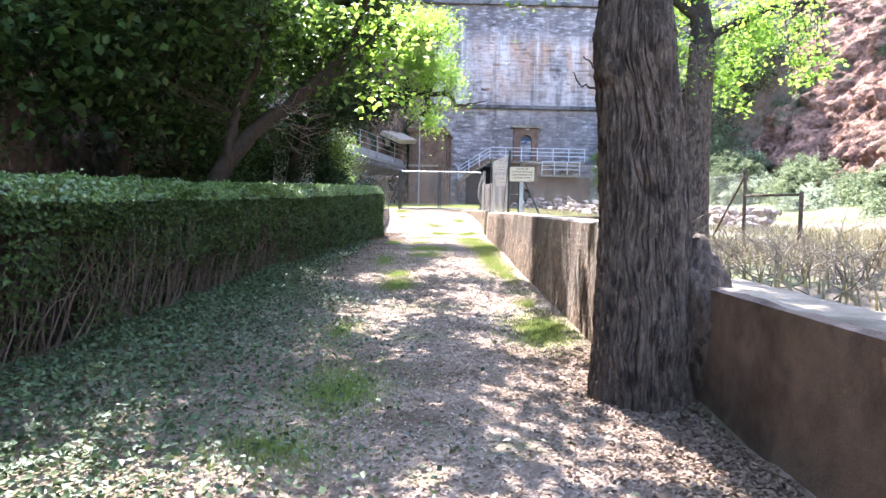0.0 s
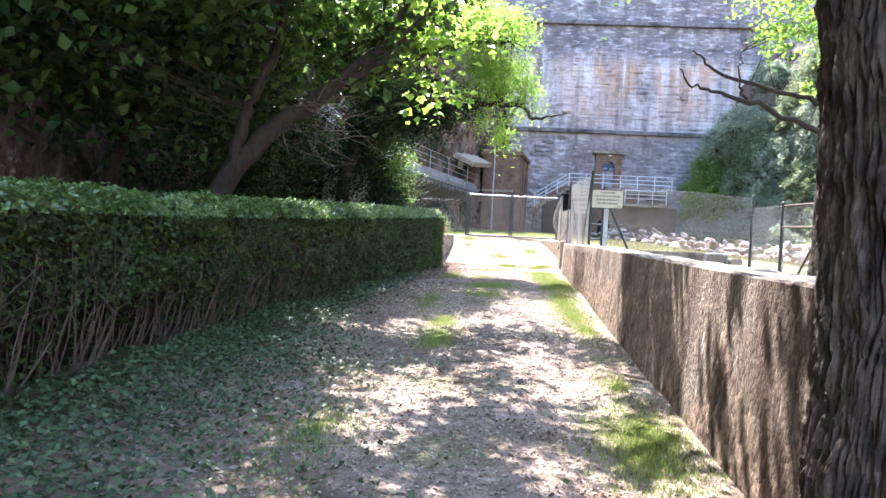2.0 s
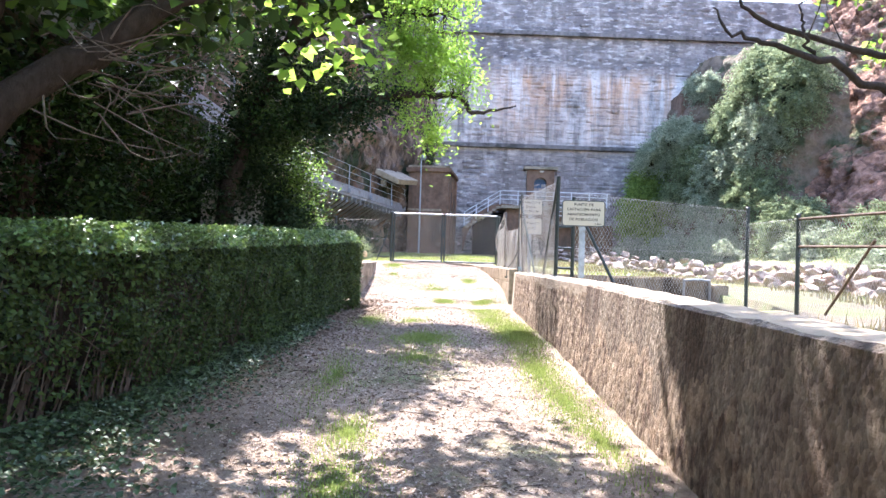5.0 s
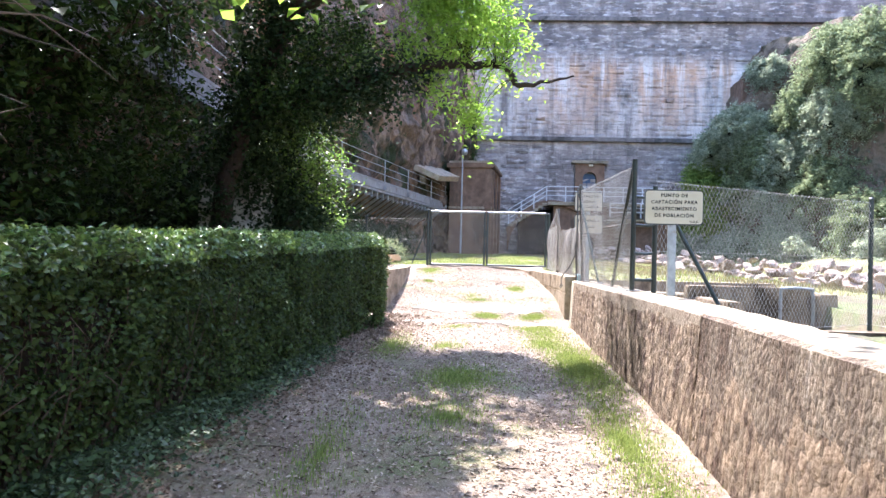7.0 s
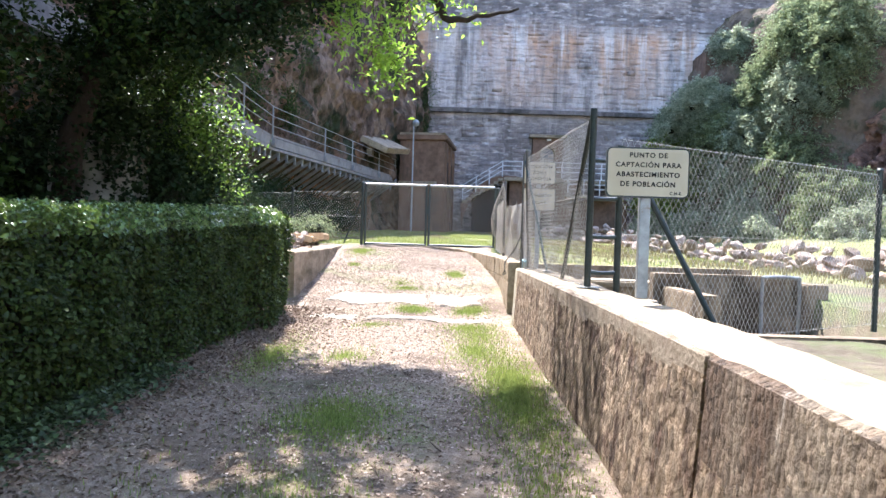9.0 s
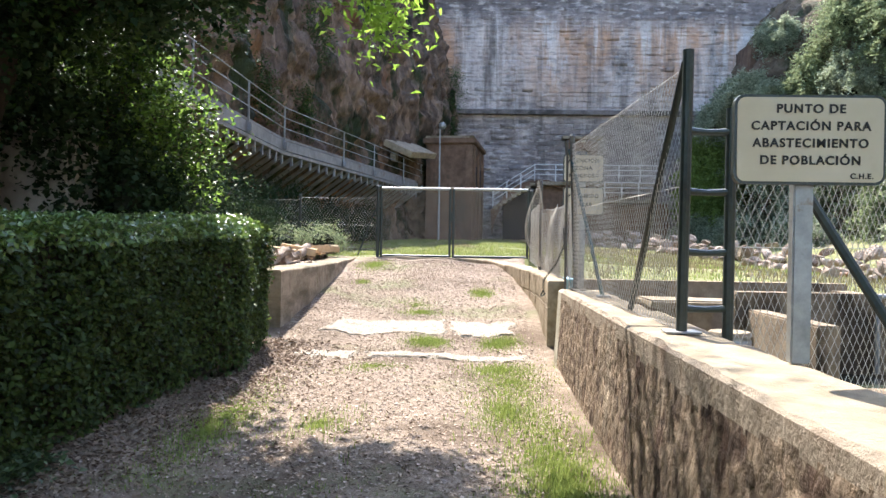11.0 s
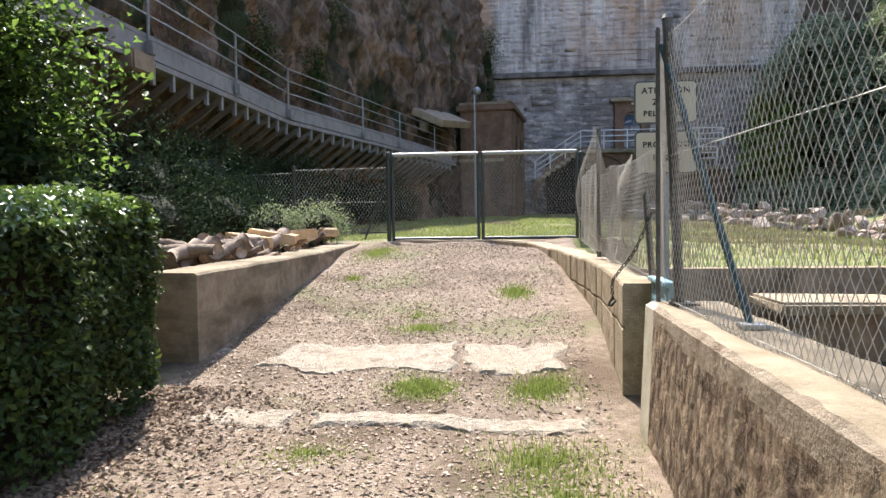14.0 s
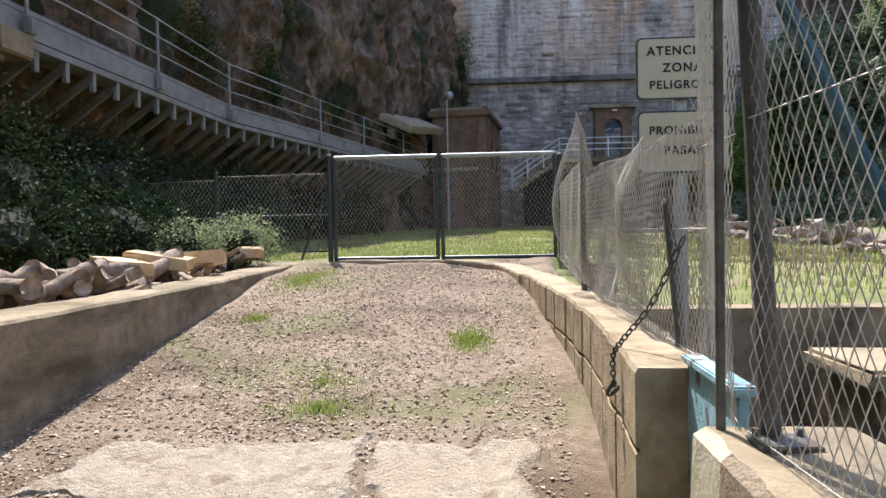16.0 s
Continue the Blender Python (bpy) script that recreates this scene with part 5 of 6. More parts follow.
def build_hedge():
    h = thing("hedge", "clipped evergreen hedge, leafy on top and twiggy below", "hedge")
    ys = np.linspace(-8, 21.6, 200)
    fx = hedge_x(ys) - 0.16
    z0, z1 = ground_z(hedge_x(ys), ys), hedge_top(ys) - 0.10
    jig = fbm(ys * 2, ys * 0, ys * 0, 3, 71) * 0.06
    rows = [np.stack([fx + jig - 0.15, ys, z0 - 0.05], 1), np.stack([fx + jig, ys, z0 + 0.6], 1), np.stack([fx + jig, ys, z1 - 0.06], 1), np.stack([fx - 0.1, ys, z1], 1), np.stack([fx - 1.0, ys, z1], 1), np.stack([fx - 1.1, ys, z0 - 0.05], 1)]
    v = np.stack(rows, 0)
    n = len(ys)
    f = [tuple(q) for q in grid_faces(6, n)] + [tuple(j * n + n - 1 for j in range(6)), tuple(j * n for j in reversed(range(6)))]
    # hedge core: brown twigs darkened to stand for the shade within
    part("core", (v.reshape(-1, 3), f), surface("hedge_core", (0.012, 0.010, 0.006), (0.045, 0.032, 0.02), scale=25, bump=1.0, bump_scale=40), h, "twiggy inside with its shade painted in")
    # leaves on the front, top and end
    def put(nf, where):
        y = 21.78 - (1 - rng.uniform(0, 1, nf) ** 0.85) * 21.5
        if where == "front":
            q = rng.uniform(0.0, 1.0, nf) ** 0.75
            keep = (q > 0.35) | (rng.uniform(0, 1, nf) < 0.5 + 0.5 * np.clip((y - 11) / 5, 0, 1))
            gap = fbm(y * 1.1, q * 1.6, y * 0, 3, 77) + 0.25 * np.clip((12 - y) / 6, -1, 1)
            keep &= (gap < 0.06 + 0.3 * np.clip((y - 12) / 4, 0, 1)) | (q > 0.74) | (rng.uniform(0, 1, nf) < 0.3)
            y, q = y[keep], q[keep]
            zb, zt = ground_z(hedge_x(y), y), hedge_top(y)
            bulge = fbm(y * 1.6, q * 2.2, y * 0, 4, 72) * 0.15
            x = hedge_x(y) - 0.04 + bulge + rng.normal(0, 0.035, len(y)) - 0.12 * np.clip((q - 0.9) / 0.1, 0, 1) - 0.16 * np.clip((0.5 - q) / 0.5, 0, 1) * (1 - np.clip((y - 12) / 3, 0, 1))
            z = zb + (zt - zb) * q
            up = np.tile([[0.75, -0.25, 0.65]], (len(y), 1))
        elif where == "top":
            q = rng.uniform(0, 1, nf)
            x = hedge_x(y) - 0.02 - 1.25 * q
            z = hedge_top(y) + fbm(x * 2.0, y * 2.0, y * 0, 4, 73) * 0.06 + rng.normal(0, 0.022, nf) - 0.08 * np.clip((0.06 - q) / 0.06, 0, 1)
            up = np.tile([[0.1, 0, 1.0]], (nf, 1))
        else:
            q, w = rng.uniform(0.05, 1, nf), rng.uniform(0, 1.25, nf)
            y = 21.74 + fbm(w * 2, q * 2, q * 0, 3, 74) * 0.08 + rng.normal(0, 0.03, nf)
            x = hedge_x(y) - w
            zb, zt = ground_z(x, y), hedge_top(y)
            z = zb + (zt - zb) * q
            up = np.tile([[0.3, 0.5, 0.5]], (nf, 1))
        return np.stack([x, y, z], 1), up
    for nm, nf in (("front", 115000), ("top", 62000), ("end", 9000)):
        c, up = put(nf, nm)
        # top and rim get the lighter leaves, sunlight painted into their colour
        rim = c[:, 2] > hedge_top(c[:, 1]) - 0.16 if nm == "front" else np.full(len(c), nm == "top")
        for at, leaf in ((rim, L_HEDGE_LIT), (~rim, L_HEDGE)):
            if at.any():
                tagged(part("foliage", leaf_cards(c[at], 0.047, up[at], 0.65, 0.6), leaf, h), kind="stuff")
    # stems seen in the bare lower half
    st = []
    for i in range(460):
        y = 2.0 + 13.5 * rng.uniform(0, 1) ** 0.8
        x = float(hedge_x(y)) - rng.uniform(0.0, 0.2)
        zb = float(ground_z(x, y))
        p = np.array([(x - 0.1, y, zb - 0.03), (x - 0.02 + rng.normal(0, 0.04), y + rng.normal(0, 0.13), zb + 0.4), (x + 0.06 + rng.normal(0, 0.05), y + rng.normal(0, 0.3), zb + rng.uniform(0.5, 1.05))])
        st.append(tube(spline(p, 6), np.linspace(0.009, 0.003, 6), 4, False))
    tagged(part("stem_mass", joined(st), M_TWIG, h), kind="stuff")


build_hedge()


# ---- trees ----
def crown_points(blobs, clusters, per, spread, shell=0.55):
    """Leaf places in clumps inside ellipsoids."""
    vol = np.array([b[3] * b[4] * b[5] for b in blobs]) ** 0.75
    pick = rng.choice(len(blobs), clusters, p=vol / vol.sum())
    B = np.array(blobs)[pick]
    d = rng.normal(0, 1, (clusters, 3))
    d /= np.linalg.norm(d, axis=1)[:, None]
    c = B[:, :3] + d * B[:, 3:] * (shell + (1 - shell) * rng.uniform(0, 1, (clusters, 1)))
    p = np.repeat(c, per, 0) + rng.normal(0, 1, (clusters * per, 3)) * spread * np.repeat(rng.uniform(0.6, 1.3, (clusters, 1)), per, 0)
    return c, p


def limb_tube(points, r0, r1, n=24, seg=10, wob=0.02):
    p = spline(points, n)
    p[1:-1] += rng.normal(0, wob, (n - 2, 3))
    return tube(p, np.linspace(r0, r1, n), seg)


def twigs_to(starts, ends, r=0.012):
    out = []
    for a, b in zip(starts, ends):
        m = (a + b) / 2 + rng.normal(0, 0.12, 3) + np.array([0, 0, 0.08])
        out.append(tube(spline([a, m, b], 6), np.linspace(r, r * 0.25, 6), 4, False))
    return out


def tree(name, label, limbs, blobs, clusters, per, spread, size, leafmat, width=0.6, tilt=0.8, shell=0.5, bark=None, hang=0.0):
    """limbs: lists of points with two radii, the first being the trunk; blobs: ellipsoids of the crown."""
    t = thing(name, label, "tree")
    pts = []
    for i, (line, r0, r1) in enumerate(limbs):
        part("trunk" if i == 0 else "limb", limb_tube(line, r0, r1), bark or M_BARK, t, "", True)
        pts.append(spline(line, 12)[3:])
    pts = np.vstack(pts)
    c, p = crown_points(blobs, clusters, per, spread, shell)
    if hang:
        p[:, 2] -= np.abs(rng.normal(0, hang, len(p)))
    near_c = c[rng.permutation(len(c))[:160]]
    st = np.array([pts[np.argmin(((pts - q) ** 2).sum(1))] for q in near_c])
    tagged(part("twig_mass", joined(twigs_to(st, near_c, 0.009)), M_LIMB, t), kind="stuff")
    tagged(part("crown", leaf_cards(p, size, None, tilt, width), leafmat, t), kind="stuff")
    return t


# fig-like tree over the hedge
tree("fig_tree", "dark broad-leaved tree leaning over the hedge", [
    ([(-3.9, 11.6, 0.4), (-3.65, 11.65, 1.5), (-3.3, 11.72, 2.3), (-2.75, 12.0, 3.0), (-2.15, 12.3, 3.55), (-1.54, 12.62, 4.35), (-1.2, 12.7, 5.2)], 0.19, 0.045),
    ([(-3.3, 11.72, 2.3), (-3.25, 11.8, 3.0), (-2.9, 11.8, 3.8), (-2.6, 11.6, 5.2)], 0.10, 0.035),
    ([(-5.5, 12.0, 0.5), (-5.2, 12.1, 2.2), (-4.9, 12.1, 3.0), (-4.2, 12.1, 3.8), (-3.9, 12.0, 4.9)], 0.12, 0.05),
    ([(-2.15, 12.3, 3.55), (-1.75, 12.3, 3.75), (-1.2, 12.2, 4.25), (-0.9, 12.2, 4.7)], 0.05, 0.015),
    ([(-2.5, 12.8, 3.5), (-2.2, 12.9, 3.9), (-2.3, 13.1, 4.6)], 0.06, 0.03)],
    [(-2.2, 12.9, 4.1, 0.8, 0.7, 0.6), (-1.3, 13.0, 4.5, 0.8, 0.7, 0.45), (-3.6, 12.4, 4.4, 1.3, 1.5, 1.0), (-4.6, 11.5, 3.6, 1.3, 2.0, 1.1), (-4.8, 9.0, 3.8, 1.3, 2.0, 1.3), (-3.2, 9.4, 4.6, 1.0, 1.8, 0.8)],
    250, 30, 0.27, 0.15, L_DARK, 0.75, 0.8, 0.5, M_LIMB)
fig = bpy.data.objects["fig_tree"]
c, p = crown_points([(-1.15, 13.1, 4.6, 1.1, 0.9, 0.45), (-0.9, 13.2, 3.75, 0.35, 0.4, 0.35)], 50, 12, 0.2, 0.3)
tagged(part("young_leaves", leaf_cards(p, 0.13, None, 0.6, 0.85), L_FRESH, fig, "fresh bright leaves"), kind="stuff")
# dark mass of trees behind the hedge
tree("laurel", "dense dark evergreen tree behind the hedge", [([(-6.5, 8.0, 0.4), (-6.3, 8.1, 2.5), (-6.0, 8.3, 4.5), (-5.7, 8.4, 6.5)], 0.2, 0.08), ([(-6.2, 8.1, 2.5), (-5.2, 7.6, 3.6), (-4.4, 7.4, 4.2)], 0.1, 0.04)],
     [(-6.0, 7.0, 3.6, 1.8, 2.6, 2.0), (-5.2, 5.0, 3.4, 1.3, 2.0, 1.4), (-6.2, 10.0, 5.5, 2.2, 2.6, 2.2), (-5.6, 6.4, 5.6, 1.4, 2.6, 1.3), (-6.0, 3.0, 3.6, 1.8, 2.5, 2.0), (-5.6, 12.0, 6.6, 2.0, 2.4, 1.6)], 700, 46, 0.28, 0.105, L_DARK)
tree("laurel", "dense dark evergreen tree beside the ivy-grown pillar", [([(-6.2, 17.5, 0.9), (-6.0, 17.4, 3.0), (-5.6, 17.2, 5.0), (-5.0, 17.0, 7.0)], 0.2, 0.08), ([(-6.0, 17.4, 3.0), (-5.0, 17.8, 4.2), (-4.0, 18.4, 5.0)], 0.1, 0.04)],
     [(-5.6, 16.5, 2.6, 1.4, 2.2, 1.5), (-5.4, 16.5, 4.8, 1.8, 2.4, 1.6), (-5.4, 19.5, 3.6, 1.5, 2.0, 1.8), (-4.2, 17.6, 5.6, 1.5, 2.2, 1.1), (-6.0, 21.0, 5.4, 1.6, 1.8, 1.6)], 620, 46, 0.26, 0.10, L_DARK)
# tree with the long drooping branch over the track
tree("ash_tree", "tree with fresh drooping leaves and a long branch over the track", [
    ([(-4.1, 20.6, 0.8), (-4.0, 20.5, 2.4), (-3.6, 20.4, 4.0), (-2.9, 20.3, 5.6), (-2.4, 20.2, 7.2)], 0.2, 0.07),
    ([(-3.6, 20.4, 4.0), (-2.2, 20.3, 4.45), (-1.0, 20.2, 4.75), (-0.25, 20.2, 4.88), (0.43, 20.2, 4.78), (0.72, 20.2, 4.52), (1.1, 20.2, 4.6), (1.5, 20.2, 4.69)], 0.11, 0.012),
    ([(-2.9, 20.3, 5.6), (-1.4, 20.1, 6.2), (0.1, 20.0, 6.3)], 0.07, 0.025)],
    [(-0.05, 20.2, 5.4, 0.6, 0.6, 0.45), (0.6, 20.2, 5.3, 0.5, 0.45, 0.3), (-0.5, 20.1, 5.9, 0.7, 0.7, 0.5), (-0.05, 20.2, 4.3, 0.22, 0.28, 0.5), (0.35, 20.2, 4.75, 0.3, 0.3, 0.3), (-0.3, 20.0, 6.7, 1.2, 1.2, 0.4), (-0.7, 20.2, 5.2, 0.6, 0.5, 0.4), (0.1, 20.2, 5.7, 0.7, 0.5, 0.4), (-0.5, 20.2, 4.5, 0.35, 0.3, 0.45), (0.75, 20.2, 4.95, 0.3, 0.3, 0.25)],
    200, 46, 0.15, 0.095, L_FRESH, 0.34, 0.9, 0.3, M_LIMB, 0.10)
tree("laurel", "glossy evergreen overhanging the end of the hedge", [([(-4.4, 22.4, 1.0), (-4.2, 22.5, 2.4), (-3.7, 22.6, 3.6), (-3.1, 22.6, 4.8)], 0.14, 0.05), ([(-3.9, 22.6, 3.2), (-3.1, 22.9, 3.6), (-2.5, 23.0, 3.7)], 0.05, 0.02)],
     [(-2.0, 20.6, 5.0, 0.9, 0.8, 0.6), (-2.8, 20.5, 4.6, 0.8, 0.8, 0.9), (-3.4, 22.5, 3.6, 0.8, 0.8, 0.9), (-2.9, 22.7, 3.0, 0.5, 0.5, 0.6), (-3.2, 21.6, 4.6, 1.2, 1.2, 0.7), (-4.4, 23.0, 3.6, 1.0, 1.3, 1.5), (-3.3, 20.6, 4.3, 0.9, 1.0, 0.5)], 420, 40, 0.20, 0.075, L_DARK, 0.6)
# clumps in a paler leaf colour that stands for sun on the laurel
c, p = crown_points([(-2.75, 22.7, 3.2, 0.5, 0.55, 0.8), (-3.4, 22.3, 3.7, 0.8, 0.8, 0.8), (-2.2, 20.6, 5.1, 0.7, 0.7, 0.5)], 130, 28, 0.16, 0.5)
tagged(part("young_leaves", leaf_cards(p, 0.075, None, 0.7, 0.6), L_MID, bpy.data.objects["laurel.002"], "leaves in a paler colour, as if sunlit"), kind="stuff")


c, p = crown_points([(-3.2, 20.4, 4.3, 0.5, 0.5, 0.4), (-2.3, 20.3, 4.5, 0.5, 0.4, 0.35), (-1.5, 20.2, 4.7, 0.5, 0.4, 0.3), (-0.9, 20.2, 4.85, 0.4, 0.35, 0.25), (-4.05, 20.35, 2.8, 0.35, 0.3, 1.5), (-3.7, 20.4, 4.4, 0.5, 0.5, 1.0), (-3.3, 20.3, 5.6, 0.6, 0.5, 1.2), (-1.9, 20.2, 4.5, 0.9, 0.4, 0.3)], 230, 44, 0.14, 0.3)
p[:, 2] -= np.abs(rng.normal(0, 0.22, len(p)))
tagged(part("ivy", leaf_cards(p, 0.075, None, 0.8, 0.8), L_IVY, bpy.data.objects["ash_tree"], "dark ivy hanging on the branch"), kind="stuff")
# paler leaves among the dark crowns, coloured as if lit
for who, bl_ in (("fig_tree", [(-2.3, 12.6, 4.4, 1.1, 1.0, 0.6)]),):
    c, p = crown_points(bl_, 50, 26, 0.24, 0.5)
    tagged(part("pale_foliage", leaf_cards(p, 0.13, None, 0.8, 0.75), L_MID, bpy.data.objects[who], "paler leaves coloured as if catching the light"), kind="stuff")
# dry tangle of twigs under the leaning limb
tw = []
for i in range(40):
    a = np.array([rng.uniform(-2.9, -2.1), 12.1 + rng.normal(0, 0.15), rng.uniform(2.7, 3.4)])
    d = np.array([rng.uniform(0.1, 0.9), rng.normal(0, 0.2), rng.normal(-0.12, 0.22)])
    tw.append(tube(spline([a, a + d * 0.5 + rng.normal(0, 0.08, 3), a + d + rng.normal(0, 0.1, 3)], 6), np.linspace(0.008, 0.002, 6), 4, False))
tagged(part("twig_mass", joined(tw), surface("pale_twig", (0.08, 0.06, 0.045), (0.20, 0.155, 0.12), scale=10, bump=0.2), bpy.data.objects["fig_tree"], "dry bare twigs"), kind="stuff")


# ---- the big tree against the wall ----
def bark_trunk(line, radii, nu, nv, seed, depth):
    p = spline(line, nv)
    r = np.interp(np.linspace(0, 1, nv), np.linspace(0, 1, len(radii)), radii)
    th = np.linspace(0, 2 * np.pi, nu, endpoint=False)
    TH, ZZ = np.meshgrid(th, p[:, 2], indexing="ij")
    rr = np.broadcast_to(r[None, :], TH.shape)
    cx, cy = np.cos(TH), np.sin(TH)
    twist = fbm(cx * 1.2, cy * 1.2, ZZ * 1.5, 3, seed) * 0.24
    ridge = 1.0 - np.clip(np.abs(fbm(np.cos(TH + twist) * 17.0, np.sin(TH + twist) * 17.0, ZZ * 3.2, 2, seed + 1)) * 3.4, 0, 1) ** 0.6
    fine = np.abs(fbm(np.cos(TH + twist) * 20, np.sin(TH + twist) * 20, ZZ * 9.0, 3, seed + 2))
    lump = fbm(cx * 0.8, cy * 0.8, ZZ * 1.2, 3, seed + 3)
    rr = rr * (1 + 0.10 * lump) + depth * (0.25 - ridge * 0.85 + fine * 0.6)
    X = p[None, :, 0] + rr * cx
    Y = p[None, :, 1] + rr * cy
    v = np.stack([X, Y, ZZ], 2).reshape(-1, 3)
    f = [(i * nv + j, ((i + 1) % nu) * nv + j, ((i + 1) % nu) * nv + j + 1, i * nv + j + 1) for i in range(nu) for j in range(nv - 1)]
    return v, f


big = thing("big_tree", "stout old tree with deeply furrowed grey-brown bark against the wall", "tree", at=(0, 0, 0))
part("trunk", bark_trunk([(1.50, 5.0, -0.05), (1.50, 5.0, 0.5), (1.50, 5.0, 1.4), (1.44, 5.0, 2.2), (1.39, 5.0, 2.7), (1.41, 5.05, 3.2), (1.45, 5.15, 4.6), (1.3, 5.3, 6.5)], [0.40, 0.315, 0.285, 0.265, 0.262, 0.215, 0.20, 0.15], 360, 460, 81, 0.036), M_BARK, big, "deeply furrowed bark")
bm = bmesh.new()
bmesh.ops.create_icosphere(bm, subdivisions=4, radius=1.0)
for v in bm.verts:
    n_ = noise.noise(v.co * 2.3) * 0.22 + noise.noise(v.co * 6) * 0.07
    q = v.co * (1 + n_)
    v.co = Vector((1.92 + q.x * 0.23, 4.98 + q.y * 0.26, 0.80 + q.z * 0.52 - q.x * 0.12))
part("burl", bm, M_BARK, big, "reddish burl swallowing the wall", True)
bm = bmesh.new()
bmesh.ops.create_icosphere(bm, subdivisions=3, radius=1.0)
for v in bm.verts:
    q = v.co * (1 + noise.noise(v.co * 2.7) * 0.3)
    v.co = Vector((1.22 + q.x * 0.11, 4.92 + q.y * 0.12, 2.5 + q.z * 0.13))
part("knot", bm, M_BARK, big, "", True)
part("limb", limb_tube([(1.40, 5.05, 3.4), (0.6, 5.2, 4.8), (-0.6, 5.6, 6.0), (-1.6, 6.4, 6.8)], 0.12, 0.04), M_BARK, big, "", True)
part("limb", limb_tube([(1.42, 5.1, 3.8), (1.5, 6.6, 5.0), (1.2, 8.6, 6.0), (0.6, 11.0, 6.6)], 0.12, 0.04), M_BARK, big, "", True)
# crown above the view, added to dapple the track with shadow
c, p = crown_points([(-1.6, 8.6, 6.6, 1.3, 2.2, 0.8), (-0.9, 11.2, 6.6, 2.0, 3.0, 0.8), (0.3, 5.9, 6.4, 2.0, 2.6, 0.9), (-3.1, 11.6, 7.0, 1.6, 1.8, 0.7), (-0.5, 15.8, 6.9, 1.2, 1.4, 0.6), (2.1, 9.6, 6.6, 2.0, 2.8, 0.8), (-0.9, 1.8, 6.4, 2.4, 2.4, 0.8)], 245, 46, 0.24, 0.2)
tagged(part("crown", leaf_cards(p, 0.16, None, 0.5, 0.8), L_MID, big), kind="stuff")

# tree beyond the wall whose low branch hangs into view
field = tree("field_tree", "tall tree beyond the wall with fresh green leaves on low branches", [
    ([(5.15, 13.8, 4.6), (5.05, 13.95, 5.8), (4.6, 14.3, 7.2)], 0.24, 0.1),
    ([(5.1, 13.8, 3.3), (4.4, 13.7, 3.52), (3.57, 13.5, 3.76), (3.1, 13.5, 3.88), (2.78, 13.5, 3.97), (2.6, 13.5, 4.2)], 0.05, 0.008),
    ([(3.57, 13.5, 3.76), (3.45, 13.5, 4.1), (3.5, 13.6, 4.5)], 0.02, 0.006),
    ([(5.1, 13.8, 3.7), (4.57, 14.0, 3.92), (3.35, 14.0, 4.25), (2.9, 14.0, 4.6)], 0.05, 0.012),
    ([(5.1, 13.8, 5.2), (4.0, 14.1, 6.3), (2.6, 14.8, 7.0), (1.0, 14.4, 7.3)], 0.11, 0.04),
    ([(5.1, 13.8, 4.9), (6.3, 13.7, 5.5), (7.4, 13.6, 5.7)], 0.10, 0.03)],
    [(4.3, 14.0, 4.9, 0.8, 0.7, 0.45), (5.3, 14.1, 4.3, 0.7, 0.8, 0.5), (6.2, 13.9, 5.2, 1.2, 1.2, 0.8), (5.9, 14.2, 3.9, 0.5, 0.5, 0.4), (4.7, 14.7, 5.9, 1.5, 1.3, 0.6), (7.0, 13.7, 4.6, 0.8, 0.8, 0.5)], 170, 30, 0.15, 0.085, L_FRESH, 0.7, 0.8, 0.2, M_LIMB)
part("lower_trunk", bark_trunk([(5.05, 13.8, 0.6), (5.05, 13.8, 1.3), (5.07, 13.8, 2.6), (5.1, 13.8, 3.8), (5.15, 13.8, 4.8)], [0.43, 0.33, 0.28, 0.27, 0.23], 120, 200, 86, 0.02), M_BARK, field, "furrowed grey-brown bark")
# high crown added above the view to shade the roadside wall
c, p = crown_points([(0.5, 14.3, 7.1, 0.7, 1.7, 0.5), (2.1, 15.6, 7.0, 1.2, 1.3, 0.6)], 66, 46, 0.25, 0.2)
tagged(part("upper_crown", leaf_cards(p, 0.15, None, 0.5, 0.8), L_MID, field), kind="stuff")


# upper crowns added above the view to dapple the track
c, p = crown_points([(-2.2, 19.0, 7.0, 1.0, 1.2, 0.5), (-2.2, 21.0, 7.2, 1.2, 1.2, 0.5), (-1.4, 22.0, 7.4, 0.8, 1.0, 0.4)], 135, 46, 0.24, 0.2)
tagged(part("upper_crown", leaf_cards(p, 0.14, None, 0.5, 0.8), L_DARK, bpy.data.objects["ash_tree"]), kind="stuff")


# further clumps added overhead, only to cast shade beside the hedge
for who, x_, y_ in (("laurel", -3.4, 11.0), ("laurel", -3.0, 9.8), ("fig_tree", -3.4, 12.6), ("fig_tree", -2.0, 18.2), ("fig_tree", -3.0, 17.0), ("laurel.001", -2.8, 22.6)):
    c, p = crown_points([(x_, y_, 7.3, 0.9, 1.4, 0.4)], 34, 46, 0.24, 0.2)
    tagged(part("upper_crown", leaf_cards(p, 0.15, None, 0.5, 0.8), L_DARK, bpy.data.objects[who]), kind="stuff")

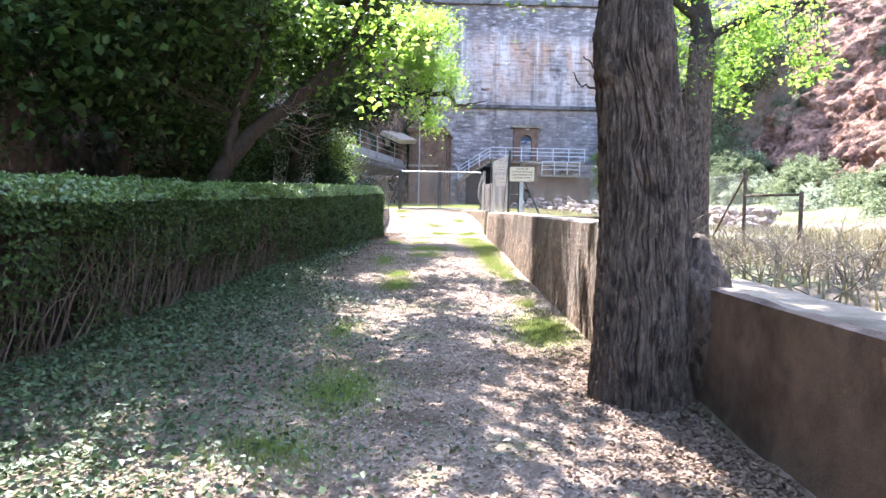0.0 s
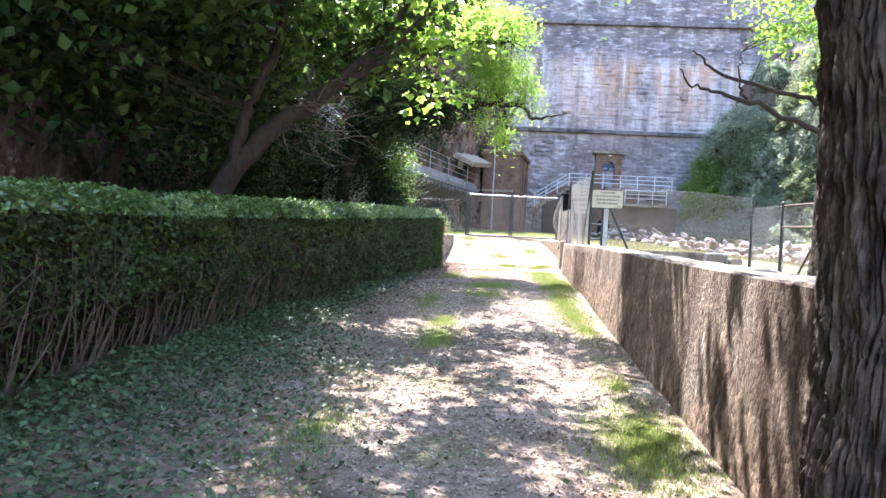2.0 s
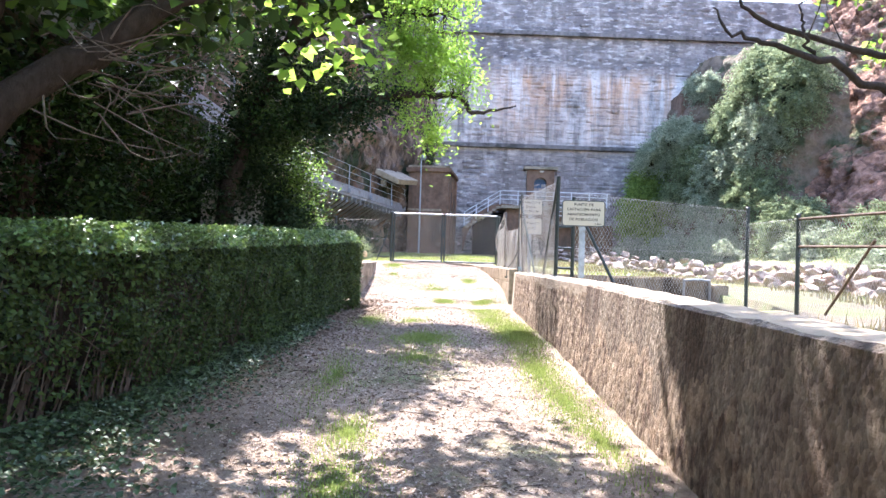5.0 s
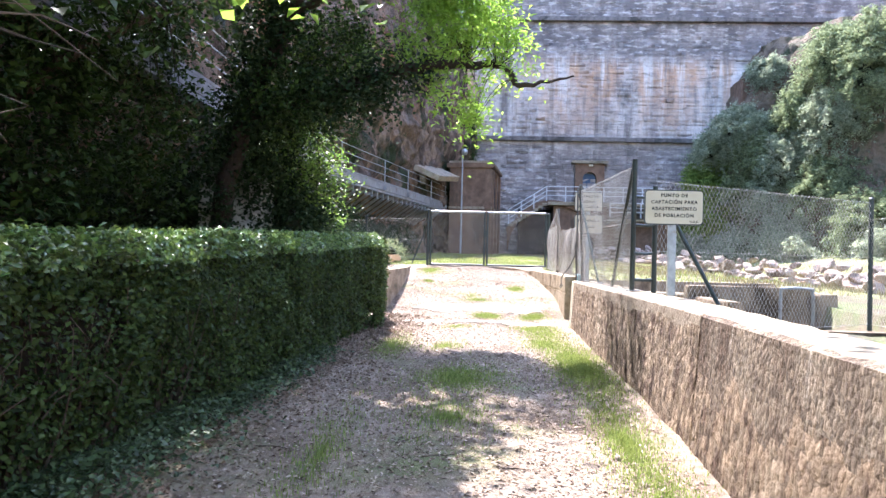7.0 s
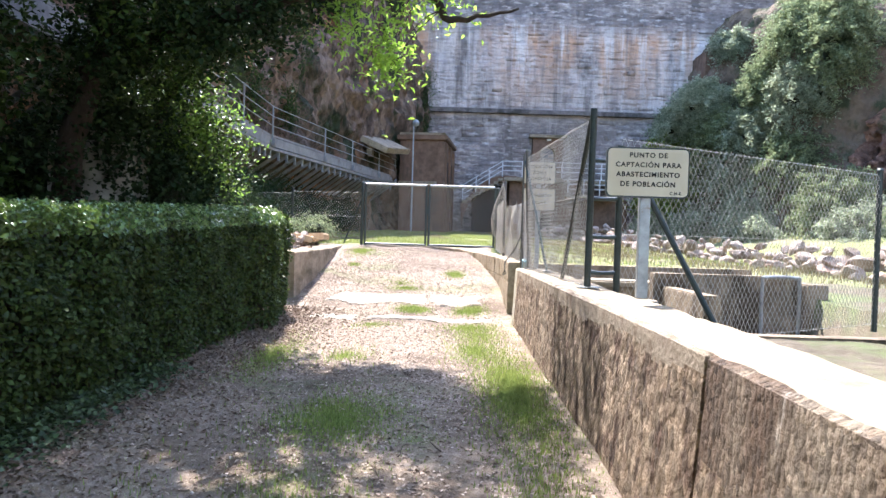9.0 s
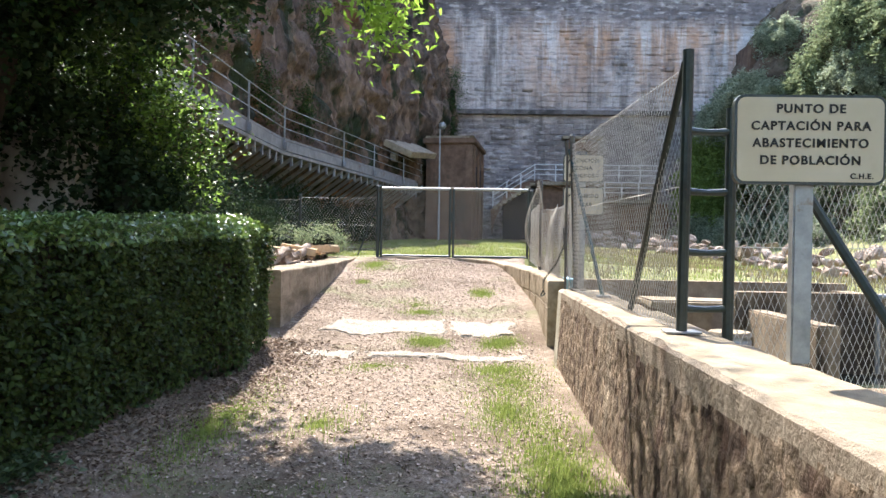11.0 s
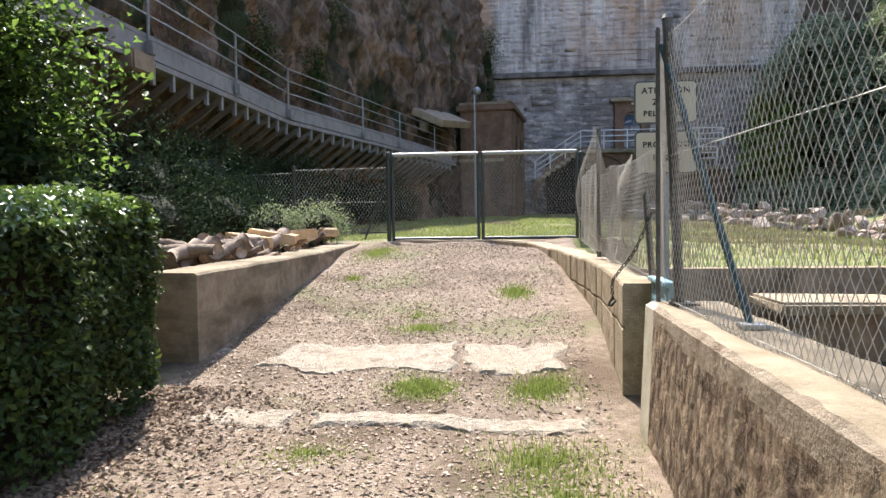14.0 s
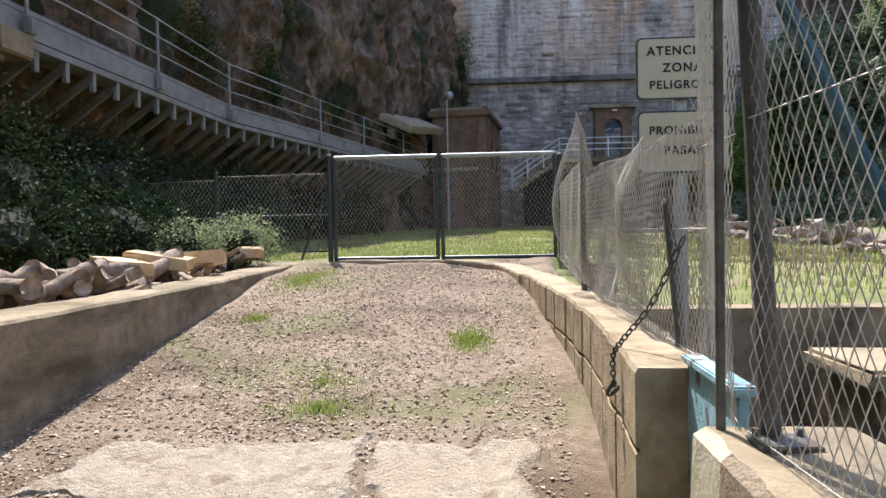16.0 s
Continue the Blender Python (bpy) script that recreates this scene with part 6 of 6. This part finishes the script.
# high clumps added to keep sun off the dark trees below
for who, ys_ in (("laurel", (6.5, 9.5, 12.0)), ("laurel.001", (15.0, 18.0, 21.0, 24.0)), ("fig_tree", (8.6, 10.6, 12.8, 14.8))):
    c, p = crown_points([(-4.5, y, 7.3, 1.0, 1.6, 0.7) if who == "fig_tree" else (-5.9, y, 8.8, 1.5, 1.8, 0.8) for y in ys_], 75 * len(ys_), 46, 0.27, 0.1)
    tagged(part("top_crown", leaf_cards(p, 0.17, None, 0.5, 0.8), L_DARK, bpy.data.objects[who]), kind="stuff")

# ---- bushes, ivy, plants on the rocks ----
def bush(name, label, category, blobs, clusters, per, spread, size, leafmat, width=0.5, hang=0.0, group=""):
    b = thing(name, label, category, group)
    c, p = crown_points(blobs, clusters, per, spread, 0.65)
    if hang:
        p[:, 2] -= np.abs(rng.normal(0, hang, len(p)))
    tagged(part("foliage", leaf_cards(p, size, None, 0.9, width), leafmat, b), kind="stuff")
    base = np.array([blobs[0][0], blobs[0][1], float(ground_z(blobs[0][0], blobs[0][1])) - 0.05])
    part("stem_mass", joined(twigs_to(np.repeat(base[None], 24, 0), c[rng.permutation(len(c))[:24]], 0.02)), M_TWIG, b)
    return b


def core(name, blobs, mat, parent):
    """Dark inner volumes that stop a bush from being seen through, coloured as its inner shade."""
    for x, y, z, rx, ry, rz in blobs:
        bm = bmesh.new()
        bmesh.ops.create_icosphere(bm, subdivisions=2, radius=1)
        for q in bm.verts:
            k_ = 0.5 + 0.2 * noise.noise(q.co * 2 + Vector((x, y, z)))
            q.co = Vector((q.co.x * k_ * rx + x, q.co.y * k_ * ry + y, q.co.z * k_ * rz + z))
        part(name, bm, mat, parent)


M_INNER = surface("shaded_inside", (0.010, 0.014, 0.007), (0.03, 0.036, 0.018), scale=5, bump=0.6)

M_PILLAR = surface("limewashed_stone", (0.50, 0.46, 0.40), (0.74, 0.70, 0.63), scale=3, bump=0.6, bump_scale=25, patch=(0.34, 0.29, 0.23), patch_scale=1.6, patch_at=(0.55, 0.7))
# ivy-grown pillar behind the hedge
pil = thing("pillar", "pale stone gate pillar smothered in ivy", "pillar", at=(-4.15, 21.7, 0.8))
part("shaft", block((1.2, 0.6, 2.6), (0, 0, 1.2), 0.05, rough_edges=0.02), M_PILLAR, pil)
ivb = [(-4.3, 22.8, 2.5, 1.4, 0.6, 1.3), (-5.3, 22.0, 2.6, 0.6, 0.6, 1.2), (-3.2, 21.9, 2.2, 0.35, 0.5, 1.1), (-2.9, 22.2, 2.0, 0.35, 0.5, 0.8), (-4.0, 21.5, 3.45, 0.9, 0.45, 0.3), (-3.6, 21.35, 3.1, 0.25, 0.2, 0.5), (-3.62, 21.35, 2.3, 0.2, 0.15, 1.0)]
ivy = bush("ivy", "dark glossy ivy draped over the pillar", "ivy", ivb, 420, 44, 0.14, 0.08, L_IVY, 0.85, 0.18)
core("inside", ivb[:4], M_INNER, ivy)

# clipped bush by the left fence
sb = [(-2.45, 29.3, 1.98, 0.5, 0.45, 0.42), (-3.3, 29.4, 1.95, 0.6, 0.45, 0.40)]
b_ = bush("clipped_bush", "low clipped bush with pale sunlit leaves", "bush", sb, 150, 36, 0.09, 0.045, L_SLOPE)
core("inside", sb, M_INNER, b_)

# dark shrubs under the walkway, their shade put into the leaf colour
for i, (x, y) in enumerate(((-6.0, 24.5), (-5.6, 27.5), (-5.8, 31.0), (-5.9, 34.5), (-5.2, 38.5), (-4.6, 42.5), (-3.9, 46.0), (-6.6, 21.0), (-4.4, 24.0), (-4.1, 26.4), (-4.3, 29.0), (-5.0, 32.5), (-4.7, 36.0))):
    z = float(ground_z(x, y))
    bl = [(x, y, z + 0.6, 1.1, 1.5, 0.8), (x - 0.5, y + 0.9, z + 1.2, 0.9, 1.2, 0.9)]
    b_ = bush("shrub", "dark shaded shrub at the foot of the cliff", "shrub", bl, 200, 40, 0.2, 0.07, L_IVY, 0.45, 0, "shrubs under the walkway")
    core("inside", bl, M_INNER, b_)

# plants hanging on the left cliff
for i, (x, y, z, s_) in enumerate(((-5.6, 44.5, 8.6, 0.9), (-5.6, 40.0, 7.4, 0.8), (-4.4, 49.5, 9.5, 1.0), (-6.0, 36.0, 7.2, 0.8), (-0.6, 57.5, 9.4, 0.9), (-0.4, 57.2, 12.0, 1.0), (-3.6, 52.0, 12.5, 1.3), (-6.0, 33.0, 9.5, 1.0), (-5.4, 41.5, 11.0, 1.1))):
    bl = [(x, y, z, 0.6 * s_, 0.9 * s_, 0.9 * s_), (x + 0.1, y + 0.4, z - 0.9 * s_, 0.5 * s_, 0.7 * s_, 0.8 * s_)]
    b = thing("hanging_plant", "dark plant hanging on the cliff face", "plant", "plants on the cliff")
    c, p = crown_points(bl, 50, 30, 0.2, 0.5)
    p[:, 2] -= np.abs(rng.normal(0, 0.25, len(p)))
    tagged(part("foliage", leaf_cards(p, 0.11, None, 0.9, 0.35), L_DARK, b), kind="stuff")

# shrubs of the right-hand slope
def plume_shrub(b, blobs, plumes, per, reach, size, leafmat, width):
    """Drooping sprays of narrow leaves that spring from inside the blobs."""
    c, _ = crown_points(blobs, plumes, 1, 0.0, 0.55)
    mid = np.array([blobs[k][:3] for k in np.argmin([((c - np.array(q[:3])) ** 2).sum(1) for q in blobs], 0)])
    d = c - mid + rng.normal(0, 0.25, c.shape) + np.array([0, -0.25, 0.25])
    d /= np.linalg.norm(d, axis=1)[:, None]
    ln = reach * rng.uniform(0.5, 1.4, (plumes, 1, 1))
    t = rng.uniform(0, 1, (plumes, per, 1))
    p = c[:, None] + d[:, None] * ln * t + np.array([0, 0, -1.0]) * (t ** 2) * ln * 0.75 + rng.normal(0, 1, (plumes, per, 3)) * 0.09 * (0.5 + t)
    tagged(part("foliage", leaf_cards(p.reshape(-1, 3), size, None, 0.8, width), leafmat, b), kind="stuff")


slope = [(14.0, 55.6, 2.9, 1.1, 1.2, 0.9, 1), (15.9, 53.2, 2.9, 1.5, 1.3, 1.1, 1), (13.9, 56.4, 5.4, 0.8, 0.9, 1.6, 2), (15.0, 55.6, 5.0, 0.8, 0.8, 1.5, 2), (14.9, 56.8, 7.6, 1.0, 1.0, 1.0, 2), (15.4, 56.4, 9.4, 1.1, 1.0, 0.9, 1), (16.6, 55.4, 10.8, 1.3, 1.2, 1.0, 1), (17.6, 54.4, 8.9, 1.2, 1.2, 1.0, 0), (16.6, 54.6, 6.6, 1.0, 1.0, 1.0, 0), (17.6, 53.0, 6.0, 1.2, 1.2, 1.1, 1), (18.6, 52.6, 8.6, 1.2, 1.2, 1.1, 1), (18.3, 51.0, 3.8, 1.6, 1.6, 1.3, 1), (19.6, 50.2, 6.6, 1.4, 1.5, 1.3, 0), (19.2, 53.0, 11.6, 1.0, 1.0, 1.3, 0),
         (20.4, 50.8, 10.6, 1.3, 1.4, 1.6, 1), (21.6, 49.6, 13.6, 1.4, 1.6, 2.4, 0), (20.6, 52.0, 14.6, 1.2, 1.4, 1.4, 0), (17.0, 48.8, 2.5, 1.4, 1.5, 0.9, 1), (20.4, 46.8, 4.2, 1.7, 1.8, 1.6, 0), (20.0, 44.0, 2.6, 1.6, 2.0, 1.4, 1), (19.6, 36.0, 2.0, 1.4, 2.4, 1.0, 1), (19.2, 28.0, 1.9, 1.4, 2.4, 0.9, 0), (21.2, 40.0, 3.0, 1.6, 2.4, 1.8, 0), (21.0, 33.0, 2.6, 1.4, 2.2, 1.2, 0), (18.6, 56.4, 14.6, 0.9, 0.9, 0.6, 1)]
for x, y, z, rx, ry, rz, kind_ in slope:
    bl = [(x, y, z, rx, ry, rz), (x - 0.5 * rx, y - 0.4 * ry, z - 0.5 * rz, rx * 0.7, ry * 0.7, rz * 0.7)]
    lm = (L_SLOPE, L_GREY, L_BRIGHT)[kind_]
    b = thing("slope_shrub", ("olive green shrub on the rocky slope", "silvery grey-green shrub on the rocky slope", "bright green shrub on the rocky slope")[kind_], "shrub", "shrubs of the slope")
    plume_shrub(b, bl, int(150 + 90 * rx * rz), 60, 0.55 + 0.35 * rx, 0.2 if kind_ != 2 else 0.15, lm, 0.24 if kind_ != 2 else 0.5)
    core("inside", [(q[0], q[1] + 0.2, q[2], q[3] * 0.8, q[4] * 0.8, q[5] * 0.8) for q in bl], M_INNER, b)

# ---- ground cover ----
def grass_patch(label, spots, height, mat, width=0.006):
    roots = []
    for x, y, rx, ry, n in spots:
        a, r = rng.uniform(0, 2 * np.pi, n), np.abs(rng.normal(0, 0.55, n))
        roots.append(np.stack([x + rx * r * np.cos(a), y + ry * r * np.sin(a)], 1))
    q = np.vstack(roots)
    v = np.c_[q, on_ground(q[:, 0], q[:, 1]) - 0.01]
    tagged(new("grass", mesh_of("grass", *blades(v, height, width), mat)), label, kind="stuff")


grass_patch("fresh green grass tufts on the track", [(-0.62, 5.2, 0.4, 0.8, 3200), (-0.9, 3.9, 0.5, 0.5, 1500), (-0.55, 12.1, 0.25, 0.7, 1600), (-0.5, 10.6, 0.3, 0.6, 1300), (1.15, 7.3, 0.4, 1.0, 4200), (1.25, 9.0, 0.25, 0.6, 900), (1.2, 14.5, 0.3, 1.9, 4200), (1.3, 17.6, 0.35, 2.0, 9000), (1.05, 19.4, 0.35, 0.9, 2200),
    (0.28, 22.05, 0.22, 0.2, 1400), (1.12, 22.1, 0.3, 0.3, 1300), (0.95, 25.0, 0.22, 0.4, 1100), (1.05, 20.9, 0.4, 0.4, 1500), (-1.1, 27.6, 0.35, 1.1, 1500), (-1.0, 25.6, 0.15, 0.2, 400), (0.1, 23.5, 0.3, 0.18, 700), (-0.1, 16.6, 0.6, 0.9, 2200), (-0.1, 15.0, 0.5, 0.7, 1400), (-1.0, 18.6, 0.3, 0.9, 1400), (-0.9, 7.2, 0.35, 1.2, 1500), (-0.3, 18.9, 0.4, 0.6, 700), (-0.9, 14.0, 0.3, 2.0, 1600), (1.3, 12.0, 0.2, 1.5, 1500)], 0.05, L_GRASS, 0.0035)
grass_patch("low dense clover and grass along the wall and in the ruts", [(1.25, 17.4, 0.38, 2.6, 9500), (1.15, 20.4, 0.42, 0.9, 4000), (0.28, 22.0, 0.26, 0.22, 3000), (1.1, 22.05, 0.26, 0.22, 2200), (0.95, 25.0, 0.2, 0.4, 1700), (-1.0, 19.0, 0.3, 1.5, 5000), (0.0, 16.5, 0.5, 0.9, 5500), (-0.5, 11.0, 0.32, 0.9, 4000), (1.25, 7.6, 0.35, 1.0, 7000), (-0.7, 5.1, 0.42, 0.7, 5500), (-0.8, 3.9, 0.5, 0.4, 2500), (1.25, 13.2, 0.3, 1.8, 6000), (-0.2, 20.9, 0.4, 0.25, 900), (-1.1, 28.0, 0.3, 1.0, 2600), (0.0, 24.0, 0.4, 0.5, 900)], 0.028, L_GRASS, 0.005)
n_ = 46000
q = np.c_[rng.uniform(-4.5, 9.0, n_), 31.0 + 27 * rng.uniform(0, 1, n_) ** 1.4]
v = np.c_[q, on_ground(q[:, 0], q[:, 1]) - 0.01]
dry = fbm(v[:, 0] * 0.5, v[:, 1] * 0.25, v[:, 0] * 0, 3, 35) + 0.08 * (v[:, 0] - 1.5) > 0.12
tagged(new("grass", mesh_of("grass", *blades(v[~dry], 0.07, 0.014), L_MEADOW)), "sunlit green meadow grass beyond the gate", kind="stuff")
tagged(new("dry_grass", mesh_of("dry_grass", *blades(v[dry], 0.06, 0.012), L_STRAW)), "dry brown patches in the meadow", kind="stuff")
n_ = 26000
q = np.c_[rng.uniform(2.4, 17.0, n_), rng.uniform(0, 1, n_) ** 0.8 * 40 + 4]
q = q[~((q[:, 0] < 8.5) & (q[:, 1] > 15.5) & (q[:, 1] < 25.2))]
v = np.c_[q, on_ground(q[:, 0], q[:, 1]) - 0.01]
tagged(new("dry_grass", mesh_of("dry_grass", *blades(v[v[:, 1] < 23], 0.26, 0.012, 0.5), L_STRAW)), "pale dry grass in the field", kind="stuff")
far_v = v[v[:, 1] >= 23]
dry = fbm(far_v[:, 0] * 0.45, far_v[:, 1] * 0.3, far_v[:, 0] * 0, 3, 33) > -0.05
tagged(new("grass", mesh_of("grass", *blades(far_v[~dry], 0.12, 0.010, 0.5), L_MEADOW)), "rough green grass by the basin", kind="stuff")
tagged(new("dry_grass", mesh_of("dry_grass", *blades(far_v[dry], 0.15, 0.010, 0.5), L_STRAW)), "patches of dry yellow grass by the basin", kind="stuff")

# brush heap just behind the wall
br = thing("brushwood", "heap of bare grey brushwood behind the wall", "brushwood", at=(0, 0, 0))
tw = []
for i in range(520):
    a = np.array([rng.uniform(2.9, 5.6), rng.uniform(5.6, 10.5), 0.0])
    a[2] = float(ground_z(a[0], a[1]))
    d = rng.normal(0, 1, 3) * [0.5, 0.5, 0.15] + [0, 0, 0.28]
    tw.append(tube(spline([a, a + d * 0.5 + rng.normal(0, 0.08, 3), a + d + rng.normal(0, 0.1, 3)], 6), np.linspace(0.008, 0.002, 6), 4, False))
part("twig_mass", joined(tw), surface("dead_twig", (0.11, 0.085, 0.055), (0.27, 0.22, 0.155), scale=10, bump=0.2), br)

# leaf litter and pebbles
n_ = 42000
y = 2.2 + 27 * rng.uniform(0, 1, n_) ** 1.25
x = rng.normal(-0.2, 1.35, n_)
ok = (x > hedge_x(y) - 0.1) & (x < np.where(y < 5.4, 1.85, 1.55)) & ~((y > 22.4) & (np.abs(x) > 1.5))
x, y = x[ok], y[ok]
tagged(new("leaf_litter", mesh_of("leaf_litter", *leaf_cards(np.c_[x, y, on_ground(x, y) + 0.006], 0.032, None, 0.2, 0.6), L_LITTER)), "dry fallen leaves scattered on the track", kind="stuff")
n_ = 36000
y = 2.2 + 15.6 * rng.uniform(0, 1, n_) ** 1.15
x = hedge_x(y) + np.abs(rng.normal(0, 1, n_)) * np.interp(y, [3, 9, 11.5, 17], [1.15, 0.8, 0.35, 0.14]) - 0.1
tagged(new("ground_ivy", mesh_of("ground_ivy", *leaf_cards(np.c_[x, y, on_ground(x, y) + rng.uniform(0.01, 0.09, len(x))], 0.042, None, 0.4, 0.8), L_CREEP)), "ivy creeping on the ground along the hedge", kind="stuff")
pm = np.array([(1, 0, 0), (-0.5, 0.8, 0), (-0.5, -0.8, 0), (0.1, 0.05, 0.7), (0, 0, -0.4)])
pf = np.array([(0, 1, 3), (1, 2, 3), (2, 0, 3), (1, 0, 4), (2, 1, 4), (0, 2, 4)])
n_ = 55000
y = 3 + 26.8 * rng.uniform(0, 1, n_) ** 0.6
x = rng.uniform(-1.55, 1.5, n_)
ok = fbm(x * 1.4, y * 1.4, x * 0, 3, 55) > rng.uniform(-0.5, 0.35, n_)
x, y = x[ok], y[ok]
n_ = len(x)
s_ = rng.gamma(1.4, 0.0032, n_) + 0.0025
a = rng.uniform(0, 6.28, n_)
ca, sa = np.cos(a)[:, None], np.sin(a)[:, None]
P = pm[None] * s_[:, None, None] * rng.uniform(0.6, 1.4, (n_, 5, 1))
V = np.stack([P[:, :, 0] * ca - P[:, :, 1] * sa + x[:, None], P[:, :, 0] * sa + P[:, :, 1] * ca + y[:, None], P[:, :, 2] + on_ground(x, y)[:, None] + 0.0], 2).reshape(-1, 3)
F = (np.arange(n_)[:, None, None] * 5 + pf[None]).reshape(-1, 3)
M_PEB = surface("pebble", (0.25, 0.178, 0.13), (0.47, 0.385, 0.315), scale=30, bump=0, island=0.35)
tagged(new("pebbles", mesh_of("pebbles", V, F, M_PEB)), "loose pebbles on the track", kind="stuff")
n_ = 14000
y = 12.0 + 10 * rng.uniform(0, 1, n_)
x = hedge_x(y) + np.abs(rng.normal(0, 0.45, n_)) - 0.1
tagged(new("leaf_litter", mesh_of("leaf_litter", *leaf_cards(np.c_[x, y, on_ground(x, y) + rng.uniform(0.004, 0.02, n_)], 0.036, None, 0.35, 0.6), L_BROWN)), "dark brown dead leaves drifted along the hedge", kind="stuff")
n_ = 15000
y = 2.2 + 16 * rng.uniform(0, 1, n_)
x = rng.normal(-0.2, 1.3, n_)
ok = (x > hedge_x(y)) & (x < 1.5)
x, y = x[ok], y[ok]
tagged(new("leaf_litter", mesh_of("leaf_litter", *leaf_cards(np.c_[x, y, on_ground(x, y) + 0.005], 0.03, None, 0.25, 0.5), L_BROWN)), "small brown leaf scraps trodden into the track", kind="stuff")

# flat chips of stone and bark, and fallen twigs
n_ = 18000
y = 12.0 + 17.9 * rng.uniform(0, 1, n_) ** 0.65
x = rng.uniform(-1.6, 1.55, n_)
ok = (fbm(x * 1.1, y * 1.1, x * 0, 3, 58) > rng.uniform(-0.55, 0.25, n_)) & (x > hedge_x(y))
x, y = x[ok], y[ok]
L_CHIP = leaf_mat("stone_chip", (0.24, 0.165, 0.12), (0.50, 0.405, 0.325), 0.0, 0.85, 0.15)
tagged(new("chippings", mesh_of("chippings", *leaf_cards(np.c_[x, y, on_ground(x, y) + 0.004], 0.024, None, 0.14, 0.75, 0.12, 0.6), L_CHIP)), "flat stone and bark chips strewn on the track", kind="stuff")
for i in range(46):
    y = float(rng.uniform(13.0, 29.0)) if i % 3 else float(rng.uniform(4.0, 13.0))
    x = float(np.clip(rng.normal(-0.1, 0.8), float(hedge_x(y)) + 0.1, 1.4))
    a, ln = rng.uniform(0, 6.28), rng.uniform(0.04, 0.15)
    q = np.array([(x + math.cos(a) * ln * k_, y + math.sin(a) * ln * k_, 0) for k_ in (-1, -0.3, 0.4, 1)]) + rng.normal(0, 0.018, (4, 3))
    q[:, 2] = on_ground(q[:, 0], q[:, 1]) + 0.008
    tagged(new("fallen_twig", mesh_of("fallen_twig", *tube(spline(q, 7), np.linspace(0.005, 0.002, 7), 5), M_TWIG)), "dry brown twig lying on the track", "twig", "twigs on the track")

y = rng.uniform(2.0, 6.6, 9000)
x = 1.85 - np.abs(rng.normal(0, 0.55, 9000))
tagged(new("leaf_litter", mesh_of("leaf_litter", *leaf_cards(np.c_[x, y, on_ground(x, y) + rng.uniform(0.004, 0.02, 9000)], 0.036, None, 0.3, 0.6), L_BROWN)), "brown dead leaves drifted round the trunk and wall foot", kind="stuff")

# ---- single dam stones round the doorway ----
dam_ob = bpy.data.objects["dam_wall"]
stone_meshes = []
for i in range(12):
    g = np.random.default_rng(500 + i)
    c = corner
    v8 = np.vstack([np.c_[c[:, 0], np.full(4, 0.02), c[:, 1]], np.c_[c[:, 0] * 0.95 + g.normal(0, 0.015, 4), -g.uniform(0.02, 0.07) + g.normal(0, 0.01, 4), c[:, 1] * 0.9 + g.normal(0, 0.02, 4)]])
    stone_meshes.append(mesh_of("stone", v8, [(4, 5, 6, 7), (0, 1, 5, 4), (1, 2, 6, 5), (2, 3, 7, 6), (3, 0, 4, 7)], M_MASON))
for j, i in enumerate(near_idx):
    ob = new("stone", stone_meshes[j % 12])
    ob.parent = dam_ob
    ob.location = (S[i, 0], float(dam_face(S[i, 0], S[i, 1])), S[i, 1])
    ob.scale = (S[i, 2], 1, S[i, 3])
